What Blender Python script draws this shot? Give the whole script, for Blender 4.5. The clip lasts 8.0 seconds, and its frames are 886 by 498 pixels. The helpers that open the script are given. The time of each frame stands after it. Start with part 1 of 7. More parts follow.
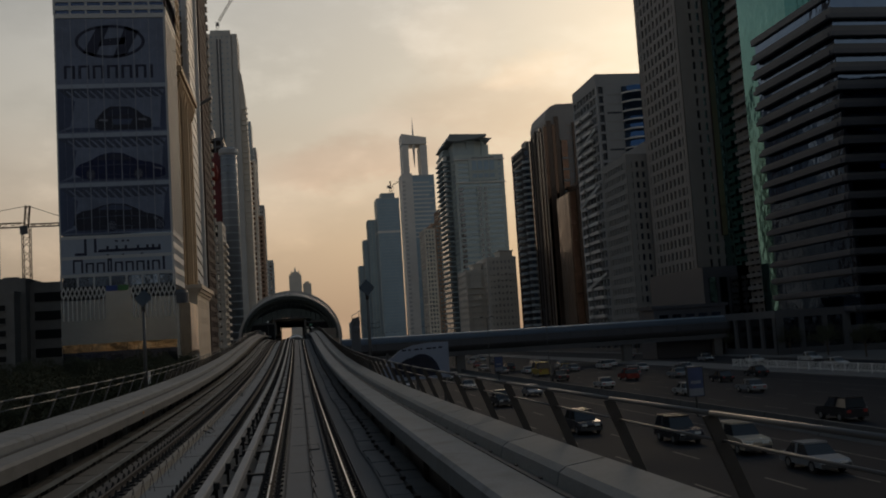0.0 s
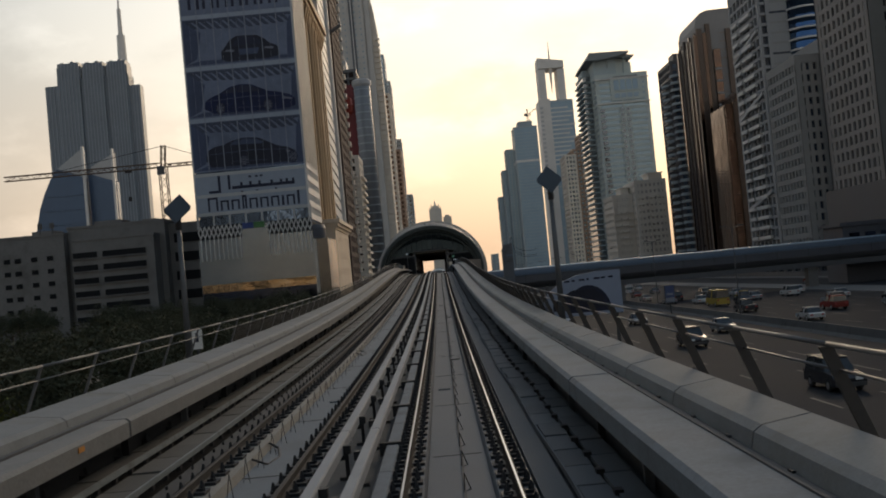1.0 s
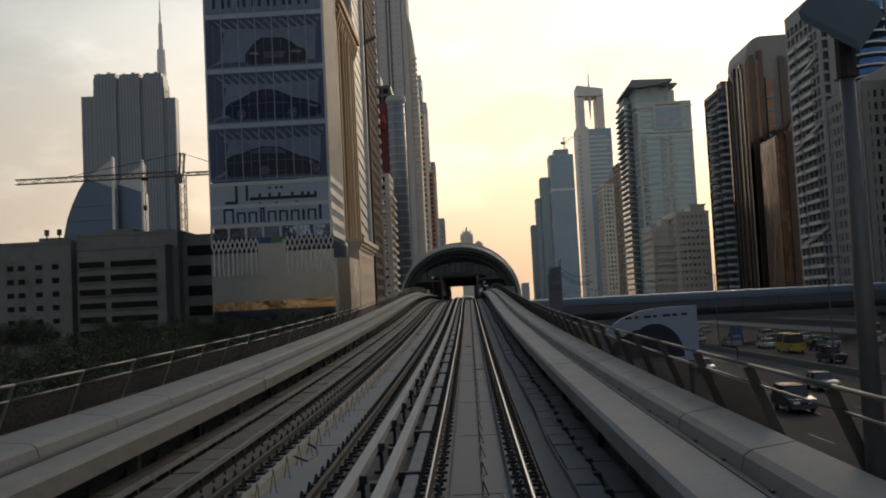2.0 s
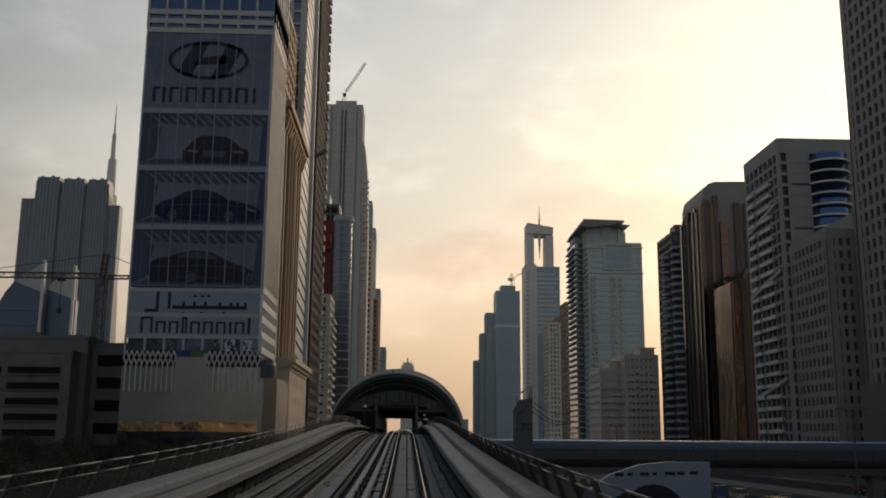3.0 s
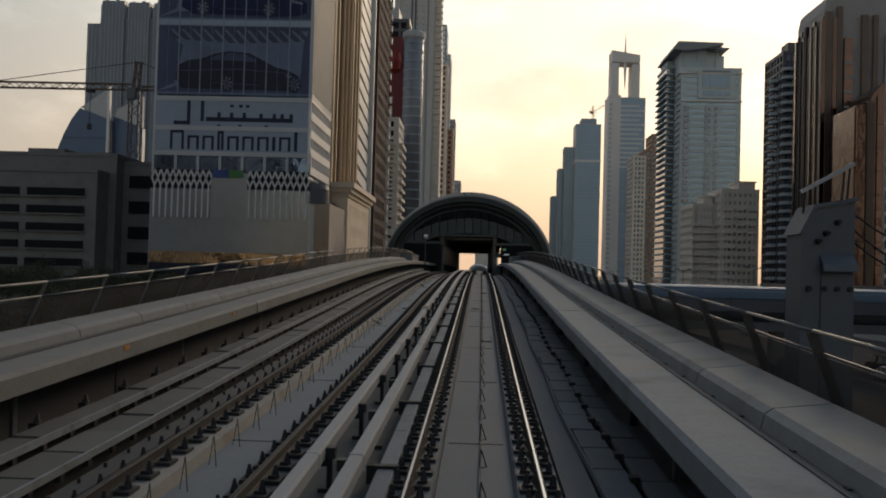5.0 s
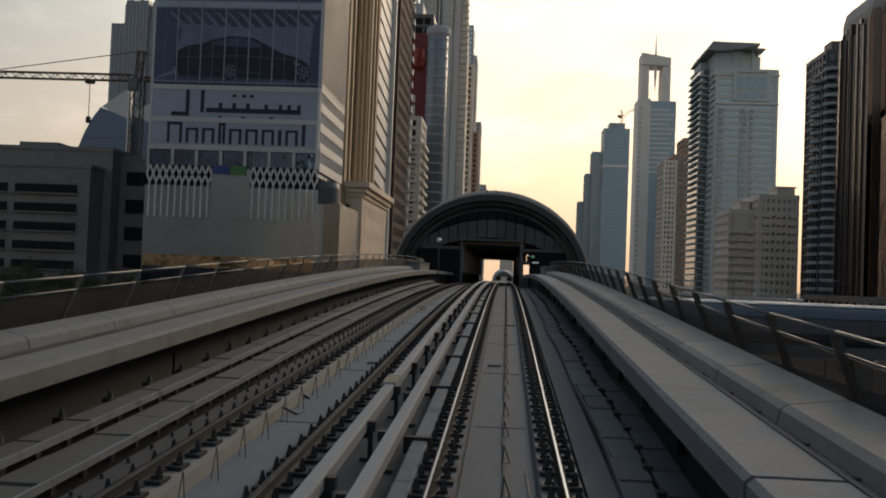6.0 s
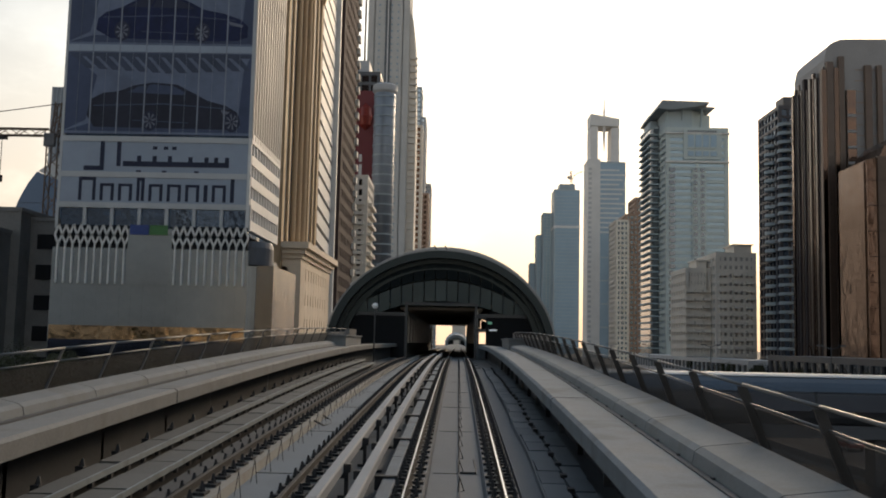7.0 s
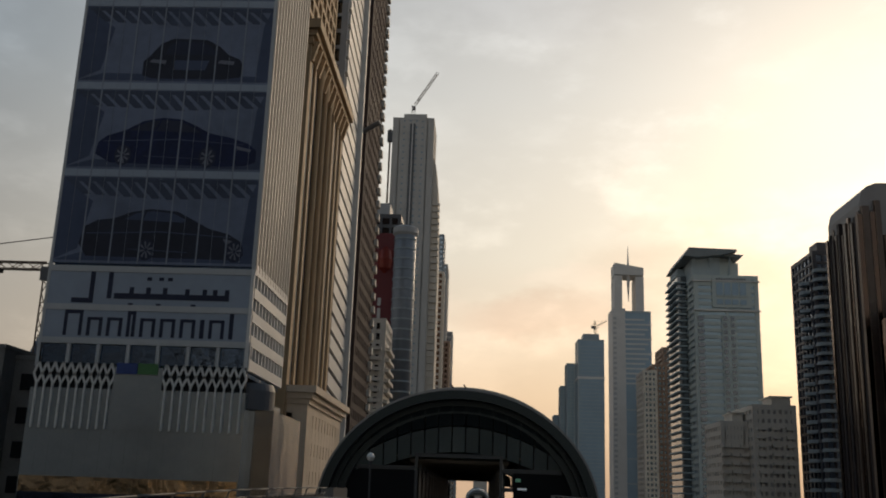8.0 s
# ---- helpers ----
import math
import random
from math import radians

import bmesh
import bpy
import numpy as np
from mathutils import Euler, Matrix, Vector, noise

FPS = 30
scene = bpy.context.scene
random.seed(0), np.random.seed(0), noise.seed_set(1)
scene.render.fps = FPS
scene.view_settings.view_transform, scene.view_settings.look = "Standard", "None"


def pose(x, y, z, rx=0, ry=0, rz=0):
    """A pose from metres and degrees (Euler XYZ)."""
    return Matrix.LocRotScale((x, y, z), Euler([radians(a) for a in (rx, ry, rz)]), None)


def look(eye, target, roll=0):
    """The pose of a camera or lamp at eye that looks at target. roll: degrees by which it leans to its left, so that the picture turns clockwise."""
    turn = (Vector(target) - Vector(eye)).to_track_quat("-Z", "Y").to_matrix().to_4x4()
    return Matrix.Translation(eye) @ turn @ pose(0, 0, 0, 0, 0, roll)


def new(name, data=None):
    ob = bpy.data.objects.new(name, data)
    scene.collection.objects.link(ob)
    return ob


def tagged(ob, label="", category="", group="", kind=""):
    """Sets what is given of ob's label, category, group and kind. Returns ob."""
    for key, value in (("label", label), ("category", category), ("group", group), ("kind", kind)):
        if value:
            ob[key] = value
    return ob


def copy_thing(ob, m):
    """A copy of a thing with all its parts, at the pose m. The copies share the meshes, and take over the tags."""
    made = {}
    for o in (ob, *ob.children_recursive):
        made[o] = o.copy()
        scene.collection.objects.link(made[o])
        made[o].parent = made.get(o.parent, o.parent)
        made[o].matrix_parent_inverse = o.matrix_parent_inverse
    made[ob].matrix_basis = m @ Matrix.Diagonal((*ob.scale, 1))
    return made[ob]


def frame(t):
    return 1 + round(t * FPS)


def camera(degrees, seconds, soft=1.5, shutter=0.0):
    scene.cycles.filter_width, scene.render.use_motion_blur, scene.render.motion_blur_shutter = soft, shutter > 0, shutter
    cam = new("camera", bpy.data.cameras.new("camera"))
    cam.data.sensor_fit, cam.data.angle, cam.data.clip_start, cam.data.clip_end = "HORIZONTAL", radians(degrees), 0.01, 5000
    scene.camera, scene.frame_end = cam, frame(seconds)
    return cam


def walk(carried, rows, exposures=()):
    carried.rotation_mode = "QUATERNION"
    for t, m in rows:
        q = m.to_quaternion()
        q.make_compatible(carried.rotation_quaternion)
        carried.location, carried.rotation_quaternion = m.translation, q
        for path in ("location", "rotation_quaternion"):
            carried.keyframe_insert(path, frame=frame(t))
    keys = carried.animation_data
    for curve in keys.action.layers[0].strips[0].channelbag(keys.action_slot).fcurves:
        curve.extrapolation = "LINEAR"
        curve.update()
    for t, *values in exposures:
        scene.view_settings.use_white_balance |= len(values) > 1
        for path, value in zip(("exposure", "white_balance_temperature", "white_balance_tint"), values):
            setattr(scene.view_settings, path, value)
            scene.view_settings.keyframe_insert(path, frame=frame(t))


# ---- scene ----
# Camera on the train's front window, and its ride along the viaduct.
# Rail level is z = 0 at the start; y runs along the track, x to the right.
cam = camera(49.43, 8.0, soft=1.9)


def ride(t, y, z, yaw, pitch, roll, x=0.0):
    """A row of the path: place along the track, height, heading, tilt and lean in degrees, and sway to the side."""
    return t, pose(x, y, z, 0, 0, yaw) @ pose(0, 0, 0, 90 + pitch) @ pose(0, 0, 0, 0, 0, roll)


PATH = [
    ride(0.0, 0.00, 2.53, -8.88, 5.20, -3.66, -0.08),
    ride(0.3, 5.68, 2.53, -5.55, 3.49, -4.38, -0.07),
    ride(0.5, 9.47, 2.56, -3.89, 2.75, -4.66, -0.06),
    ride(0.6, 11.37, 2.57, -3.42, 2.50, -4.60, -0.06),
    ride(0.8, 15.17, 2.57, -1.69, 2.11, -4.78, -0.03),
    ride(1.0, 18.98, 2.57, -0.29, 1.79, -5.33),
    ride(1.2, 22.78, 2.59, -0.04, 0.84, -4.92),
    ride(2.3, 43.67, 2.86, 1.37, 4.54, -2.33),
    ride(2.5, 47.44, 2.94, 0.18, 5.51, -1.68),
    ride(2.7, 51.20, 2.98, -2.53, 8.61, -0.36),
    ride(3.0, 56.81, 3.05, -2.08, 11.24, 0.45),
    ride(3.2, 60.53, 3.10, -1.81, 10.35, 1.20),
    ride(3.4, 64.22, 3.15, -1.33, 10.14, 1.10),
    ride(3.5, 66.07, 3.17, -0.74, 11.60, 1.02),
    ride(3.7, 69.74, 3.20, -0.37, 14.81, 1.02),
    ride(4.0, 75.19, 3.28, 0.70, 15.94, 2.37),
    ride(4.2, 78.80, 3.37, 0.29, 12.82, 3.14),
    ride(4.5, 84.15, 3.52, 0.61, 7.74, 3.23),
    ride(4.7, 87.68, 3.63, 1.57, 5.11, 2.26),
    ride(5.0, 92.91, 3.79, 2.26, 1.46, 1.57),
    ride(5.2, 96.35, 3.90, 3.40, 1.47, 1.46),
    ride(6.3, 114.54, 4.58, 3.67, 1.74, 2.32),
    ride(6.5, 117.70, 4.71, 3.43, -1.54, 2.25),
    ride(6.8, 122.34, 4.95, 1.36, -0.89, 1.21),
    ride(7.0, 125.37, 5.15, 1.00, 5.55, 1.25),
    ride(7.2, 128.35, 5.26, 1.88, 6.98, 1.83),
    ride(7.5, 132.70, 5.43, 2.14, 10.38, 1.54),
    ride(7.7, 135.53, 5.48, 2.29, 12.29, 1.77),
    ride(8.0, 139.66, 5.64, 2.58, 14.43, 2.02),
]
EXPOSURES = [(0.0, -0.53), (0.5, 0.2), (1.0, 0.58), (2.3, 0.5), (3.0, 0.0), (4.0, -0.43), (4.5, -0.42), (5.0, 0.48), (6.3, 0.7), (6.5, 0.85), (7.0, 1.15), (7.5, 0.40), (8.0, 0.02)]
walk(cam, PATH, EXPOSURES)

# ---- sky and sun: a low, veiled sun ahead and to the right ----
SUN_AZ, SUN_EL = radians(25), radians(20)
sun_way = Vector((math.sin(SUN_AZ) * math.cos(SUN_EL), math.cos(SUN_AZ) * math.cos(SUN_EL), math.sin(SUN_EL)))

world = bpy.data.worlds.new("hazy_evening_sky")
scene.world = world
world.use_nodes = True
wn, wl = world.node_tree.nodes, world.node_tree.links
wn.clear()


def ramp_of(nodes, stops, mode="LINEAR"):
    r = nodes.new("ShaderNodeValToRGB")
    r.color_ramp.interpolation = mode
    el = r.color_ramp.elements
    while len(el) < len(stops):
        el.new(0.5)
    for e, (p, c) in zip(el, stops):
        e.position, e.color = p, (*c, 1)
    return r


w_out = wn.new("ShaderNodeOutputWorld")
w_bg = wn.new("ShaderNodeBackground")
w_tc = wn.new("ShaderNodeTexCoord")
w_sep = wn.new("ShaderNodeSeparateXYZ")
wl.new(w_tc.outputs["Generated"], w_sep.inputs[0])
w_sky = wn.new("ShaderNodeTexSky")
w_sky.sky_type = "NISHITA"
w_sky.sun_disc = False
w_sky.sun_elevation = SUN_EL
w_sky.sun_rotation = SUN_AZ
w_sky.dust_density = 6.0
w_sky.air_density = 1.5
# haze towards the sun and away from it, by height over the horizon
near_sun = ramp_of(wn, [(0.0, (0.66, 0.42, 0.255)), (0.10, (0.85, 0.625, 0.425)), (0.24, (0.80, 0.735, 0.62)), (0.40, (0.64, 0.64, 0.615)), (0.60, (0.38, 0.40, 0.43)), (0.85, (0.17, 0.20, 0.25))])
far_sun = ramp_of(wn, [(0.0, (0.42, 0.355, 0.285)), (0.15, (0.37, 0.337, 0.293)), (0.4, (0.195, 0.23, 0.26)), (0.7, (0.105, 0.147, 0.20)), (1.0, (0.085, 0.128, 0.182))])
for r in (near_sun, far_sun):
    wl.new(w_sep.outputs[2], r.inputs[0])
w_dot = wn.new("ShaderNodeVectorMath")
w_dot.operation = "DOT_PRODUCT"
wl.new(w_tc.outputs["Generated"], w_dot.inputs[0])
w_dot.inputs[1].default_value = sun_way
w_side = wn.new("ShaderNodeMapRange")
w_side.interpolation_type = "SMOOTHSTEP"
w_side.inputs["From Min"].default_value, w_side.inputs["From Max"].default_value = 0.50, 1.0
wl.new(w_dot.outputs["Value"], w_side.inputs["Value"])
w_mix = wn.new("ShaderNodeMix")
w_mix.data_type = "RGBA"
wl.new(w_side.outputs[0], w_mix.inputs[0])
wl.new(far_sun.outputs[0], w_mix.inputs[6])
wl.new(near_sun.outputs[0], w_mix.inputs[7])
# the glow of the veiled sun
w_glow = wn.new("ShaderNodeMapRange")
w_glow.interpolation_type = "SMOOTHERSTEP"
w_glow.inputs["From Min"].default_value, w_glow.inputs["From Max"].default_value = 0.93, 1.0
w_glow.inputs["To Max"].default_value = 0.04
wl.new(w_dot.outputs["Value"], w_glow.inputs["Value"])
w_add = wn.new("ShaderNodeMix")
w_add.data_type = "RGBA"
w_add.blend_type = "ADD"
wl.new(w_glow.outputs[0], w_add.inputs[0])
wl.new(w_mix.outputs[2], w_add.inputs[6])
w_add.inputs[7].default_value = (1.0, 0.94, 0.80, 1)
# thin streaky cloud
w_map = wn.new("ShaderNodeMapping")
w_map.inputs["Scale"].default_value = (2.4, 2.4, 5.0)
wl.new(w_tc.outputs["Generated"], w_map.inputs[0])
w_noise = wn.new("ShaderNodeTexNoise")
w_noise.inputs["Scale"].default_value, w_noise.inputs["Detail"].default_value, w_noise.inputs["Roughness"].default_value = 1.6, 7.0, 0.55
wl.new(w_map.outputs[0], w_noise.inputs["Vector"])
w_cl = wn.new("ShaderNodeMapRange")
w_cl.interpolation_type = "SMOOTHSTEP"
w_cl.inputs["From Min"].default_value, w_cl.inputs["From Max"].default_value = 0.44, 0.66
w_cl.inputs["To Min"].default_value, w_cl.inputs["To Max"].default_value = 0.92, 1.10
wl.new(w_noise.outputs[0], w_cl.inputs["Value"])
w_mul = wn.new("ShaderNodeVectorMath")
w_mul.operation = "SCALE"
wl.new(w_add.outputs[2], w_mul.inputs[0])
# small puffs low over the horizon
w_puff = wn.new("ShaderNodeTexNoise")
w_puff.inputs["Scale"].default_value, w_puff.inputs["Detail"].default_value, w_puff.inputs["Roughness"].default_value = 3.4, 8.0, 0.58
wl.new(w_map.outputs[0], w_puff.inputs["Vector"])
w_puff_amount = wn.new("ShaderNodeMapRange")
w_puff_amount.interpolation_type = "SMOOTHSTEP"
w_puff_amount.inputs["From Min"].default_value, w_puff_amount.inputs["From Max"].default_value = 0.50, 0.70
w_puff_amount.inputs["To Min"].default_value, w_puff_amount.inputs["To Max"].default_value = 0.97, 1.13
wl.new(w_puff.outputs[0], w_puff_amount.inputs["Value"])
w_both = wn.new("ShaderNodeMath")
w_both.operation = "MULTIPLY"
wl.new(w_cl.outputs[0], w_both.inputs[0])
wl.new(w_puff_amount.outputs[0], w_both.inputs[1])
wl.new(w_both.outputs[0], w_mul.inputs["Scale"])


def cloud(before, az, el, wide, high, tint, ragged=0.09):
    """One soft-edged cloud on the sky: degrees of bearing and height, and its tint on what lies behind."""
    a, e = radians(az), radians(el)
    turn = wn.new("ShaderNodeMapping")
    turn.vector_type = "POINT"
    turn.inputs["Rotation"].default_value = (0, 0, a)
    jitter = wn.new("ShaderNodeVectorMath")
    jitter.operation = "MULTIPLY_ADD"
    jitter.inputs[1].default_value = (ragged, ragged, ragged)
    wl.new(w_puff.outputs["Color"], jitter.inputs[0])
    wl.new(w_tc.outputs["Generated"], jitter.inputs[2])
    wl.new(jitter.outputs[0], turn.inputs[0])
    off = wn.new("ShaderNodeVectorMath")
    off.operation = "SUBTRACT"
    off.inputs[1].default_value = (ragged / 2, math.cos(e) + ragged / 2, math.sin(e) + ragged / 2)
    wl.new(turn.outputs[0], off.inputs[0])
    shrink = wn.new("ShaderNodeVectorMath")
    shrink.operation = "MULTIPLY"
    shrink.inputs[1].default_value = (1 / radians(wide), 1 / radians(wide), 1 / radians(high))
    wl.new(off.outputs[0], shrink.inputs[0])
    size = wn.new("ShaderNodeVectorMath")
    size.operation = "LENGTH"
    wl.new(shrink.outputs[0], size.inputs[0])
    amount = wn.new("ShaderNodeMapRange")
    amount.interpolation_type = "SMOOTHSTEP"
    amount.inputs["From Min"].default_value, amount.inputs["From Max"].default_value = 1.0, 0.35
    wl.new(size.outputs["Value"], amount.inputs["Value"])
    mixed = wn.new("ShaderNodeMix")
    mixed.data_type, mixed.blend_type = "RGBA", "MULTIPLY"
    wl.new(amount.outputs[0], mixed.inputs[0])
    wl.new(before, mixed.inputs[6])
    mixed.inputs[7].default_value = (*tint, 1)
    return mixed.outputs[2]


w_clouds = w_mul.outputs[0]
for row in ((12, 13.6, 9.5, 3.4, (0.90, 0.83, 0.80)), (4, 10.5, 8.0, 1.8, (0.90, 0.82, 0.80)), (9.5, 17.6, 3.6, 2.6, (1.10, 1.07, 1.05)), (14.0, 15.4, 3.6, 1.3, (1.13, 1.08, 1.03)), (5.0, 12.6, 5.0, 1.0, (1.05, 1.02, 1.02)), (-16, 24, 10, 2.2, (1.08, 1.06, 1.05)), (3, 29, 9, 2.4, (0.94, 0.94, 0.95))):
    w_clouds = cloud(w_clouds, *row)
w_sc = wn.new("ShaderNodeVectorMath")
w_sc.operation = "SCALE"
wl.new(w_sky.outputs[0], w_sc.inputs[0])
w_sc.inputs["Scale"].default_value = 0.0085
w_sum = wn.new("ShaderNodeVectorMath")
w_sum.operation = "ADD"
wl.new(w_clouds, w_sum.inputs[0])
wl.new(w_sc.outputs[0], w_sum.inputs[1])
wl.new(w_sum.outputs[0], w_bg.inputs[0])
w_bg.inputs[1].default_value = 1.0
wl.new(w_bg.outputs[0], w_out.inputs[0])

sun = new("sun", bpy.data.lights.new("sun", "SUN"))
sun.data.energy, sun.data.angle, sun.data.color = 0.9, radians(24), (1.0, 0.76, 0.52)
sun.matrix_world = look(sun_way * 100, (0, 0, 0))


# ---- materials ----
def material(name, color, rough=0.7, metal=0.0, vary=0.25, scale=0.6, grain=12.0, bump=0.15, spec=0.5, per_piece=0.0, stretch=(1, 1, 1), dirt=None, dirt_amount=0.5):
    """A surface with large stains and fine grain, at world size. per_piece: lightness by which single pieces differ."""
    m = bpy.data.materials.new(name)
    m.use_nodes = True
    n, l = m.node_tree.nodes, m.node_tree.links
    b = n["Principled BSDF"]
    b.inputs["Roughness"].default_value, b.inputs["Metallic"].default_value = rough, metal
    b.inputs["Specular IOR Level"].default_value = spec
    geo = n.new("ShaderNodeNewGeometry")
    mp = n.new("ShaderNodeMapping")
    mp.inputs["Scale"].default_value = stretch
    l.new(geo.outputs["Position"], mp.inputs[0])
    big, fine = n.new("ShaderNodeTexNoise"), n.new("ShaderNodeTexNoise")
    for t, s, d in ((big, scale, 4), (fine, grain, 5)):
        t.inputs["Scale"].default_value, t.inputs["Detail"].default_value, t.inputs["Roughness"].default_value = s, d, 0.6
        l.new(mp.outputs[0], t.inputs["Vector"])
    add = n.new("ShaderNodeMath")
    add.operation = "MULTIPLY_ADD"
    l.new(fine.outputs[0], add.inputs[0])
    add.inputs[1].default_value = 0.5
    l.new(big.outputs[0], add.inputs[2])
    value = n.new("ShaderNodeMapRange")
    value.inputs["From Min"].default_value, value.inputs["From Max"].default_value = 0.45, 1.05
    value.inputs["To Min"].default_value, value.inputs["To Max"].default_value = 1 - vary, 1 + vary
    l.new(add.outputs[0], value.inputs["Value"])
    tone = value.outputs[0]
    if per_piece:
        info = n.new("ShaderNodeObjectInfo")
        pr = n.new("ShaderNodeMapRange")
        pr.inputs["To Min"].default_value, pr.inputs["To Max"].default_value = 1 - per_piece, 1 + per_piece
        l.new(info.outputs["Random"], pr.inputs["Value"])
        mu = n.new("ShaderNodeMath")
        mu.operation = "MULTIPLY"
        l.new(tone, mu.inputs[0])
        l.new(pr.outputs[0], mu.inputs[1])
        tone = mu.outputs[0]
    col = n.new("ShaderNodeVectorMath")
    col.operation = "SCALE"
    col.inputs[0].default_value = color
    l.new(tone, col.inputs["Scale"])
    last = col.outputs[0]
    if dirt:
        mask = n.new("ShaderNodeMapRange")
        mask.inputs["From Min"].default_value, mask.inputs["From Max"].default_value = 0.52, 0.68
        mask.inputs["To Max"].default_value = dirt_amount
        l.new(big.outputs[0], mask.inputs["Value"])
        mx = n.new("ShaderNodeMix")
        mx.data_type = "RGBA"
        l.new(mask.outputs[0], mx.inputs[0])
        l.new(last, mx.inputs[6])
        mx.inputs[7].default_value = (*dirt, 1)
        last = mx.outputs[2]
    l.new(last, b.inputs["Base Color"])
    rr = n.new("ShaderNodeMapRange")
    rr.inputs["To Min"].default_value, rr.inputs["To Max"].default_value = max(0.02, rough * 0.75), min(1, rough * 1.25)
    l.new(big.outputs[0], rr.inputs["Value"])
    l.new(rr.outputs[0], b.inputs["Roughness"])
    if bump:
        bp = n.new("ShaderNodeBump")
        bp.inputs["Strength"].default_value, bp.inputs["Distance"].default_value = bump, 0.02
        l.new(fine.outputs[0], bp.inputs["Height"])
        l.new(bp.outputs[0], b.inputs["Normal"])
    return m


def facade_glass(name, color, rough=0.06, wave=0.25):
    """Coated, mirror-like facade glass; its panes are never quite flat."""
    m = material(name, color, rough, 1.0, 0.12, 0.05, 0.8, 0.0, per_piece=0.0)
    n, l = m.node_tree.nodes, m.node_tree.links
    w = n.new("ShaderNodeTexNoise")
    w.inputs["Scale"].default_value, w.inputs["Detail"].default_value = 0.22, 3
    geo = n.new("ShaderNodeNewGeometry")
    l.new(geo.outputs["Position"], w.inputs["Vector"])
    bp = n.new("ShaderNodeBump")
    bp.inputs["Strength"].default_value, bp.inputs["Distance"].default_value = wave, 0.4
    l.new(w.outputs[0], bp.inputs["Height"])
    l.new(bp.outputs[0], n["Principled BSDF"].inputs["Normal"])
    return m


def glow(name, color, power):
    m = bpy.data.materials.new(name)
    m.use_nodes = True
    b = m.node_tree.nodes["Principled BSDF"]
    b.inputs["Base Color"].default_value = (*color, 1)
    b.inputs["Emission Color"].default_value, b.inputs["Emission Strength"].default_value = (*color, 1), power
    return m


CONCRETE = material("track_concrete", (0.118, 0.128, 0.136), 0.85, vary=0.24, scale=0.35, grain=25, bump=0.25, dirt=(0.11, 0.105, 0.10), dirt_amount=0.5)
# brake dust, plus shade under the walkways put into the same dark tone
GRIME_SHADE = material("dust_and_shade_concrete", (0.083, 0.084, 0.085), 0.9, vary=0.3, scale=0.5, grain=18, bump=0.25, dirt=(0.05, 0.045, 0.04), dirt_amount=0.6)
COPING = material("coping_concrete", (0.20, 0.206, 0.204), 0.85, vary=0.26, scale=0.9, grain=30, bump=0.2, per_piece=0.07, dirt=(0.15, 0.135, 0.115), dirt_amount=0.65)
WALKWAY = material("walkway_concrete", (0.155, 0.18, 0.20), 0.85, vary=0.36, scale=0.8, grain=22, bump=0.2, per_piece=0.07, dirt=(0.10, 0.108, 0.112), dirt_amount=0.75)
# edge wall tone: the walkway overhang's shadow is put into the dark colour
WALL_SHADE = material("shaded_wall_concrete", (0.045, 0.045, 0.045), 0.9, vary=0.3, scale=0.4, grain=15, bump=0.2, dirt=(0.07, 0.065, 0.06), dirt_amount=0.6)
LID = material("cable_lid", (0.092, 0.105, 0.115), 0.8, vary=0.15, scale=0.9, grain=25, bump=0.2, per_piece=0.14)
LID_TAN = material("cable_lid_tan", (0.10, 0.096, 0.086), 0.8, vary=0.15, scale=0.9, grain=25, bump=0.2, per_piece=0.14)
SLAB_PALE = material("pale_track_slab", (0.15, 0.168, 0.18), 0.85, vary=0.24, scale=0.35, grain=25, bump=0.25, dirt=(0.12, 0.12, 0.12), dirt_amount=0.5)
LIP_STEEL = material("trough_edge_strip", (0.24, 0.26, 0.255), 0.6, 0.2, vary=0.3, scale=1.6, grain=25, bump=0.15, dirt=(0.10, 0.095, 0.085), dirt_amount=0.7)
# dirt in the slab joints; on the trough walls it paints shade
JOINT_DARK = material("joint_fill_and_gap_shade", (0.022, 0.021, 0.02), 0.95, vary=0.3, scale=1.5, grain=20)
WALKWAY_TAN = material("dusty_walkway_concrete", (0.20, 0.192, 0.178), 0.85, vary=0.32, scale=0.8, grain=22, bump=0.15, per_piece=0.06, dirt=(0.15, 0.135, 0.115), dirt_amount=0.7)
PLINTH = material("plinth_concrete", (0.27, 0.245, 0.205), 0.9, vary=0.25, scale=0.8, grain=20, bump=0.3, dirt=(0.17, 0.13, 0.1), dirt_amount=0.6)
RAIL_SIDE = material("rusty_rail", (0.03, 0.024, 0.02), 0.9, 0.0, vary=0.3, scale=2.0, grain=40, spec=0.1)
RAIL_DULL = material("dull_rail", (0.028, 0.025, 0.023), 0.8, 0.0, vary=0.3, scale=2.0, grain=40)
RAIL_TOP = material("polished_rail", (0.56, 0.58, 0.60), 0.3, 1.0, vary=0.08, scale=1.0, grain=30, bump=0.0)
IRON = material("fastener_iron", (0.028, 0.028, 0.03), 0.6, 0.4, vary=0.3, scale=3.0, grain=30)
COVER = material("power_rail_cover", (0.30, 0.30, 0.297), 0.75, vary=0.12, scale=0.5, grain=14, bump=0.08, per_piece=0.05, dirt=(0.25, 0.25, 0.24), dirt_amount=0.5)
STEEL = material("galvanised_steel", (0.42, 0.42, 0.42), 0.4, 0.8, vary=0.15, scale=1.0, grain=20, bump=0.05)
DARK_STEEL = material("dark_painted_steel", (0.07, 0.075, 0.08), 0.45, 0.5, vary=0.2, scale=1.0, grain=20, bump=0.05)
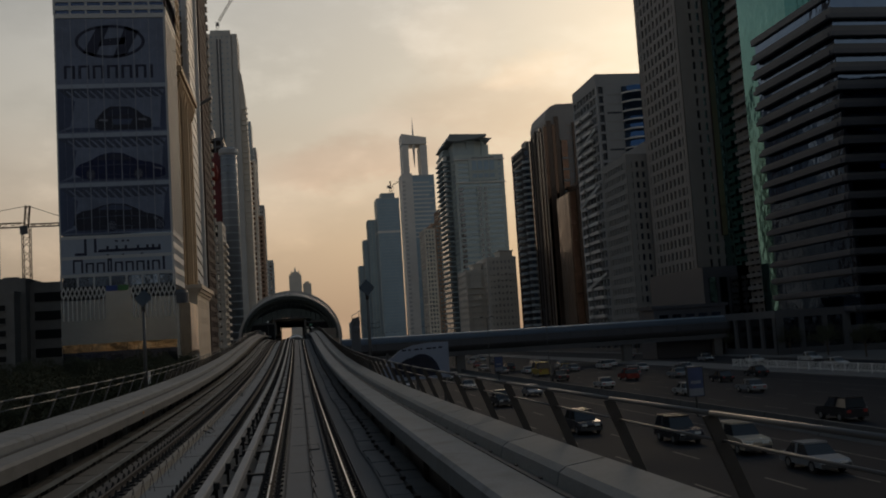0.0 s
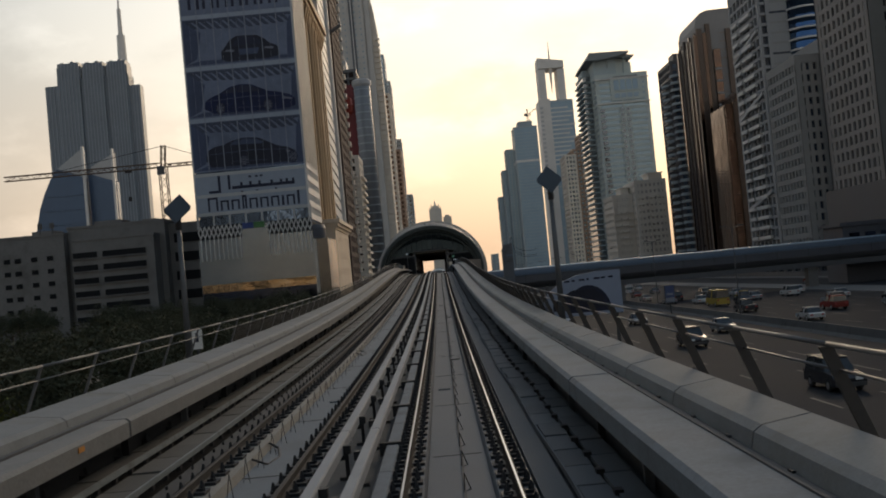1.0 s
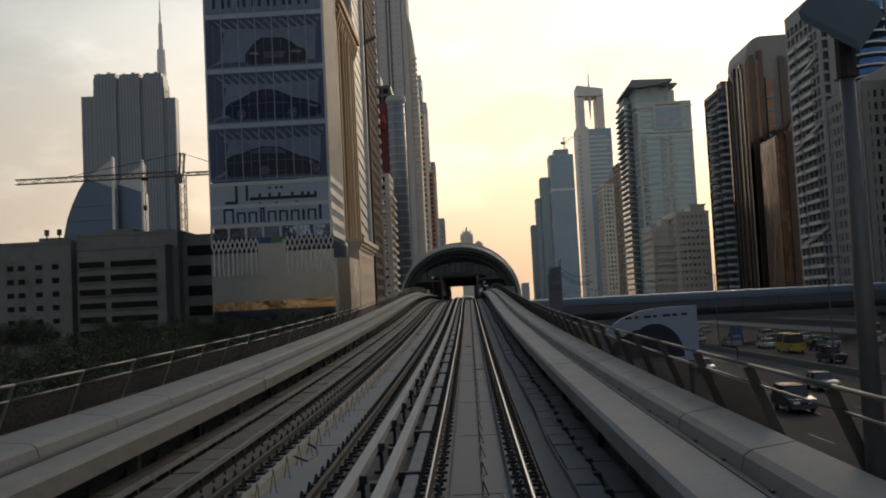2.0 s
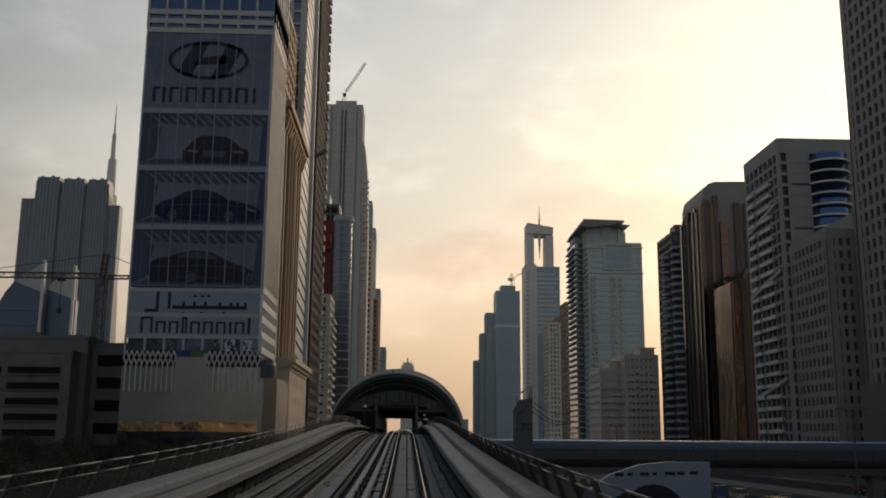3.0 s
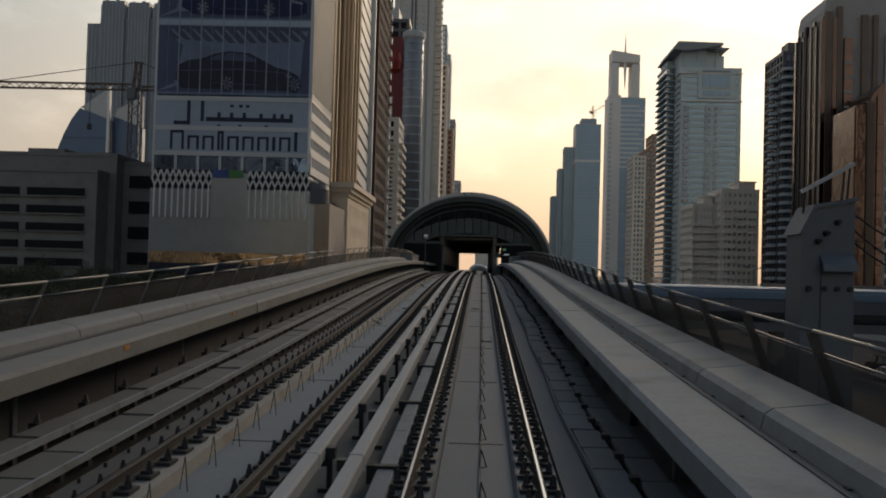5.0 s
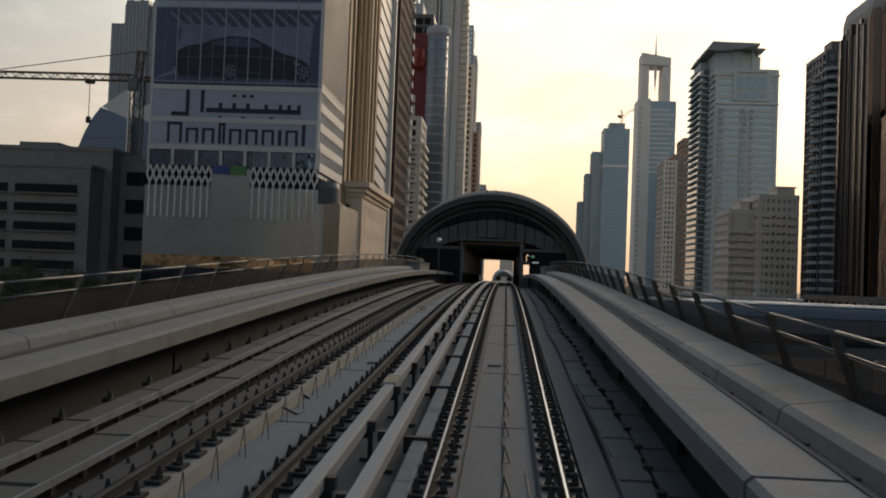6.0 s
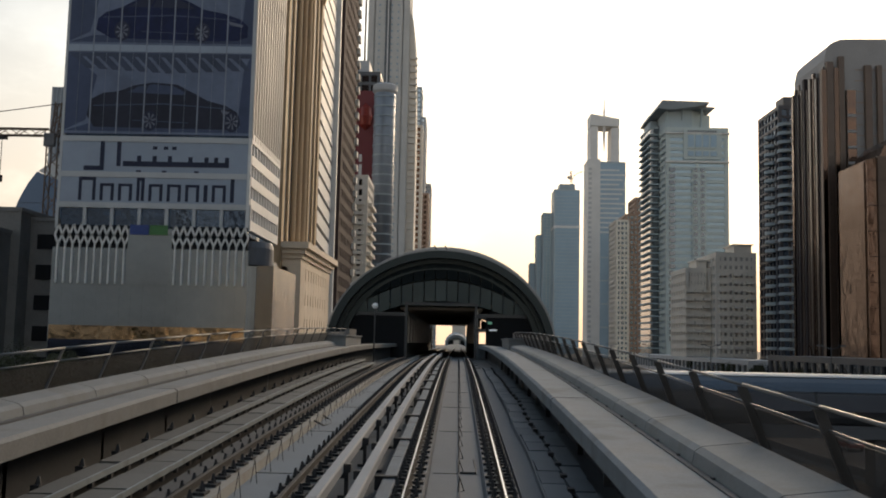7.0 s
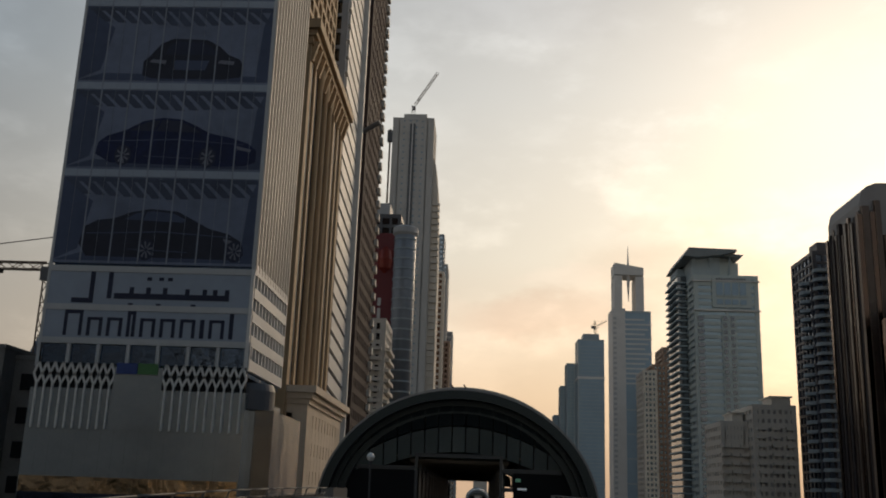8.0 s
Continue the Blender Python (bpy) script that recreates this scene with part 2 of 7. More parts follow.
MESH_GREY = material("grey_panel", (0.16, 0.155, 0.15), 0.6, 0.3, vary=0.2, scale=0.8, grain=20)


def woven_screen(name, color, cover):
    """A fine perforated screen: part of the light passes straight through its holes."""
    m = material(name, color, 0.7, 0.1, vary=0.3, scale=0.6, grain=9, bump=0.0)
    n, l = m.node_tree.nodes, m.node_tree.links
    hole, mixer = n.new("ShaderNodeBsdfTransparent"), n.new("ShaderNodeMixShader")
    mixer.inputs[0].default_value = cover
    l.new(hole.outputs[0], mixer.inputs[1])
    l.new(n["Principled BSDF"].outputs[0], mixer.inputs[2])
    l.new(mixer.outputs[0], n["Material Output"].inputs["Surface"])
    return m


PANE = woven_screen("perforated_screen", (0.07, 0.065, 0.062), 0.48)
POST_BROWN = material("dull_post_paint", (0.075, 0.068, 0.062), 0.75, 0.1, vary=0.2, scale=1.0, grain=20, bump=0.05, spec=0.25)
WHITE_PAINT = material("white_paint", (0.78, 0.78, 0.76), 0.5, vary=0.08, scale=0.6)
SHELL = material("shell_roof_metal", (0.50, 0.465, 0.43), 0.5, 0.1, vary=0.15, scale=0.25, grain=4, bump=0.05)
SHELL_EDGE = material("shell_edge_metal", (0.31, 0.30, 0.29), 0.5, 0.2, vary=0.2, scale=0.3, grain=5, bump=0.05)
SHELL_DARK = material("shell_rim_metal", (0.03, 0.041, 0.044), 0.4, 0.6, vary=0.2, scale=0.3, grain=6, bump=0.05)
END_GLASS = material("station_end_panel", (0.13, 0.155, 0.15), 0.45, 0.1, vary=0.2, scale=0.4, grain=6, bump=0.05, per_piece=0.15)
SOFFIT = material("soffit_slat", (0.33, 0.27, 0.2), 0.6, vary=0.15, scale=0.5)
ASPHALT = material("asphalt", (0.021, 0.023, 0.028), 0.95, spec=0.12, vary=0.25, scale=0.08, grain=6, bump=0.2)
# dusty ground; the shade of the gardens is mixed into its colour
SAND = material("shaded_dusty_ground", (0.10, 0.09, 0.072), 0.95, vary=0.3, scale=0.05, grain=3, bump=0.2)
PAVE = material("paving", (0.12, 0.117, 0.115), 0.9, vary=0.2, scale=0.2, grain=6)
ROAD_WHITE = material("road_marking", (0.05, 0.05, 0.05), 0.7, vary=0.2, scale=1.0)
LEAF = material("leaf", (0.065, 0.07, 0.045), 0.95, vary=0.5, scale=0.7, grain=5, bump=0.0, spec=0.1)
LEAF_LIGHT = material("sunny_leaf", (0.085, 0.10, 0.025), 0.95, vary=0.5, scale=0.7, grain=5, bump=0.0, spec=0.1)
BARK = material("bark", (0.10, 0.075, 0.05), 0.9, vary=0.3, scale=2.0)
TYRE = material("tyre_rubber", (0.02, 0.02, 0.02), 0.85, vary=0.2, scale=3)
CAR_GLASS = material("car_glass", (0.03, 0.035, 0.04), 0.08, 0.0, vary=0.1, scale=1, bump=0)
PAINTS = [material("car_paint_" + n, c, 0.25, 0.1, vary=0.05, scale=1.0, bump=0.0) for n, c in
          (("white", (0.55, 0.55, 0.54)), ("silver", (0.3, 0.31, 0.32)), ("dark", (0.03, 0.03, 0.035)), ("red", (0.25, 0.04, 0.03)), ("yellow", (0.45, 0.32, 0.06)), ("sand", (0.45, 0.4, 0.32)))]
LAMP_GLASS = material("head_lamp_glass", (0.75, 0.75, 0.72), 0.15, vary=0.05, bump=0)
TAIL_RED = material("tail_lamp", (0.3, 0.02, 0.02), 0.3, vary=0.05, bump=0)

GLASS_BLUE = facade_glass("blue_glass", (0.40, 0.48, 0.55))
GLASS_DARK = facade_glass("dark_glass", (0.13, 0.15, 0.18))
GLASS_GREEN = facade_glass("green_glass", (0.13, 0.30, 0.28))
GLASS_BROWN = facade_glass("bronze_glass", (0.118, 0.082, 0.066), 0.14, 0.5)
GLASS_BROWN_DARK = material("dark_bronze_glass", (0.085, 0.06, 0.048), 0.3, 0.3, vary=0.25, scale=0.08, grain=0.8, bump=0.02)
GLASS_NAVY = facade_glass("navy_glass", (0.14, 0.20, 0.30))
STONE_WHITE = material("white_cladding", (0.62, 0.61, 0.59), 0.6, vary=0.1, scale=0.1, grain=1.5, bump=0.05)
STONE_GREY = material("grey_cladding", (0.41, 0.42, 0.43), 0.6, vary=0.12, scale=0.1, grain=1.5, bump=0.05)
STONE_BLUE = material("blue_grey_cladding", (0.28, 0.335, 0.37), 0.55, vary=0.1, scale=0.1, grain=1.5, bump=0.05)
STONE_TAN = material("tan_stone", (0.48, 0.34, 0.2), 0.75, vary=0.15, scale=0.1, grain=1.5, bump=0.08)
STONE_BEIGE = material("beige_render", (0.64, 0.59, 0.52), 0.8, vary=0.12, scale=0.1, grain=1.5, bump=0.05)
STONE_BROWN = material("brown_stone", (0.30, 0.20, 0.145), 0.6, vary=0.15, scale=0.1, grain=1.5, bump=0.05)
STONE_DARK = material("dark_cladding", (0.10, 0.105, 0.115), 0.5, vary=0.2, scale=0.1, grain=1.5, bump=0.05)
STONE_SLATE = material("slate_cladding", (0.075, 0.08, 0.095), 0.5, vary=0.15, scale=0.1, grain=1.5, bump=0.05)
STONE_TAUPE = material("taupe_cladding", (0.24, 0.225, 0.215), 0.65, vary=0.12, scale=0.1, grain=1.5, bump=0.05)
GLASS_COPPER = facade_glass("copper_glass", (0.15, 0.10, 0.08), 0.2, 0.8)
GLASS_SMOKE = facade_glass("smoke_glass", (0.20, 0.22, 0.24), 0.12, 0.15)
GLASS_INK = facade_glass("ink_blue_glass", (0.07, 0.095, 0.16), 0.1, 0.1)
STONE_CREAM = material("cream_stone", (0.70, 0.58, 0.45), 0.75, vary=0.12, scale=0.15, grain=1.5, bump=0.06)
PLUM_GLASS = material("dull_plum_glazing", (0.035, 0.028, 0.03), 0.6, vary=0.2, scale=0.2, bump=0.0, spec=0.25)
ROUND_GLASS = material("round_tower_glazing", (0.19, 0.215, 0.25), 0.4, 0.4, vary=0.15, scale=0.05, grain=0.8, bump=0.02)
GLASS_AZURE = facade_glass("azure_glass", (0.12, 0.19, 0.31))
# gold of a sunlit reflection put into the glass colour
GLASS_GOLD = facade_glass("gold_reflection_glass", (0.60, 0.47, 0.31), 0.1, 0.9)
STONE_PLUM = material("dark_brown_cladding", (0.07, 0.052, 0.05), 0.9, vary=0.2, scale=0.1, grain=1.5, bump=0.05, spec=0.2)
CONCRETE_OLD = material("weathered_concrete", (0.15, 0.147, 0.142), 0.85, vary=0.25, scale=0.12, grain=2.5, bump=0.1)
RED_BANNER = material("red_banner", (0.16, 0.03, 0.035), 0.6, vary=0.1, scale=0.1)
POSTER_BLUE = material("wrap_print", (0.14, 0.168, 0.24), 0.55, vary=0.3, scale=0.07, grain=0.6, bump=0.02, spec=0.2)
POSTER_DEEP = material("wrap_print_deep", (0.06, 0.077, 0.13), 0.55, vary=0.3, scale=0.07, grain=0.6, bump=0.02, spec=0.2)
POSTER_LIGHT = material("wrap_print_light", (0.265, 0.31, 0.38), 0.55, vary=0.12, scale=0.1, grain=0.6, bump=0.02)
INK = material("wrap_ink", (0.025, 0.03, 0.055), 0.5, vary=0.25, scale=0.2, grain=1.0, bump=0.02, spec=0.2)
INK_SOFT = material("wrap_ink_soft", (0.024, 0.027, 0.042), 0.5, vary=0.3, scale=0.2, grain=1.0, bump=0.02, spec=0.2)
PRINT_BEAM = material("wrap_print_beam", (0.055, 0.068, 0.105), 0.5, vary=0.3, scale=0.2, grain=1.0, bump=0.02, spec=0.2)
INK_CAR = material("wrap_car_blue", (0.009, 0.015, 0.055), 0.4, vary=0.4, scale=0.25, grain=1.0, bump=0.02, spec=0.2)
WHEEL_GREY = material("wrap_wheel", (0.12, 0.13, 0.17), 0.5, vary=0.2, scale=0.5)
BOARD_WHITE = material("billboard_print", (0.27, 0.32, 0.42), 0.5, vary=0.08, scale=0.3)
RAIL_PAINT = material("grey_rail_paint", (0.13, 0.13, 0.13), 0.5, 0.2, vary=0.15, scale=1.0, grain=20, bump=0.05)
CONCRETE_PALE = material("new_concrete", (0.46, 0.45, 0.43), 0.8, vary=0.12, scale=0.1, grain=1.5, bump=0.05)
PANEL_GREY = material("brushed_podium_panel", (0.335, 0.385, 0.42), 0.15, 0.7, vary=0.14, scale=0.15, grain=1.0, bump=0.03, per_piece=0.08)
# near-black, so openings carry their darkness as colour
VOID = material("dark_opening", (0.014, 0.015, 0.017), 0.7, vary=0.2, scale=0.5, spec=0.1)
STEP_CLAD = material("grey_blue_tower_cladding", (0.17, 0.205, 0.245), 0.5, vary=0.1, scale=0.05, grain=0.8, bump=0.03)
STEP_FIN = material("pale_tower_fin", (0.26, 0.29, 0.33), 0.5, vary=0.1, scale=0.05, grain=0.8, bump=0.03)
# far cladding and glass: aerial haze is put into their pale blue colour
HAZE_CLAD = material("haze_tinted_cladding", (0.31, 0.37, 0.41), 0.5, vary=0.08, scale=0.05, grain=0.8, bump=0.03)
SLIM_GLASS = facade_glass("haze_tinted_glass", (0.25, 0.335, 0.405), 0.32, 0.02)
SAIL_BLUE = material("deep_blue_curtain_wall", (0.06, 0.10, 0.17), 0.35, 0.35, vary=0.12, scale=0.03, grain=0.5, bump=0.02)
CRANE_PAINT = material("crane_paint", (0.10, 0.065, 0.045), 0.6, 0.2, vary=0.2, scale=1.0)


# ---- builders ----
class Shape:
    """Collects corners and faces for one mesh."""

    def __init__(self):
        self.v, self.f = [], []

    def add(self, verts, faces):
        k = len(self.v)
        self.v += [tuple(p) for p in verts]
        self.f += [tuple(i + k for i in face) for face in faces]
        return self

    def box(self, x0, x1, y0, y1, z0, z1):
        p = [(x, y, z) for z in (z0, z1) for y in (y0, y1) for x in (x0, x1)]
        return self.add(p, [(0, 2, 3, 1), (4, 5, 7, 6), (0, 1, 5, 4), (2, 6, 7, 3), (0, 4, 6, 2), (1, 3, 7, 5)])

    def prism(self, outline, a, b, axis="y"):
        """A closed outline (counter-clockwise seen from the far end) drawn from a to b along an axis. Outline: (x, z) for y, (x, y) for z, (y, z) for x."""
        n = len(outline)
        put = {"y": lambda p, c: (p[0], c, p[1]), "z": lambda p, c: (p[0], p[1], c), "x": lambda p, c: (c, p[0], p[1])}[axis]
        v = [put(p, a) for p in outline] + [put(p, b) for p in outline]
        return self.add(v, [tuple(range(n)), tuple(reversed(range(n, 2 * n)))] + [(i, (i + 1) % n + 0, (i + 1) % n + n, i + n)[::-1] for i in range(n)])

    def sweep(self, outline, ys, rise, closed=True):
        """An (x, z) outline (or one that changes with y) carried along the track through the places ys, lifted by rise(y)."""
        at = outline if callable(outline) else (lambda y: outline)
        n, k = len(at(ys[0])), len(ys)
        v = [(x, y, z + rise(y)) for y in ys for x, z in at(y)]
        f = [(j * n + i, (j + 1) * n + i, (j + 1) * n + (i + 1) % n, j * n + (i + 1) % n) for j in range(k - 1) for i in range(n if closed else n - 1)]
        if closed:
            f += [tuple(range(n)), tuple(reversed(range((k - 1) * n, k * n)))]
        return self.add(v, f)

    def bar(self, a, b, r, sides=6, r2=None):
        """A round bar from a to b."""
        a, b = Vector(a), Vector(b)
        q = (b - a).to_track_quat("Z", "Y").to_matrix()
        ring = [q @ Vector((math.cos(2 * math.pi * i / sides), math.sin(2 * math.pi * i / sides), 0)) for i in range(sides)]
        r2 = r if r2 is None else r2
        v = [a + r * c for c in ring] + [b + r2 * c for c in ring]
        return self.add(v, [tuple(reversed(range(sides))), tuple(range(sides, 2 * sides))] + [(i, (i + 1) % sides, (i + 1) % sides + sides, i + sides) for i in range(sides)])

    def beam(self, a, b, w, h):
        """A square-edged beam from a to b."""
        a, b = Vector(a), Vector(b)
        q = (b - a).to_track_quat("Z", "Y").to_matrix()
        ring = [q @ Vector(c) for c in ((-w / 2, -h / 2, 0), (w / 2, -h / 2, 0), (w / 2, h / 2, 0), (-w / 2, h / 2, 0))]
        v = [a + c for c in ring] + [b + c for c in ring]
        return self.add(v, [(3, 2, 1, 0), (4, 5, 6, 7)] + [(i, (i + 1) % 4, (i + 1) % 4 + 4, i + 4) for i in range(4)])

    def turned(self, profile, centre=(0, 0), sides=16):
        """A turned body: (radius, z) profile round a vertical axis."""
        n = len(profile)
        v = [(centre[0] + r * math.cos(2 * math.pi * i / sides), centre[1] + r * math.sin(2 * math.pi * i / sides), z) for i in range(sides) for r, z in profile]
        f = [(i * n + j, ((i + 1) % sides) * n + j, ((i + 1) % sides) * n + j + 1, i * n + j + 1) for i in range(sides) for j in range(n - 1)]
        f += [tuple(i * n for i in reversed(range(sides))), tuple(i * n + n - 1 for i in range(sides))]
        return self.add(v, f)

    def mesh(self, name, mat, smooth=False):
        me = bpy.data.meshes.new(name)
        me.from_pydata(self.v, [], self.f)
        me.materials.append(mat)
        if len(self.f) < 30000:
            bm = bmesh.new()
            bm.from_mesh(me)
            bmesh.ops.recalc_face_normals(bm, faces=bm.faces)
            bm.to_mesh(me)
            bm.free()
        if smooth:
            for p in me.polygons:
                p.use_smooth = True
        return me


def thing(name, label, category, group="", at=(0, 0, 0), kind=""):
    ob = new(name)
    ob.location = at
    ob.empty_display_size = 0.5
    return tagged(ob, label, category, group, kind)


def part(name, shape, mat, parent, label="", smooth=False, at=None, kind=""):
    """Links a Shape (or a mesh that several share) as one mesh under a thing or a part."""
    me = shape.mesh(name, mat, smooth) if isinstance(shape, Shape) else shape
    ob = new(name, me)
    ob.parent = parent
    if at is not None:
        ob.location = at
    return tagged(ob, label, kind=kind)


def structure(name, shape, mat, label, category, smooth=False):
    ob = new(name, shape.mesh(name, mat, smooth))
    return tagged(ob, label, category, kind="structure")


def rise(y):
    """Rail level along the line: down a little, up the ramp, level through the station."""
    u = y / 100
    if y < 0:
        return -1.1726 * u
    if y < 130:
        return -1.1726 * u + 2.8513 * u ** 2 - 0.34 * u ** 3
    w = min(y, 195) - 130
    return 2.5473 + 0.04517 * w - 0.04517 * w * w / 130


def span(a, b, step):
    n = max(1, round((b - a) / step))
    return [a + (b - a) * i / n for i in range(n + 1)]


GROUND = -5.5
MID = -1.62  # the viaduct's middle


def mirrored(outline):
    return [(2 * MID - x, z) for x, z in reversed(outline)]


# ---- ground and road ----
structure("ground", Shape().add([(-4000, -600, GROUND), (4000, -600, GROUND), (4000, 4500, GROUND), (-4000, 4500, GROUND)], [(0, 1, 2, 3)]), SAND, "dusty open ground of the city, coloured darker for garden shade", "ground")
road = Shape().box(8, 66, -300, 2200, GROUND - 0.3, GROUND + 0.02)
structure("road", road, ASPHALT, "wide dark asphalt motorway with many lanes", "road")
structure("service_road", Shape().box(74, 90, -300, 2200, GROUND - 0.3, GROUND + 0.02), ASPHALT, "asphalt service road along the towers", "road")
structure("pavement", Shape().box(90, 112, -300, 2200, GROUND - 0.3, GROUND + 0.15), PAVE, "grey paved forecourts before the towers", "pavement")
structure("pavement_verge", Shape().box(66, 74, -300, 2200, GROUND - 0.3, GROUND + 0.17), PAVE, "raised verge between the motorway and the service road", "pavement")

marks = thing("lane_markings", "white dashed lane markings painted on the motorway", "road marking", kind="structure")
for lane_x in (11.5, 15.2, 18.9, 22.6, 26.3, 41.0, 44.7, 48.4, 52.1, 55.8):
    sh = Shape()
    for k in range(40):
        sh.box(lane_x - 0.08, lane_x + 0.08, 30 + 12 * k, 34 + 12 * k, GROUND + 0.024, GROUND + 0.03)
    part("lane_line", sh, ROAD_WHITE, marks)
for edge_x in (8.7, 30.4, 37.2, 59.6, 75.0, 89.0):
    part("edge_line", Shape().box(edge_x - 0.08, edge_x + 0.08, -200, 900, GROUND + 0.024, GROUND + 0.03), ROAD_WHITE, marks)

median = thing("median_barrier", "concrete barrier along the middle of the motorway", "barrier")
for k in range(60):
    y0 = 20 + 8 * k
    part("barrier_block", Shape().prism([(33.4, GROUND), (34.6, GROUND), (34.25, GROUND + 0.3), (34.1, GROUND + 0.95), (33.9, GROUND + 0.95), (33.75, GROUND + 0.3)], y0, y0 + 7.9), GRIME_SHADE, median)

POST_BLUE = material("blue_notice_print", (0.05, 0.08, 0.19), 0.45, vary=0.25, scale=0.6, grain=6, bump=0.02)
POST_PALE = material("pale_notice_print", (0.24, 0.26, 0.30), 0.45, vary=0.2, scale=0.6, grain=6, bump=0.02)
for y in (78.0, 159.0):
    totem = thing("advertising_column", "blue and pale advertising panel on a post beside the motorway barrier", "advertising column", "advertising columns")
    part("post", Shape().bar((32.9, y, GROUND + 0.02), (32.9, y, GROUND + 1.8), 0.11, 10), DARK_STEEL, totem)
    part("panel", Shape().box(32.25, 33.55, y - 0.14, y + 0.14, GROUND + 1.7, GROUND + 4.1), POST_BLUE, totem)
    part("panel_frame", Shape().box(32.17, 32.25, y - 0.17, y + 0.17, GROUND + 1.62, GROUND + 4.18).box(33.55, 33.63, y - 0.17, y + 0.17, GROUND + 1.62, GROUND + 4.18).box(32.25, 33.55, y - 0.17, y + 0.17, GROUND + 4.1, GROUND + 4.18), DARK_STEEL, totem)
    part("print_band", Shape().box(32.27, 33.53, y - 0.155, y - 0.14, GROUND + 1.75, GROUND + 2.35), POST_PALE, totem)
    part("print_band", Shape().box(32.45, 33.35, y - 0.155, y - 0.14, GROUND + 2.75, GROUND + 3.0), POST_PALE, totem)

fence = thing("white_fence", "white slatted steel fence along the verge", "fence")
for k in range(24):
    y0 = 78 + 3.0 * k
    part("post", Shape().box(69.95, 70.05, y0 - 0.05, y0 + 0.05, GROUND + 0.17, GROUND + 1.45), WHITE_PAINT, fence)
    for z in (0.45, 1.3):
        part("fence_rail", Shape().box(69.98, 70.02, y0 + 0.05, y0 + 2.95, GROUND + z, GROUND + z + 0.06), WHITE_PAINT, fence)
slats = Shape()
for k in range(240):
    slats.box(70.025, 70.055, 78.11 + 0.3 * k, 78.19 + 0.3 * k, GROUND + 0.3, GROUND + 1.4)
part("fence_slats", slats, WHITE_PAINT, fence, kind="stuff")

# ---- viaduct ----
Y0, Y1 = -14, 345
LINE = span(Y0, Y1, 4)
viaduct = thing("viaduct", "concrete twin-track metro viaduct with raised edge walls", "viaduct", kind="structure")
deck = [(2 * MID - 3.3, -0.36), (2 * MID - 1.9, -1.5), (-3.2, -2.3), (0.0, -2.3), (1.9, -1.5), (3.3, -0.36)]
part("deck", Shape().sweep(deck, LINE, rise), GRIME_SHADE, viaduct)
wall_r = [(2.45, -0.36), (3.45, -0.36), (3.45, 0.89), (2.66, 0.89), (2.66, 0.67), (2.45, 0.67)]


def EDGE(y):
    """How far the edges have spread for the station: 0 before, 1 after."""
    w = min(1.0, max(0.0, (y - 40) / 85))
    return w * w * (3 - 2 * w)


# edge walls, coloured dark for the shadow under the walkways
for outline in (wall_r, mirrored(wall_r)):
    part("edge_wall", Shape().sweep(lambda y: [(x + (EDGE(y) * (-0.57 if outline is not wall_r else 0.21)) + (0.0 if outline is not wall_r else 0.10), z) for x, z in outline], LINE, rise), WALL_SHADE, viaduct)
for k in range(11):
    y = -4 + 33 * k
    top = rise(y) - 2.28
    pier = Shape().turned([(1.0, GROUND - 0.5), (1.0, top - 1.2), (1.9, top)], (MID, y), 20)
    part("pier", pier, CONCRETE_OLD, viaduct, smooth=True)

# track slabs, plinths and rails
track_bed = thing("track_bed", "pale concrete slab track with long rail plinths", "track", kind="structure")
for tc in (0.0, 2 * MID):
    top = -0.27 if tc == 0 else -0.335
    part("centre_slab", Shape().sweep([(tc - 0.46, -0.38), (tc + 0.46, -0.38), (tc + 0.46, top), (tc - 0.46, top)], LINE, rise), CONCRETE if tc == 0 else SLAB_PALE, track_bed)
    for s in (-1, 1):
        o = [(tc + s * 0.75 - 0.30, -0.36), (tc + s * 0.75 + 0.30, -0.36), (tc + s * 0.75 + 0.25, -0.19), (tc + s * 0.75 - 0.25, -0.19)]
        if tc < 0 and s < 0:
            o = [(x + 0.12 if x > tc - 0.75 else x, z) for x, z in o]
        part("plinth", Shape().sweep(o, LINE, rise), PLINTH if tc < 0 and s < 0 else (CONCRETE if tc == 0 else GRIME_SHADE), track_bed)


def rail_section(x):
    return [(x - 0.07, -0.17), (x + 0.07, -0.17), (x + 0.07, -0.155), (x + 0.012, -0.135), (x + 0.012, -0.045), (x + 0.036, -0.03), (x + 0.036, -0.010), (x + 0.026, -0.002), (x - 0.026, -0.002), (x - 0.036, -0.010), (x - 0.036, -0.03), (x - 0.012, -0.045), (x - 0.012, -0.135), (x - 0.07, -0.155)]


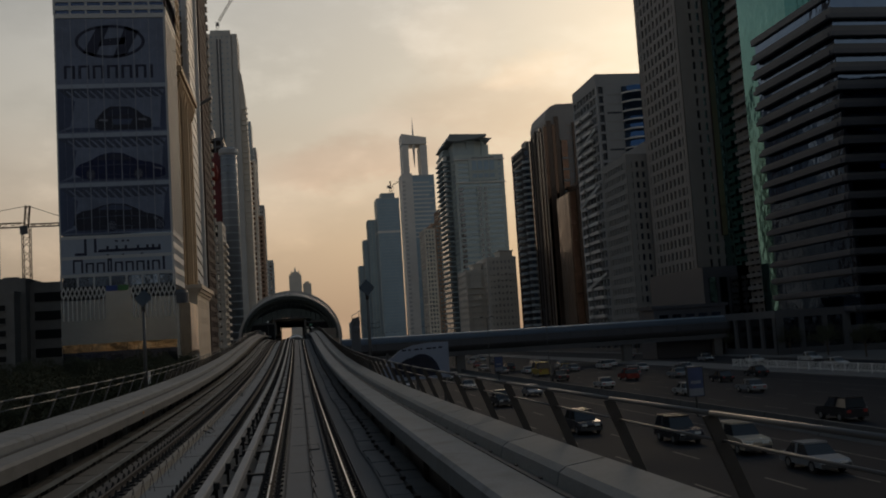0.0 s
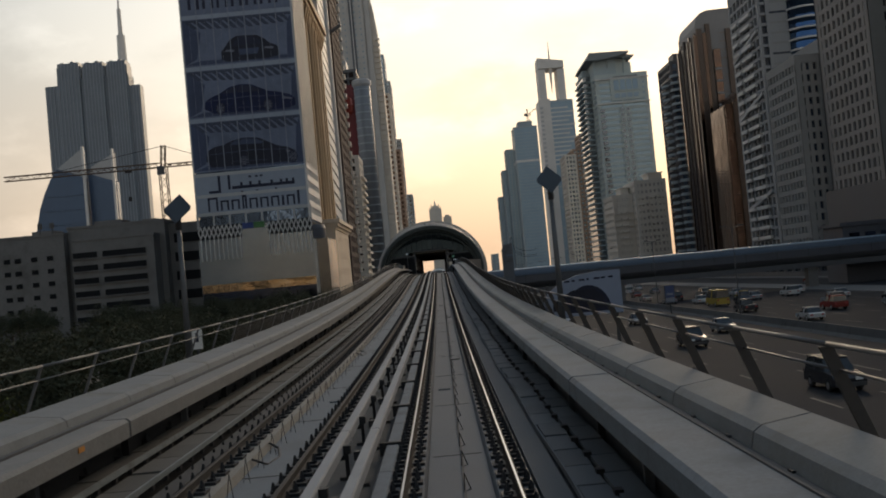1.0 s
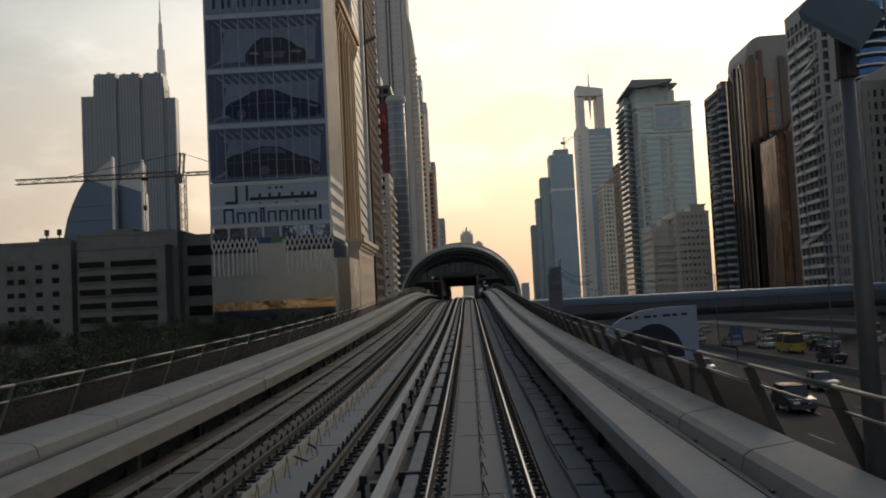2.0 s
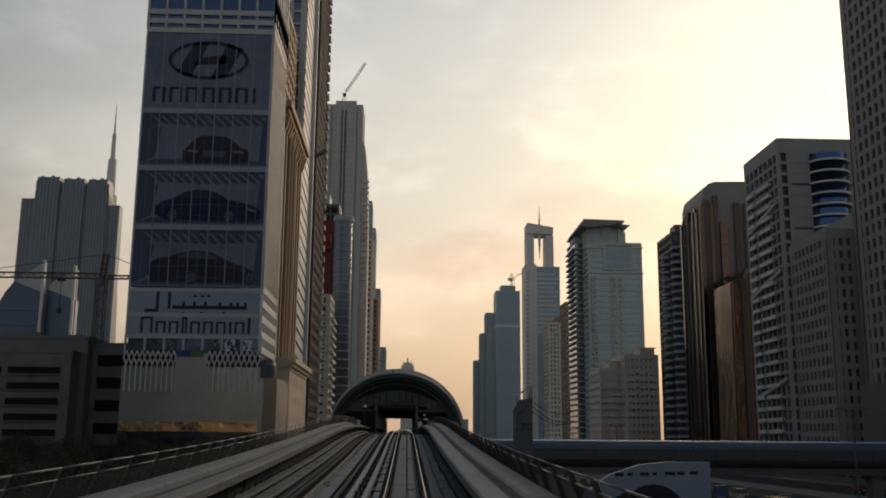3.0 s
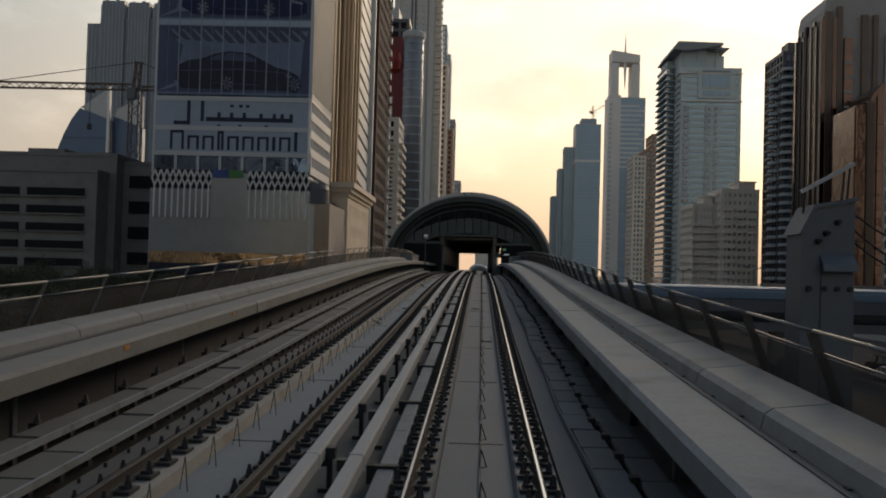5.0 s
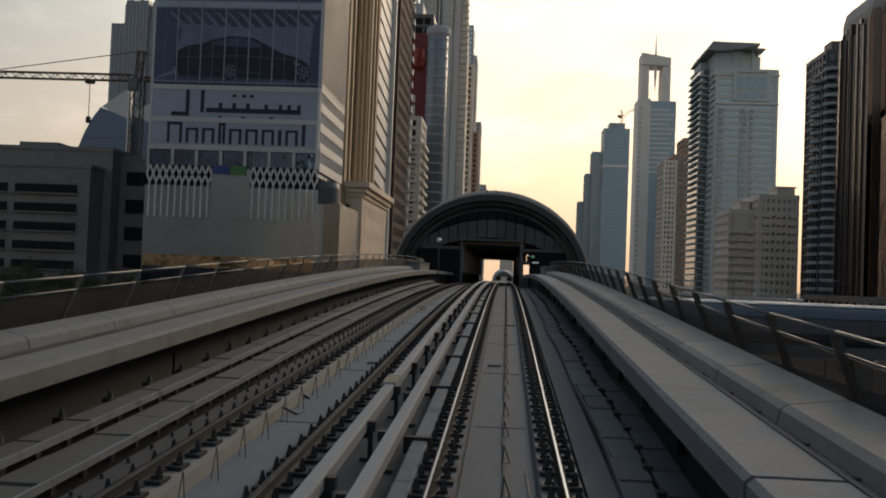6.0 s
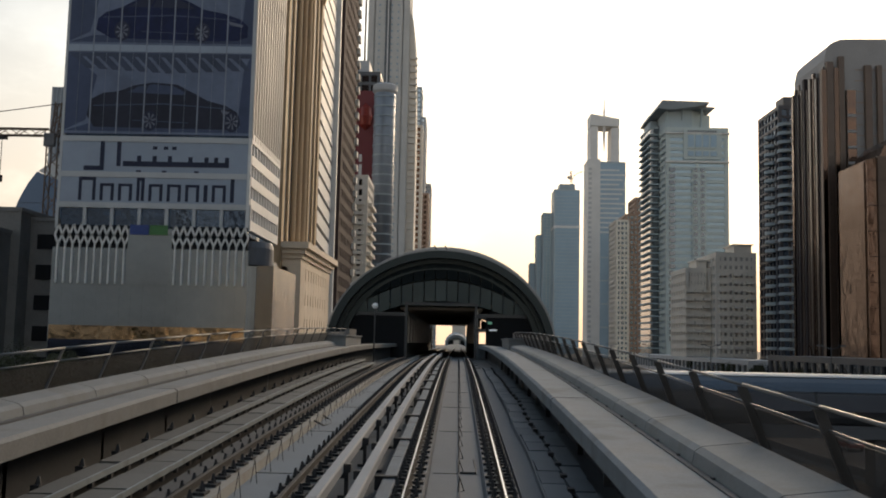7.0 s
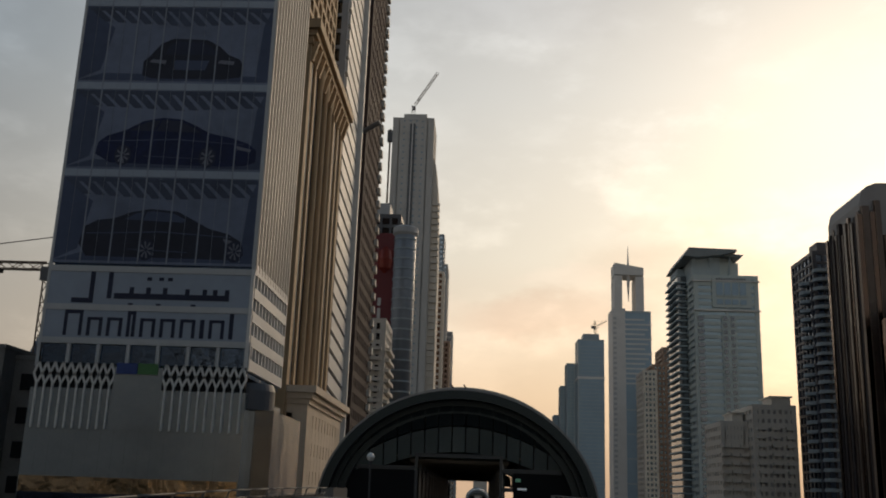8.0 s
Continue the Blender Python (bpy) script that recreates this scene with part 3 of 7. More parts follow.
for tc, polish in ((0.0, RAIL_TOP), (2 * MID, RAIL_DULL)):
    for s in (-1, 1):
        x = tc + s * 0.75
        rail = thing("rail", "steel running rail, polished on top and rusty brown on its sides" if tc == 0 else "steel running rail with a dark rusty head", "rail", "running rails")
        part("rail_web", Shape().sweep(rail_section(x), LINE, rise), RAIL_SIDE if tc == 0 else RAIL_DULL, rail)
        part("rail_head", Shape().sweep([(x - 0.016, -0.008), (x + 0.016, -0.008), (x + 0.014, 0.0), (x - 0.014, 0.0)], LINE, rise), polish, rail, "worn running surface")
        clips = Shape()
        for k in range(300):
            y = -6 + 0.68 * k
            z = rise(y) - 0.19
            clips.box(x - 0.235, x + 0.235, y - 0.17, y + 0.17, z, z + 0.045)
            for q in (-1, 1):
                clips.box(x + q * 0.13 - 0.05, x + q * 0.13 + 0.05, y - 0.06, y + 0.06, z + 0.035, z + 0.085)
                clips.bar((x + q * 0.155, y, z + 0.03), (x + q * 0.155, y, z + 0.20), 0.055, 6, 0.016)
        part("clip_run", clips, IRON, rail, "dark iron clips and studs", kind="stuff")

# drawn joints across the centre slab, and cover plates
joints = thing("slab_joints", "dark filled joints and plates across the track slab", "joint", kind="structure")
for k in range(36):
    y = 5 + 6.0 * k
    for tc in (0.0, 2 * MID):
        z = rise(y) - (0.27 if tc == 0 else 0.335)
        part("joint", Shape().box(tc - 0.40, tc + 0.40, y - 0.028, y + 0.028, z - 0.02, z + 0.005), JOINT_DARK, joints)
        part("joint", Shape().box(tc + 0.95, tc + 1.42, y - 0.02, y + 0.02, z - 0.1, z - 0.062), IRON, joints) if tc == 0 else None
for y in (44.0, 88.0, 132.3):
    z = rise(y) - 0.27
    part("cover_plate", Shape().box(-3.14, -2.86, y - 0.2, y + 0.2, z - 0.07, z - 0.03), LID, joints)
    part("cover_plate", Shape().box(-0.32, -0.02, y - 0.22, y + 0.22, z - 0.01, z + 0.03), LID, joints)

# the signal cable clipped along the middle of our track, and the loops on the next track
cable = thing("signal_cable", "thin dark signal cable clipped along the middle of the track", "cable")
sh = Shape()
ys = span(-6, 200, 1.7)
for a, b in zip(ys, ys[1:]):
    sag = 0.012 * math.sin(a * 1.3)
    sh.beam((0.07 + sag, a, rise(a) - 0.25), (0.07 + 0.012 * math.sin(b * 1.3), b, rise(b) - 0.25), 0.026, 0.022)
    foot, top = rise(a + 0.9) - 0.268, rise(a + 0.9) - 0.03
    for dx, dy in ((-0.02, -0.04), (0.075, 0.06)):
        sh.bar((0.075 + dx, a + 0.9 + dy, foot), (0.07, a + 0.9, top), 0.009, 4)
    sh.bar((0.055, a + 0.86, foot), (0.15, a + 0.96, foot), 0.008, 4)
part("cable_run", sh, IRON, cable, kind="stuff")
for y in (27.5, 51.4, 75.0, 98.0, 120.5, 143.0):
    z = rise(y) - 0.25
    hook = Shape()
    for a, b in (((0.07, y), (0.36, y)), ((0.36, y), (0.38, y + 0.4)), ((0.38, y + 0.4), (0.36, y + 1.6))):
        hook.beam((*a, z), (*b, z + rise(b[1]) - rise(a[1])), 0.03, 0.03)
    part("cable_loop", hook, IRON, cable)
stirrups = thing("wire_stirrups", "thin bent wire stirrups along the next track's plinth", "wire")
stir = Shape()
for k in range(164):
    y = -2 + 1.22 * k
    z = rise(y)
    a, b, c = (-3.42, y + 0.06, z + 0.06), (-3.36, y, z - 0.35), (-3.49, y + 0.10, z - 0.35)
    stir.bar(a, b, 0.007, 4).bar(a, c, 0.007, 4).bar(b, c, 0.006, 4)
part("wire_run", stir, IRON, stirrups, kind="stuff")
for y in (36.0, 57.0, 100.5, 125.5, 150.0):
    z = rise(y)
    lp = Shape()
    pts = [(-3.60, y, z - 0.2), (-3.35, y + 0.1, z - 0.33), (-3.25, y + 0.8, z - 0.33), (-3.4, y + 1.6, z - 0.30), (-3.60, y + 1.7, z - 0.2)]
    for a, b in zip(pts, pts[1:]):
        lp.bar(a, b, 0.022, 5)
    part("cable_loop", lp, IRON, stirrups)

# third rails under their long pale covers, on brackets, between the two tracks
for x, tag in ((-1.87, "third rail cover for the next track"), (-1.36, "third rail cover for the near track")):
    power = thing("power_rail", "pale box cover over the " + tag.split(" cover")[0] + " on dark brackets", "power rail", "power rails")
    for k in range(19):
        a, b = -10 + 11.4 * k, -10 + 11.4 * k + 11.36
        o = [(x - 0.085, 0.05), (x + 0.085, 0.05), (x + 0.085, 0.19), (x + 0.065, 0.22), (x - 0.065, 0.22), (x - 0.085, 0.19)]
        part("cover", Shape().sweep(o, span(a, b, 3), rise), COVER, power)
        part("cover_joint", Shape().sweep([(x - 0.09, 0.03), (x + 0.09, 0.03), (x + 0.09, 0.2), (x + 0.07, 0.226), (x - 0.07, 0.226), (x - 0.09, 0.2)], [b - 0.06, b + 0.06], rise), COVER, power)
    for k in range(72):
        y = -9 + 3.05 * k + (0.6 if x < -1.6 else 0)
        z = rise(y)
        s = 1 if x < -1.6 else -1
        br = Shape().box(x + s * 0.10, x + s * 0.16, y - 0.05, y + 0.05, z - 0.36, z + 0.14).box(x - 0.05, x + s * 0.13 if s > 0 else x + 0.05, y - 0.04, y + 0.04, z - 0.05, z + 0.05).box(min(x, x + s * 0.30), max(x, x + s * 0.30), y - 0.07, y + 0.07, z - 0.36, z - 0.31)
        br.box(x + s * 0.08, x + s * 0.2, y - 0.08, y + 0.08, z + 0.05, z + 0.18)
        part("bracket", br, IRON, power)
pad = thing("warning_pad", "yellow striped warning pad strapped on the rail cover", "pad")
y = 126.2
part("pad_body", Shape().sweep([(-1.98, 0.21), (-1.76, 0.21), (-1.76, 0.25), (-1.98, 0.25)], [y - 0.45, y + 0.45], rise), COVER, pad)
for k in range(5):
    part("stripe", Shape().sweep([(-1.97, 0.25), (-1.77, 0.25), (-1.77, 0.254), (-1.97, 0.254)], [y - 0.38 + 0.17 * k, y - 0.31 + 0.17 * k], rise), PAINTS[4], pad)
# low kerb of short concrete covers beside our left rail, with dark cross straps
curb = thing("cable_kerb", "low pale concrete cable kerb beside the rail", "kerb", kind="structure")
for k in range(92):
    a = -8 + 2.3 * k
    part("kerb_block", Shape().sweep([(-1.20, -0.36), (-0.98, -0.36), (-0.98, -0.13), (-1.0, -0.11), (-1.18, -0.11), (-1.20, -0.13)], [a, a + 2.27], rise), WALKWAY, curb)
    if k % 2:
        part("strap", Shape().sweep([(-1.32, -0.30), (-0.93, -0.30), (-0.93, -0.07), (-1.32, -0.07)], [a - 0.07, a + 0.05], rise), IRON, curb)

# cable troughs with single lids
trough_r = thing("cable_trough", "row of grey concrete cable trough lids under the walkway", "cable trough", "cable troughs", kind="structure")
trough_l = thing("cable_trough", "row of tan concrete cable trough lids under the walkway", "cable trough", "cable troughs", kind="structure")


def drift(y):
    """The grey troughs wander a little from side to side."""
    return 0.03 * math.sin(y * 0.21) + 0.03 * math.sin(y * 0.61 + 1.0)


for k in range(140):
    a = 4 + 1.25 * k
    for i, (x0, x1, z) in enumerate(((1.47, 1.86, -0.14), (1.93, 2.30, -0.12))):
        j = random.uniform(-0.022, 0.022) + drift(a)
        q = a + 0.55 * i
        lift = random.uniform(-0.010, 0.012)
        part("lid", Shape().sweep([(x0 + j, z - 0.07), (x1 + j, z - 0.07), (x1 + j, z + lift), (x0 + j, z + lift)], [q, q + 1.185], rise), LID, trough_r)
        if i == 0:
            part("lid_clip", Shape().sweep([(x1 + j - 0.03, z - 0.02), (x1 + j + 0.08, z - 0.02), (x1 + j + 0.08, z + 0.06), (x1 + j - 0.03, z + 0.06)], [a + 0.52, a + 0.70], rise), IRON, trough_r)
    for x0, x1, z in ((-5.16, -4.66, 0.04), (-5.56, -5.22, 0.20)):
        j = random.uniform(-0.015, 0.015)
        part("lid", Shape().sweep([(x0 + j, z - 0.075), (x1 + j, z - 0.075), (x1 + j, z + j), (x0 + j, z + j)], [a + 0.3, a + 1.495], rise), LID_TAN, trough_l)
# near-black trough walls paint in the shade below and between the lids
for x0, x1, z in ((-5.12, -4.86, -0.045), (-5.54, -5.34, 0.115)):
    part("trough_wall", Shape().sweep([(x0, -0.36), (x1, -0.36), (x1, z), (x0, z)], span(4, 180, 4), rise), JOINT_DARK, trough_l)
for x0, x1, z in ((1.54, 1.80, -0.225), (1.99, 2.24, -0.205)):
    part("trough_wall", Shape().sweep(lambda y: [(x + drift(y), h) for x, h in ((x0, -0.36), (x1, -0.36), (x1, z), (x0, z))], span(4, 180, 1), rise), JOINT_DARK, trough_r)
part("trough_lip", Shape().sweep(lambda y: [(x + drift(y), h) for x, h in ((1.43, -0.22), (1.455, -0.22), (1.455, -0.128), (1.43, -0.128))], span(4, 180, 1), rise), LID, trough_r, "thin grey edge strip")
for x, z in ((-4.655, 0.045), (-5.205, 0.205)):
    part("trough_lip", Shape().sweep([(x, z - 0.085), (x + 0.035, z - 0.085), (x + 0.035, z + 0.006), (x, z + 0.006)], span(4, 180, 4), rise), LIP_STEEL, trough_l, "worn pale edge strip")
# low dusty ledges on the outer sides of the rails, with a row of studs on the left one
part("rail_ledge", Shape().sweep([(-4.52, -0.36), (-4.24, -0.36), (-4.24, -0.14), (-4.50, -0.12)], span(4, 180, 4), rise), WALL_SHADE, trough_l, "brown dusted ledge")
part("rail_ledge", Shape().sweep([(1.05, -0.36), (1.42, -0.36), (1.42, -0.22), (1.05, -0.22)], span(4, 180, 4), rise), LID, trough_r, "dark dusted ledge")
studs = Shape()
for k in range(230):
    y = 4 + 0.76 * k
    for bx, bz in ((-4.64, -0.06), (-5.19, 0.10)):
        studs.box(bx - 0.03, bx + 0.035, y - 0.05, y + 0.05, rise(y) + bz - 0.06, rise(y) + bz + 0.02)
    studs.bar((-4.42, y, rise(y) - 0.14), (-4.42, y, rise(y) - 0.07), 0.022, 6)
    studs.bar((-5.62, y, rise(y) + 0.19), (-5.62, y, rise(y) + 0.33), 0.06, 5, 0.02).box(-5.70, -5.58, y - 0.08, y + 0.08, rise(y) + 0.14, rise(y) + 0.22) if k % 2 else None
part("stud_run", studs, IRON, trough_l, kind="stuff")

# walkways on both sides, and the coping blocks of the edge walls
def cope_base(y, side):
    return -5.64 - 0.78 * EDGE(y) if side else 2.56 + 0.20 * EDGE(y)


def cope_outer(y, side):
    return -6.42 - 0.42 * EDGE(y) if side else 3.13 + 0.36 * EDGE(y)


def walk_edge(y, side):
    return -5.03 - 0.65 * EDGE(y) if side else 1.84 + 0.06 * EDGE(y)


for side in (0, 1):
    walkway = thing("emergency_walkway", "raised pale concrete emergency walkway of long slabs", "walkway", "emergency walkways", kind="structure")
    coping = thing("coping", "pale weathered concrete coping blocks on the edge wall", "coping", "copings", kind="structure")
    s = -1 if side else 1

    def walk_outline(y):
        e, b = walk_edge(y, side), cope_base(y, side)
        return [(e, 0.66), (b - s * 0.09, 0.66), (b - s * 0.09, 0.95), (e + s * 0.06, 0.95), (e, 0.90)][::s]

    def cope_outline(y):
        b, o = cope_base(y, side), cope_outer(y, side)
        return [(b, 0.88), (o + s * 0.16, 0.88), (o + s * 0.16, 1.02), (o, 1.22), (b + s * 0.13, 1.155), (b + s * 0.05, 1.10)][::s]

    for k in range(9):
        a = 34.1 + 27.75 * (k - 2)
        b = min(a + 27.66, 216)
        part("walkway_slab", Shape().sweep(walk_outline, span(a, b, 4), rise), WALKWAY_TAN if side else WALKWAY, walkway)
    part("joint_filler", Shape().sweep(lambda y: [(cope_base(y, side) - s * 0.087, 0.80), (cope_base(y, side) - s * 0.004, 0.80), (cope_base(y, side) - s * 0.004, 0.985 if side else 0.965), (cope_base(y, side) - s * 0.087, 0.985 if side else 0.965)][::s], span(-13.5, 184, 4), rise), GRIME_SHADE, coping, "dark sealed joint")
    tabs = Shape()
    for k in range(68):
        a = -9.95 + 2.88 * k
        part("coping_block", Shape().sweep(cope_outline, [a, a + 2.845], rise), COPING, coping)
        for q in (0.5, 1.75) if not side else ():
            x = cope_base(a + q, side)
            tabs.box(min(x - s * 0.03, x), max(x - s * 0.03, x), a + q, a + q + 0.10, rise(a + q) + 0.955, rise(a + q) + 0.985)
    if tabs.v:
        part("fixing_tabs", tabs, IRON, coping, kind="stuff")
    for k in range(50):
        y = 2 + 3.7 * k
        x = cope_base(y, side) - s * 0.10
        part("support_post", Shape().box(x - 0.06, x + 0.06, y - 0.06, y + 0.06, rise(y) - 0.36, rise(y) + 0.67), IRON if k % 2 else CONCRETE, walkway)

# railings: leaning flat posts, a round top rail, a lower rail, perforated panels
for side in (0, 1):
    s = -1 if side else 1

    def px(d, y):
        """A distance out from the coping's outer edge."""
        return cope_outer(y, side) + s * d

    railing = thing("railing", "leaning steel railing with dark perforated panels on the viaduct edge", "railing", "railings")
    for k in range(80):
        y = -10 + 2.45 * k
        z = rise(y)
        w, mt = (0.045, RAIL_PAINT) if side else (0.11, POST_BROWN)
        post = Shape()
        v = []
        for dy in (-0.02, 0.02):
            v += [(px(0.34 - w, y), y + dy, z + 0.88), (px(0.34, y), y + dy, z + 0.88), (px(-0.04, y), y + dy, z + 1.86), (px(-0.04 - w, y), y + dy, z + 1.86)]
        post.add(v, [(0, 1, 2, 3), (7, 6, 5, 4), (0, 4, 5, 1), (1, 5, 6, 2), (2, 6, 7, 3), (3, 7, 4, 0)])
        post.beam((px(0.15, y), y, z + 0.93), (px(0.32, y), y, z + 0.93), 0.05, 0.09)
        part("post", post, mt, railing)
        if k < 79:
            y2 = y + 2.45
            z2 = rise(y2)
            part("top_rail", Shape().bar((px(-0.08, y), y, z + 1.88), (px(-0.08, y2), y2, z2 + 1.88), 0.022, 8), RAIL_PAINT, railing, smooth=True)
            part("lower_rail", Shape().bar((px(0.0, y), y, z + 1.66), (px(0.0, y2), y2, z2 + 1.66), 0.014, 6), RAIL_PAINT, railing, smooth=True)
            if y > 46.5:
                c = [(px(d, yy), yy, zz + h) for g in (0.0, 0.012) for yy, zz, d, h in ((y + 0.05, z, 0.27 + g, 1.0), (y2 - 0.05, z2, 0.27 + g, 1.0), (y2 - 0.05, z2, 0.03 + g, 1.62), (y + 0.05, z, 0.03 + g, 1.62))]
                pane = Shape().add(c, [(0, 1, 2, 3), (7, 6, 5, 4), (0, 4, 5, 1), (1, 5, 6, 2), (2, 6, 7, 3), (3, 7, 4, 0)])
                part("panel", pane, MESH_GREY if y > 165 else PANE, railing)

MAST_GREY = material("mast_paint", (0.11, 0.115, 0.12), 0.5, 0.3, vary=0.15, scale=1.0)
# lamp masts with diamond-shaped heads
for x, y in ((3.32, 46.2), (-6.80, 44.5)):
    z = rise(y) + 0.1
    lamp = thing("lamp_mast", "slim grey lamp mast with a tilted dark square head", "street lamp", "lamp masts")
    part("mast", Shape().bar((x, y, z + 0.4), (x, y, z + 4.8), 0.095, 12, 0.06), MAST_GREY, lamp, smooth=True)
    part("foot_plate", Shape().box(x - 0.2, x + 0.2, y - 0.2, y + 0.2, z + 0.5, z + 0.6), DARK_STEEL, lamp)
    head = Shape()
    a = 0.35
    head.add([(x - a, y, z + 4.92), (x, y - 0.3, z + 4.55), (x + a, y, z + 4.92), (x, y + 0.3, z + 5.3), (x - a, y + 0.06, z + 5.02), (x, y - 0.24, z + 4.66), (x + a, y + 0.06, z + 5.02), (x, y + 0.36, z + 5.4)],
             [(0, 1, 2, 3), (7, 6, 5, 4), (0, 4, 5, 1), (1, 5, 6, 2), (2, 6, 7, 3), (3, 7, 4, 0)])
    part("lamp_head", head, DARK_STEEL, lamp)
    part("clamp", Shape().bar((x, y, z + 4.4), (x, y, z + 4.75), 0.085, 10), IRON, lamp)
# small white marker board on the left railing
marker = thing("marker_board", "small white track marker board on a short post", "sign")
y = 46.1
part("board", Shape().box(-7.11, -6.83, y - 0.02, y, rise(y) + 1.22, rise(y) + 1.78), WHITE_PAINT, marker)
part("marking", Shape().box(-7.01, -6.93, y - 0.03, y - 0.022, rise(y) + 1.42, rise(y) + 1.68), INK, marker)
part("stem", Shape().box(-7.0, -6.94, y, y + 0.04, rise(y) + 0.9, rise(y) + 1.5), DARK_STEEL, marker)
orange = thing("paint_mark", "small orange survey paint mark on the walkway edge", "mark")
for y in (32.0, 108.1, 114.9):
    part("paint_spot", Shape().box(walk_edge(y, 1) + 0.002, walk_edge(y, 1) + 0.012, y - 0.1, y + 0.12, rise(y) + 0.80, rise(y) + 0.87), material("orange_mark", (0.5, 0.2, 0.03), 0.8), orange)


# ---- station: a ribbed shell over the line, open at both ends ----
def station_at(y0, length, near=True):
    z0 = rise(195)
    st = thing("metro_station", "metro station with a ribbed metal shell roof and glazed end", "station", "metro stations")
    cx = MID
    # the far station gets paler skins in place of distance haze
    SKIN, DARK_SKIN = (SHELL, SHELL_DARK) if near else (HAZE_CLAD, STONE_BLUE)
    A, B, ZC = 10.35, 9.05, z0 + 0.35

    def ring(grow, lift, drop=-4.5, n=40):
        pts = []
        for i in range(n + 1):
            a = math.pi * i / n
            pts.append((cx + (A + grow) * math.cos(a), ZC + (B + grow + lift) * math.sin(a)))
        return [(cx + (A + grow) * 0.97, ZC + drop)] + pts + [(cx - (A + grow) * 0.97, ZC + drop)]

    def tube(stations):
        sh = Shape()
        rings = [ring(g, l) for _, g, l in stations]
        n = len(rings[0])
        v = [(x, y, z) for (y, _, _), r in zip(stations, rings) for x, z in r]
        f = [(j * n + i, j * n + i + 1, (j + 1) * n + i + 1, (j + 1) * n + i) for j in range(len(stations) - 1) for i in range(n - 1)]
        return sh.add(v, f)

    steps = [(y0 + length * t, 2.4 * math.sin(math.pi * t) ** 0.7, 0.8 * math.sin(math.pi * t)) for t in (0, 0.03, 0.08, 0.16, 0.28, 0.4, 0.5, 0.6, 0.72, 0.84, 0.92, 0.97, 1.0)]
    outer = tube(steps)
    inner = tube([(y, g - 0.5, l) for y, g, l in steps])
    part("shell", outer, SKIN, st, "curved bronze-grey metal roof shell", smooth=True)
    # the near station's lining has interior shade put into its dark colour
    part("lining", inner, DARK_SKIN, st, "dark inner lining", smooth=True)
    for k in range(1, 24):
        t = k / 24
        g, l = 2.4 * math.sin(math.pi * t) ** 0.7, 0.8 * math.sin(math.pi * t)
        y = y0 + length * t
        ra, rb = ring(g + 0.0, l), ring(g + 0.12, l)
        n = len(ra)
        sh = Shape()
        v = [(x, y - 0.15, z) for x, z in ra] + [(x, y - 0.15, z) for x, z in rb] + [(x, y + 0.15, z) for x, z in rb] + [(x, y + 0.15, z) for x, z in ra]
        f = [(a * n + i, a * n + i + 1, (a + 1) * n + i + 1, (a + 1) * n + i) for a in range(3) for i in range(n - 1)]
        part("shell_rib", sh.add(v, f), SKIN, st)
    for ye, s in ((y0, -1), (y0 + length, 1)):
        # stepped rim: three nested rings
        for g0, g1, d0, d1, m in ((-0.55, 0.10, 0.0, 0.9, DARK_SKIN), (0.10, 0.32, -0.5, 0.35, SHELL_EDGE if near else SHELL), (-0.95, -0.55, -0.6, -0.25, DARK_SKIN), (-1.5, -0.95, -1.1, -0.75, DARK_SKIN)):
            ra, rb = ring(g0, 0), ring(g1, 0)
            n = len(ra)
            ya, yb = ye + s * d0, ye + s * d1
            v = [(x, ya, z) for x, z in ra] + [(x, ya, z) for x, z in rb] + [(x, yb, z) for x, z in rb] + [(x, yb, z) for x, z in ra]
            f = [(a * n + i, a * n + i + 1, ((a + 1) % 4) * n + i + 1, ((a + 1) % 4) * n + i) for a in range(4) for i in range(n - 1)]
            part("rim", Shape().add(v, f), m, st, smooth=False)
        yw = ye - s * 1.6
        # glazed fan of panels between the lintel and the arch
        lint = z0 + 4.55
        cols = 15
        for i in range(cols):
            x0, x1 = cx - 7.9 + 15.8 * i / cols, cx - 7.9 + 15.8 * (i + 1) / cols - 0.10

            def arch_z(x, shrink):
                q = (x - cx) / (A - shrink)
                return ZC + (B - shrink) * math.sqrt(max(0.0, 1 - q * q))

            def crescent(x):
                q = (x - cx) / 8.6
                return z0 + 5.0 - 2.6 * q * q, z0 + 6.9 - 3.0 * q * q

            for m in (END_GLASS, DARK_SKIN):
                lo = [crescent(x)[0] if m is END_GLASS else crescent(x)[1] + 0.12 for x in (x0, x1)]
                hi = [crescent(x)[1] if m is END_GLASS else arch_z(x, 0.9) for x in (x0, x1)]
                if min(hi[0] - lo[0], hi[1] - lo[1]) < 0.15:
                    continue
                ya, tilt = (yw, 0.5) if m is END_GLASS else (yw + s * 0.5, 0.5)
                v = [(x0, ya, lo[0]), (x1, ya, lo[1]), (x1, ya + s * tilt, hi[1]), (x0, ya + s * tilt, hi[0])]
                v += [(x, y - s * 0.12, z) for x, y, z in v]
                part("end_panel", Shape().add(v, [(0, 1, 2, 3), (7, 6, 5, 4), (0, 4, 5, 1), (1, 5, 6, 2), (2, 6, 7, 3), (3, 7, 4, 0)]), m, st)
        # near-black boxes below the fan paint in the dark interior; then the portal frame
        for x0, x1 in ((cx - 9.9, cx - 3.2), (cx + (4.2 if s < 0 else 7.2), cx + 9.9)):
            part("dark_end_fill", Shape().box(x0, x1, yw - 0.2, yw, z0 - 4.0, lint - 1.0), VOID, st)
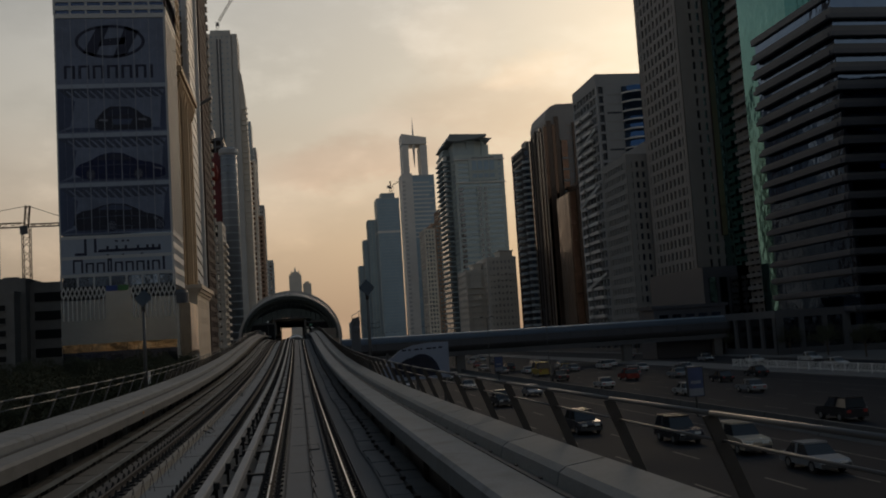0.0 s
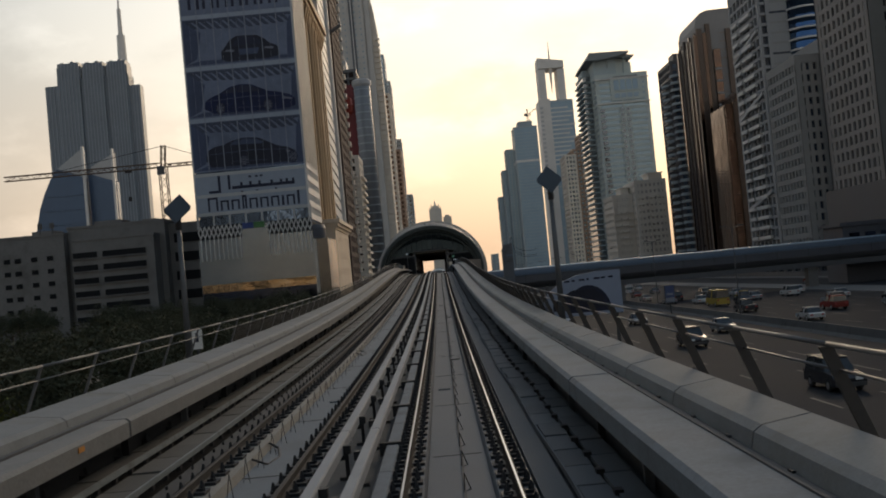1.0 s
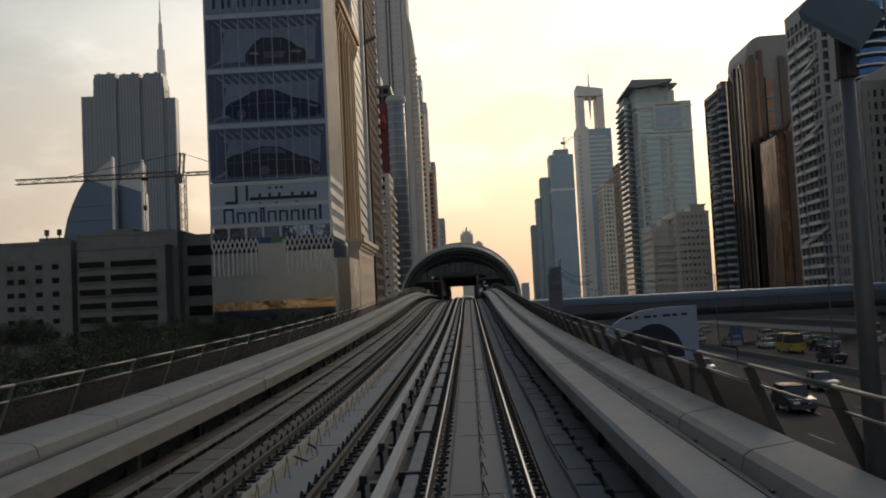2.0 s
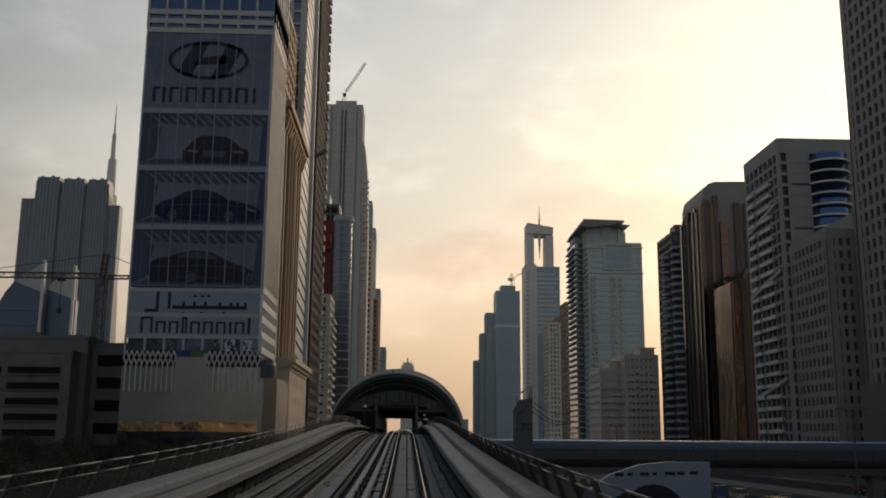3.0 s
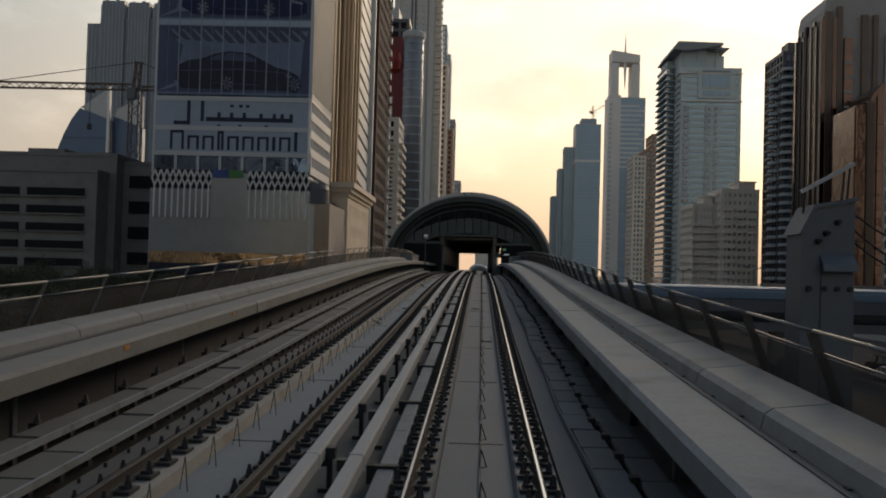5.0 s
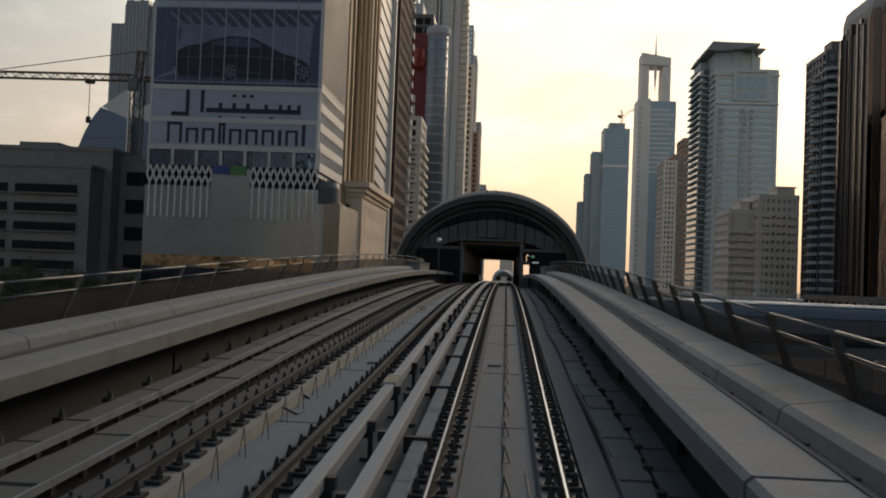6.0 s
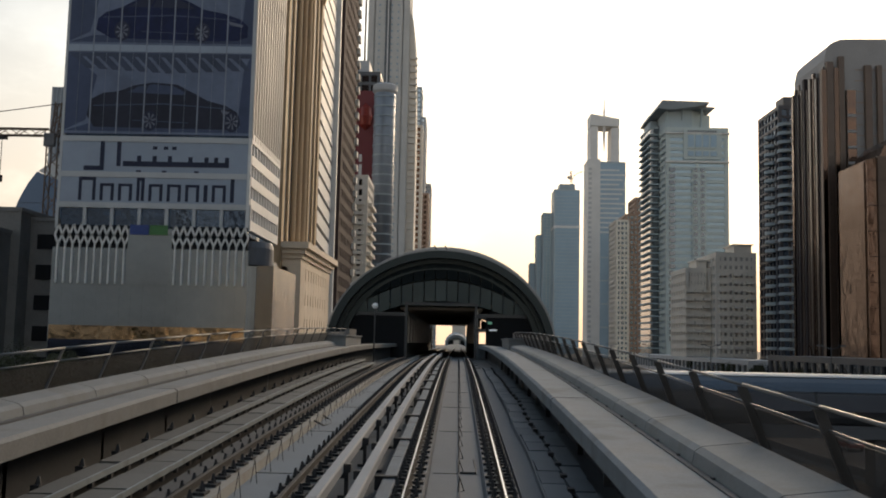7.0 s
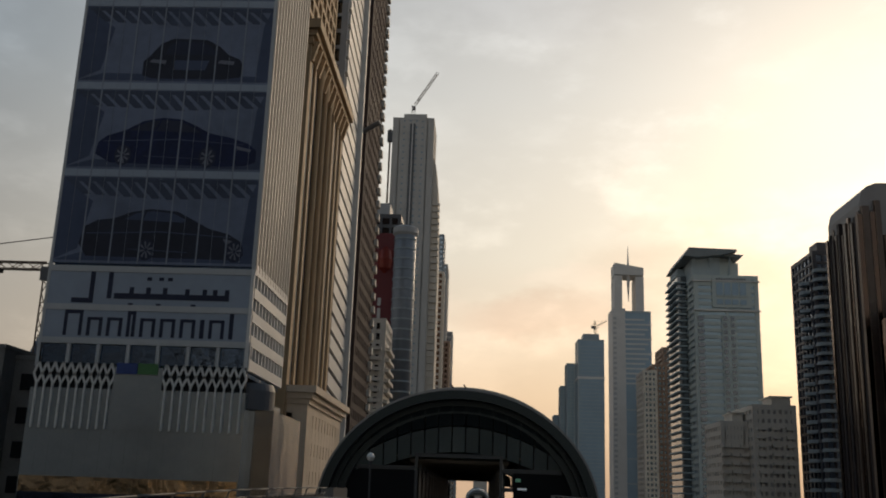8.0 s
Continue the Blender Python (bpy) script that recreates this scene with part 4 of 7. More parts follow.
        for x in (cx - 3.25, cx + 3.25):
            part("portal_post", Shape().box(x - 0.11, x + 0.11, yw - 0.3, yw + 0.3, z0 - 0.4, lint), DARK_STEEL, st)
        if s < 0:
            for z in (2.15, 3.45):
                part("gate_bar", Shape().box(cx + 3.36, cx + 4.2, yw - 0.16, yw - 0.04, z0 + z, z0 + z + 0.3), DARK_STEEL, st)
        part("portal_beam", Shape().box(cx - 3.41, cx + 3.41, yw - 0.3, yw + 0.3, lint, lint + 0.28), DARK_STEEL, st)
        for xa, xb in ((cx - 7.9, cx - 3.41), (cx + 3.41, cx + 7.9)):
            part("side_beam", Shape().box(xa, xb, yw - 0.3, yw + 0.25, lint - 1.0, lint - 0.7), DARK_STEEL, st)
    # inside: platforms, screen walls, slatted ceiling
    ya, yb = y0 + 3, y0 + length - 3
    for s in (-1, 1):
        x0, x1 = sorted((cx + s * 3.3, cx + s * 9.6))
        part("platform", Shape().box(x0, x1, ya, yb, z0 - 0.4, z0 + 1.05), WALKWAY, st)
        x0, x1 = sorted((cx + s * 3.45, cx + s * 3.6))
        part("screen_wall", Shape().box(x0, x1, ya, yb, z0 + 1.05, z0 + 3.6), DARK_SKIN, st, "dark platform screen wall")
        for k in range(int((yb - ya) / 6)):
            part("screen_pillar", Shape().box(cx + s * 3.4 - 0.1, cx + s * 3.4 + 0.1, ya + 6 * k, ya + 6 * k + 0.3, z0 + 1.05, z0 + 4.2), STEEL, st)
    for k in range(int((yb - ya) / 3)):
        part("ceiling_slat", Shape().box(cx - 3.9, cx + 3.9, ya + 3 * k, ya + 3 * k + 0.35, z0 + 4.2, z0 + 4.45), SOFFIT, st)
    part("ceiling_deck", Shape().box(cx - 5, cx + 5, ya, yb, z0 + 4.6, z0 + 4.75), SOFFIT, st)
    if near:
        for x in (cx - 0.5, cx + 0.5):
            part("antenna", Shape().bar((x, y0 + 2, z0 + 9.8), (x - 0.3, y0 + 2, z0 + 10.25), 0.06, 5), IRON, st)
        part("exit_sign", Shape().box(cx + 4.35, cx + 4.75, y0 + 0.9, y0 + 1.0, z0 + 2.9, z0 + 3.15), glow("lit_green_sign", (0.25, 0.6, 0.4), 0.04), st, "small lit green sign")
        part("lit_panel", Shape().box(cx + 4.5, cx + 5.2, y0 + 0.9, y0 + 1.0, z0 + 2.3, z0 + 2.45), glow("lit_white_sign", (0.9, 0.95, 1.0), 0.10), st, "small lit white panel")
    return st


station_at(214.0, 90.0)
station_at(1150.0, 112.0, False)
far_line = Shape().sweep(deck, span(345, 1290, 60), rise)
structure("viaduct_beyond", far_line, CONCRETE, "far stretch of the concrete metro viaduct", "viaduct")
# end boxes of the copings and approach walls by the station
for s in (0, 1):
    def ex(x):
        return 2 * MID - x if s else x

    x0, x1 = sorted((ex(2.7), ex(3.9)))
    box_end = thing("equipment_box", "pale concrete equipment box at the end of the walkway", "box", "equipment boxes")
    part("box_body", Shape().box(x0, x1, 176.5, 184.5, rise(182) + 0.9, rise(182) + 1.42), COPING, box_end)
    part("box_lid", Shape().box(x0 - 0.06, x1 + 0.06, 176.4, 184.6, rise(182) + 1.42, rise(182) + 1.50), COPING, box_end)
    appr = Shape()
    pts = [(3.72, 186), (3.9, 192), (5.2, 202), (8.2, 212)]
    for (xa, ya), (xb, yb) in zip(pts, pts[1:]):
        appr.beam((ex(xa), ya, rise(ya) + 0.85), (ex(xb), yb, rise(yb) + 0.85), 0.25, 2.1)
    wall = thing("approach_wall", "dark curved parapet wall leading to the station", "wall", "approach walls", kind="structure")
    part("wall_run", appr, MESH_GREY, wall)
    fl = Shape().add([(ex(2.4), 184, rise(184) - 0.3), (ex(3.7), 184, rise(184) - 0.3), (ex(9), 214, rise(214) - 0.3), (ex(2.4), 214, rise(214) - 0.3),
                      (ex(2.4), 184, rise(184) - 1.2), (ex(3.7), 184, rise(184) - 1.2), (ex(9), 214, rise(214) - 1.2), (ex(2.4), 214, rise(214) - 1.2)],
                     [(0, 1, 2, 3), (7, 6, 5, 4), (0, 4, 5, 1), (1, 5, 6, 2), (2, 6, 7, 3), (3, 7, 4, 0)])
    part("widening_deck", fl, GRIME_SHADE, wall)
globe = thing("platform_lamp", "white globe lamp on a slim pole by the station end", "lamp")
part("pole", Shape().bar((-5.6, 190, rise(190) - 0.3), (-5.6, 190, rise(190) + 3.3), 0.05, 8), DARK_STEEL, globe)
part("globe", Shape().turned([(0.02, 7.28), (0.15, 7.34), (0.22, 7.5), (0.15, 7.66), (0.02, 7.72)], (-5.6, 190), 12), WHITE_PAINT, globe, smooth=True)

# ---- towers ----
def tower(label, x0, x1, y0, y1, top, wall, glass, floor_h=3.6, band=1.3, bays=(6, 6), pier=0.7, depth=0.45, base=GROUND, crown=1.5, name="tower", piers_out=0.0):
    """A high-rise: a glazed core, a wall band at every floor, piers between the bays, a parapet and a roof."""
    t = thing(name, label, "high-rise")
    d = depth
    part("glazing", Shape().box(x0 + d, x1 - d, y0 + d, y1 - d, base, top - 0.3), glass, t)
    floors = max(1, int((top - crown - base) / floor_h))
    fh = (top - crown - base) / floors
    if band:
        ringm = Shape().box(x0, x1, y0, y0 + d + 0.05, 0, band).box(x0, x1, y1 - d - 0.05, y1, 0, band).box(x0, x0 + d + 0.05, y0 + d + 0.05, y1 - d - 0.05, 0, band).box(x1 - d - 0.05, x1, y0 + d + 0.05, y1 - d - 0.05, 0, band).mesh("floor_band", wall)
        for k in range(floors):
            part("floor_band", ringm, None, t, at=(0, 0, base + k * fh))
    o = piers_out + 0.03
    for axis, n in ((0, bays[0]), (1, bays[1])):
        if not n:
            continue
        for k in range(n + 1):
            w = pier * (1.6 if k in (0, n) else 1.0)
            if axis == 0:
                c = x0 + w / 2 - o + (x1 - x0 - w + 2 * o) * k / n
                spots = [(c - w / 2, c + w / 2, y0 - o, y0 + d)] + ([(c - w / 2, c + w / 2, y1 - d, y1 + o)] if k in (0, n) or y0 < 0 else [])
            else:
                c = y0 + w / 2 + (y1 - y0 - w) * k / n
                spots = [(x0 - o, x0 + d, c - w / 2, c + w / 2), (x1 - d, x1 + o, c - w / 2, c + w / 2)]
            for a, b, e, f in spots:
                part("pier", Shape().box(a, b, e, f, base, top - crown + 0.01), wall, t)
    part("parapet", Shape().box(x0 - o - 0.02, x1 + o + 0.02, y0 - o - 0.02, y1 + o + 0.02, top - crown, top), wall, t)
    return t


def slabs(t, x0, x1, y0, y1, z0, z1, step, thick, mat, name="balcony", rail=None):
    """One balcony slab (with its front wall) at every floor of a tower."""
    sh = Shape().box(x0, x1, y0, y1, 0, thick)
    me = sh.mesh(name, mat)
    n = int((z1 - z0) / step)
    for k in range(n):
        part(name, me, None, t, at=(0, 0, z0 + step * k))


def roof_box(t, x0, x1, y0, y1, z0, z1, mat, name="plant_room"):
    part(name, Shape().box(x0, x1, y0, y1, z0, z1), mat, t)


def jib_crane(x, y, z0, mast, jib, back, turn, size=1.0, label="", lean=0.0, group=""):
    """A lattice tower crane: mast, jib, counter-jib, cab, tie bars, trolley and hook."""
    c = thing("tower_crane", label, "crane", group)
    c.matrix_world = pose(x, y, z0, 0, 0, turn)
    w = 0.9 * size

    def lattice(a, b, w, h, n, tri=False):
        sh = Shape()
        a, b = Vector(a), Vector(b)
        q = (b - a).to_track_quat("Z", "Y").to_matrix()
        cs = [(-w, -h), (w, -h), (w, h), (-w, h)] if not tri else [(-w, -h), (w, -h), (0, h)]
        cs = [q @ Vector((p[0], p[1], 0)) for p in cs]
        r = 0.09 * size
        for p in cs:
            sh.beam(a + p, b + p, 2 * r, 2 * r)
        for k in range(n):
            for i in range(len(cs)):
                p, s = cs[i], cs[(i + 1) % len(cs)]
                m0, m1 = a + (b - a) * k / n, a + (b - a) * (k + 1) / n
                sh.beam(m0 + (p if k % 2 else s), m1 + (s if k % 2 else p), r * 1.2, r * 1.2)
        return sh

    part("mast", lattice((0, 0, 0), (0, 0, mast), w, w, int(mast / (2 * w))), CRANE_PAINT, c)
    tip = Vector((-jib * math.cos(lean), 0, mast + jib * math.sin(lean)))
    part("jib", lattice((-w, 0, mast + 0.6 * size), tip + Vector((0, 0, 0.6 * size)), 0.5 * size, 0.55 * size, max(6, int(jib / (1.6 * size)))), CRANE_PAINT, c)
    if back:
        part("counter_jib", lattice((w, 0, mast + 0.4 * size), (back, 0, mast + 0.4 * size), 0.5 * size, 0.35 * size, 6), CRANE_PAINT, c)
        part("counterweight", Shape().box(back - 2.2 * size, back, -0.8 * size, 0.8 * size, mast - 1.6 * size, mast + 0.6 * size), STONE_DARK, c)
        part("peak", lattice((0, 0, mast), (0.6, 0, mast + 5.5 * size), 0.5 * size, 0.5 * size, 4), CRANE_PAINT, c)
        tie = Shape().beam((0.6, 0, mast + 5.4 * size), tuple(tip * 0.75 + Vector((0, 0, mast * 0.25 + 0.9 * size))), 0.12 * size, 0.12 * size).beam((0.6, 0, mast + 5.4 * size), (back, 0, mast + 0.7 * size), 0.12 * size, 0.12 * size)
        part("tie_bar", tie, IRON, c)
        tx = -jib * 0.22
        part("trolley", Shape().box(tx - 0.9, tx + 0.9, -0.6, 0.6, mast - 0.7, mast + 0.1), IRON, c)
        part("hook_line", Shape().beam((tx, 0, mast - 0.7), (tx, 0, mast - 6.5 * size), 0.12, 0.12), IRON, c)
        part("hook_block", Shape().box(tx - 0.45, tx + 0.45, -0.3, 0.3, mast - 7.6 * size, mast - 6.5 * size), IRON, c)
    part("cab", Shape().box(-1.1 * size, 0.6 * size, -1.7 * size, -w, mast - 1.9 * size, mast + 0.2 * size), STONE_DARK, c)
    return c


def facing(q, y, t):
    """Helper for flat print on the wrapped front: an outline (x, z) of thickness t proud of the wall at y."""
    return Shape().prism(q, y - t, y)


# ---- the tower with the printed wrap ----
STONE_TAUPE_PALE = material("pale_taupe_fin", (0.42, 0.40, 0.37), 0.6, vary=0.1, scale=0.1, grain=1.5, bump=0.04)
STONE_BLUE_DIM = material("wrap_seam", (0.20, 0.225, 0.275), 0.5, vary=0.2, scale=0.3)
WX0, WX1, WY0, WY1 = -62.3, -32.6, 272.0, 295.6
wrap = thing("wrapped_tower", "glass office tower with a dark printed advertising wrap of cars", "high-rise")
part("glazing", Shape().box(WX0 + 0.4, WX1 - 0.4, WY0 + 0.4, WY1 - 0.4, 21, 122), GLASS_NAVY, wrap)
# podium of pale mirror panels
part("podium_core", Shape().box(WX0 - 0.2, WX1 + 0.2, WY0 - 0.4, WY1, GROUND, 18.5), PANEL_GREY, wrap, "pale brushed metal podium")
# gold band paints in the reflection along the podium's foot
part("podium_glass", Shape().box(WX0 - 0.1, WX1 + 0.1, WY0 - 0.52, WY0 - 0.3, 4.5, 6.6), GLASS_GOLD, wrap, "mirror glass band tinted gold for a sunlit reflection")
part("lobby_glass", Shape().box(WX0 - 0.1, WX1 + 0.1, WY0 - 0.5, WY0 - 0.3, GROUND, 4.48), GLASS_INK, wrap, "dark lobby glazing")
for k in range(18):
    xk = WX0 - 0.2 + (WX1 - WX0 + 0.4) * k / 17
    part("podium_mullion", Shape().box(xk - 0.03, xk + 0.03, WY0 - 0.43, WY0 - 0.4, GROUND, 18.5), PANEL_GREY, wrap)
for k in range(12):
    zk = GROUND + 24 * k / 12 + 1
    part("podium_transom", Shape().box(WX0 - 0.2, WX1 + 0.2, WY0 - 0.425, WY0 - 0.4, zk - 0.025, zk + 0.025), PANEL_GREY, wrap)
part("podium_side", Shape().box(WX1 + 0.2, WX1 + 3.6, WY0 + 3, WY1, GROUND, 16.5), GLASS_SMOKE, wrap)
part("podium_roof", Shape().turned([(0.1, 16.5), (3.6, 16.5), (3.6, 19.2), (3.3, 20.2), (0.1, 20.2)], (WX1 - 0.5, WY0 + 5.0), 28), STONE_SLATE, wrap, smooth=False)
# slender columns opening into pointed arches, left and right of a plain middle
for a, b in ((WX0 + 0.6, -51.4), (-43.6, WX1 - 0.4)):
    n = 9
    # near-black backing paints in the dark between the arches
    part("arch_backing", Shape().box(a - 0.4, b + 0.4, WY0 - 0.30, WY0 + 0.4, 18.6, 22.0), VOID, wrap)
    for k in range(n + 1):
        x = a + (b - a) * k / n
        s = (b - a) / n
        rib = Shape().box(x - 0.11, x + 0.11, WY0 - 0.75, WY0 - 0.41, 13.0, 19.2)
        for q in (-1, 1):
            rib.beam((x, WY0 - 0.5, 19.0), (x + q * s * 0.5, WY0 - 0.5, 20.4), 0.14, 0.3)
            rib.beam((x + q * s * 0.5, WY0 - 0.5, 20.4), (x, WY0 - 0.5, 22.0), 0.14, 0.3)
        part("arch_rib", rib, STONE_WHITE, wrap)
    part("panel_below", Shape().box(a - 0.5, b + 0.5, WY0 - 0.52, WY0 - 0.28, 12.9, 13.3), PANEL_GREY, wrap)
part("middle_panel", Shape().box(-50.9, -44.1, WY0 - 0.6, WY0 + 0.4, 13, 21.6), PANEL_GREY, wrap)
# storeys with strip windows under the wrap
for z, h, m in ((25.6, 4.1, POSTER_LIGHT), (30.4, 5.0, POSTER_LIGHT)):
    part("wrap_band", Shape().box(WX0, WX1, WY0 - 0.06, WY0 + 0.42, z, z + h), m, wrap)
for z in (25.2, 30.0, 35.6):
    part("floor_band", Shape().box(WX0 - 0.1, WX1 + 0.1, WY0 - 0.16, WY0 + 0.42, z - 0.45, z + 0.4), STONE_GREY, wrap)
for k in range(8):
    x = WX0 + (WX1 - WX0) * k / 7
    part("window_pier", Shape().box(x - 0.25, x + 0.25, WY0 - 0.1, WY0 + 0.4, 21.5, 25.6), STONE_GREY, wrap)
# printed side bays facing the motorway
for k in range(5):
    z = 21.8 + 3.4 * k
    part("side_band", Shape().box(WX1 - 0.4, WX1 + 0.1, WY0 + 0.43, WY1, z, z + 1.5), STONE_WHITE, wrap)
for k in range(12):
    y = WY0 + (WY1 - WY0) * k / 11
    part("side_pier", Shape().box(WX1 - 0.4, WX1 + 0.04, y - 0.22, y + 0.22, 22, 36), STONE_WHITE, wrap)
part("side_glazing", Shape().box(WX1 - 0.45, WX1 + 0.0, WY0 + 0.45, WY1, 36, 104), PLUM_GLASS, wrap)
for k in range(13):
    y = WY0 + 0.4 + (WY1 - WY0 - 0.8) * k / 12
    part("side_fin", Shape().box(WX1 - 0.01, WX1 + 0.15, y - 0.28, y + 0.28, 36, 98), STONE_TAUPE_PALE, wrap)
    if k < 12:
        part("side_fin_slim", Shape().box(WX1 - 0.01, WX1 + 0.08, y + 1.18, y + 1.38, 36, 98), STONE_TAUPE_PALE, wrap)
# three printed showroom storeys, each with a shelf, a beamed soffit and a car
PW0, PW1 = WX0, WX1 - 0.3


def printed(pts, x, z, w, h, mat, name, lift, label=""):
    """A flat printed outline given in fractions of the box (x, z, w, h)."""
    part(name, facing([(x + p * w, z + q * h) for p, q in pts], WY0 - 0.05, lift), mat, wrap, label)


SALOON = [(0.0, 0.22), (0.01, 0.46), (0.06, 0.60), (0.17, 0.72), (0.28, 0.92), (0.40, 1.0), (0.52, 0.97), (0.62, 0.83), (0.70, 0.69), (0.84, 0.60), (0.95, 0.48), (1.0, 0.34), (1.0, 0.10), (0.93, 0.02), (0.80, 0.0), (0.10, 0.04)]
TAIL = [(0.0, 0.28), (0.02, 0.62), (0.10, 0.76), (0.20, 0.80), (0.30, 0.93), (0.42, 1.0), (0.58, 0.96), (0.68, 0.80), (0.78, 0.63), (0.90, 0.53), (0.98, 0.38), (1.0, 0.12), (0.92, 0.02), (0.05, 0.04)]
NOSE = [(0.0, 0.08), (0.0, 0.42), (0.06, 0.56), (0.16, 0.86), (0.28, 1.0), (0.62, 0.98), (0.76, 0.80), (0.84, 0.62), (0.96, 0.50), (1.0, 0.34), (0.98, 0.06), (0.80, 0.0), (0.10, 0.0)]
GLASSES = [[(0.20, 0.72), (0.30, 0.90), (0.40, 0.96), (0.51, 0.93), (0.60, 0.80), (0.64, 0.70)], [(0.26, 0.78), (0.33, 0.91), (0.43, 0.96), (0.56, 0.92), (0.64, 0.79), (0.62, 0.74)], [(0.20, 0.60), (0.26, 0.86), (0.34, 0.93), (0.58, 0.92), (0.68, 0.78), (0.74, 0.60)]]
for z0, z1, form, fr, wheels, ink in ((36.4, 49.6, 1, (0.125, 0.945), ((0.463, 0.0), (0.90, 0.0)), INK_SOFT), (50.6, 63.4, 0, (0.15, 0.965), ((0.29, 0.1), (0.72, 0.0)), INK_CAR), (64.4, 77.2, 2, (0.34, 0.86), (), INK_SOFT)):
    PWW, h = PW1 - PW0, z1 - z0
    part("wrap_storey", Shape().box(PW0, PW1, WY0 - 0.05, WY0 + 0.42, z0, z1), POSTER_BLUE, wrap)
    printed([(0.01, 0.04), (0.12, 0.16), (0.17, 0.70), (0.01, 0.97)], PW0, z0, PWW, h, POSTER_DEEP, "print_dusk", 0.02)
    printed([(0.01, 0.03), (0.99, 0.03), (0.96, 0.10), (0.14, 0.12)], PW0, z0, PWW, h, POSTER_DEEP, "print_floor", 0.022)
    printed([(0.93, 0.12), (0.99, 0.03), (0.99, 0.97), (0.95, 0.75)], PW0, z0, PWW, h, POSTER_DEEP, "print_dusk", 0.021)
    printed([(0.01, 0.98), (0.99, 0.98), (0.99, 0.93), (0.03, 0.93)], PW0, z0, PWW, h, PRINT_BEAM, "print_soffit", 0.030)
    for k in range(13):
        a = 0.01 + 0.071 * k
        drop = 0.24 - 0.008 * abs(k - 6)
        printed([(a, 0.975), (a + 0.052, 0.975), (min(0.99, a + 0.145), 0.975 - drop), (min(0.985, a + 0.10), 0.975 - drop)], PW0, z0, PWW, h, PRINT_BEAM, "print_beam", 0.026)
    cx0, cw, ch = PW0 + PWW * fr[0], PWW * (fr[1] - fr[0]), 7.5 if form < 2 else 6.6
    outline = (SALOON, TAIL, NOSE)[form]
    printed(outline, cx0, z0 + 0.75, cw, ch, ink, "print_car", 0.036, "printed dark car")
    printed(GLASSES[form], cx0, z0 + 0.75, cw, ch, POSTER_DEEP if form == 1 else INK, "print_window", 0.040)
    if form < 2:
        printed([(0.04, 0.50), (0.50, 0.56), (0.92, 0.47), (0.92, 0.455), (0.50, 0.535), (0.04, 0.48)], cx0, z0 + 0.75, cw, ch, POSTER_DEEP, "print_gleam", 0.040)
        printed([(0.30, 0.20), (0.66, 0.16), (0.66, 0.145), (0.30, 0.185)], cx0, z0 + 0.75, cw, ch, POSTER_DEEP, "print_gleam", 0.040)
        printed([(0.355, 0.72), (0.365, 0.72), (0.40, 0.97), (0.39, 0.97)], cx0, z0 + 0.75, cw, ch, ink, "print_pillar", 0.044)
        printed([(0.87, 0.44), (0.97, 0.36), (0.96, 0.31), (0.88, 0.36)], cx0, z0 + 0.75, cw, ch, WHEEL_GREY, "print_headlamp", 0.040)
    else:
        for a in (0.06, 0.74):
            printed([(a, 0.40), (a + 0.16, 0.36), (a + 0.17, 0.45), (a + 0.03, 0.48)], cx0, z0 + 0.75, cw, ch, WHEEL_GREY, "print_headlamp", 0.040)
        printed([(0.32, 0.22), (0.62, 0.22), (0.66, 0.46), (0.30, 0.46)], cx0, z0 + 0.75, cw, ch, POSTER_DEEP, "print_grille", 0.040)
    for q, lift in wheels:
        x, z = PW0 + PWW * q, z0 + 2.15 + lift
        tyre = [(x + 1.25 * math.cos(a), z + 1.6 * math.sin(a)) for a in [2 * math.pi * i / 20 for i in range(20)]]
        part("print_tyre", facing(tyre, WY0 - 0.05, 0.044), INK, wrap)
        for i in range(8):
            a = 2 * math.pi * i / 8 + 0.2
            spoke = [(x + r * math.cos(a + d), z + 1.25 * r * math.sin(a + d)) for r, d in ((0.2, -0.3), (1.0, -0.15), (1.0, 0.15), (0.2, 0.3))]
            part("print_spoke", facing(spoke, WY0 - 0.05, 0.048), WHEEL_GREY, wrap)
    part("print_shelf", Shape().box(PW0, PW1, WY0 - 0.11, WY0 - 0.04, z1 - 0.1, z1 + 1.0), POSTER_LIGHT, wrap)
part("logo_ground", Shape().box(PW0, PW1, WY0 - 0.05, WY0 + 0.42, 78.2, 96.8), POSTER_BLUE, wrap)
for k in range(3):
    part("crown_band", Shape().box(WX0 - 0.1, WX1 + 0.1, WY0 - 0.1, WY1, 97.0 + 2.3 * k, 98.3 + 2.3 * k), STONE_GREY, wrap)
part("crown_glazing", Shape().box(WX0 + 0.3, WX1 - 0.3, WY0 + 0.3, WY1 - 0.3, 97, 122), GLASS_INK, wrap)
for k in range(8):
    x = WX0 + (WX1 - WX0) * k / 7
    s = (WX1 - WX0) / 7
    part("crown_pier", Shape().box(x - 0.28, x + 0.28, WY0 - 0.15, WY0 + 0.4, 98, 108.5), STONE_GREY, wrap)
    for z, q in ((108.5, 1), (108.5, -1)):
        rib = Shape()
        pts = [(x, 108.5), (x + q * 0.22 * s, 111.5), (x + q * 0.5 * s, 114.2), (x + q * 0.78 * s, 117.4), (x + q * s, 121.5)]
        for (xa, za), (xb, zb) in zip(pts, pts[1:]):
            if WX0 - 0.5 <= xb <= WX1 + 0.5:
                rib.beam((xa, WY0 - 0.1, za), (xb, WY0 - 0.1, zb), 0.5, 0.5)
        if rib.v:
            part("crown_rib", rib, STONE_WHITE, wrap)
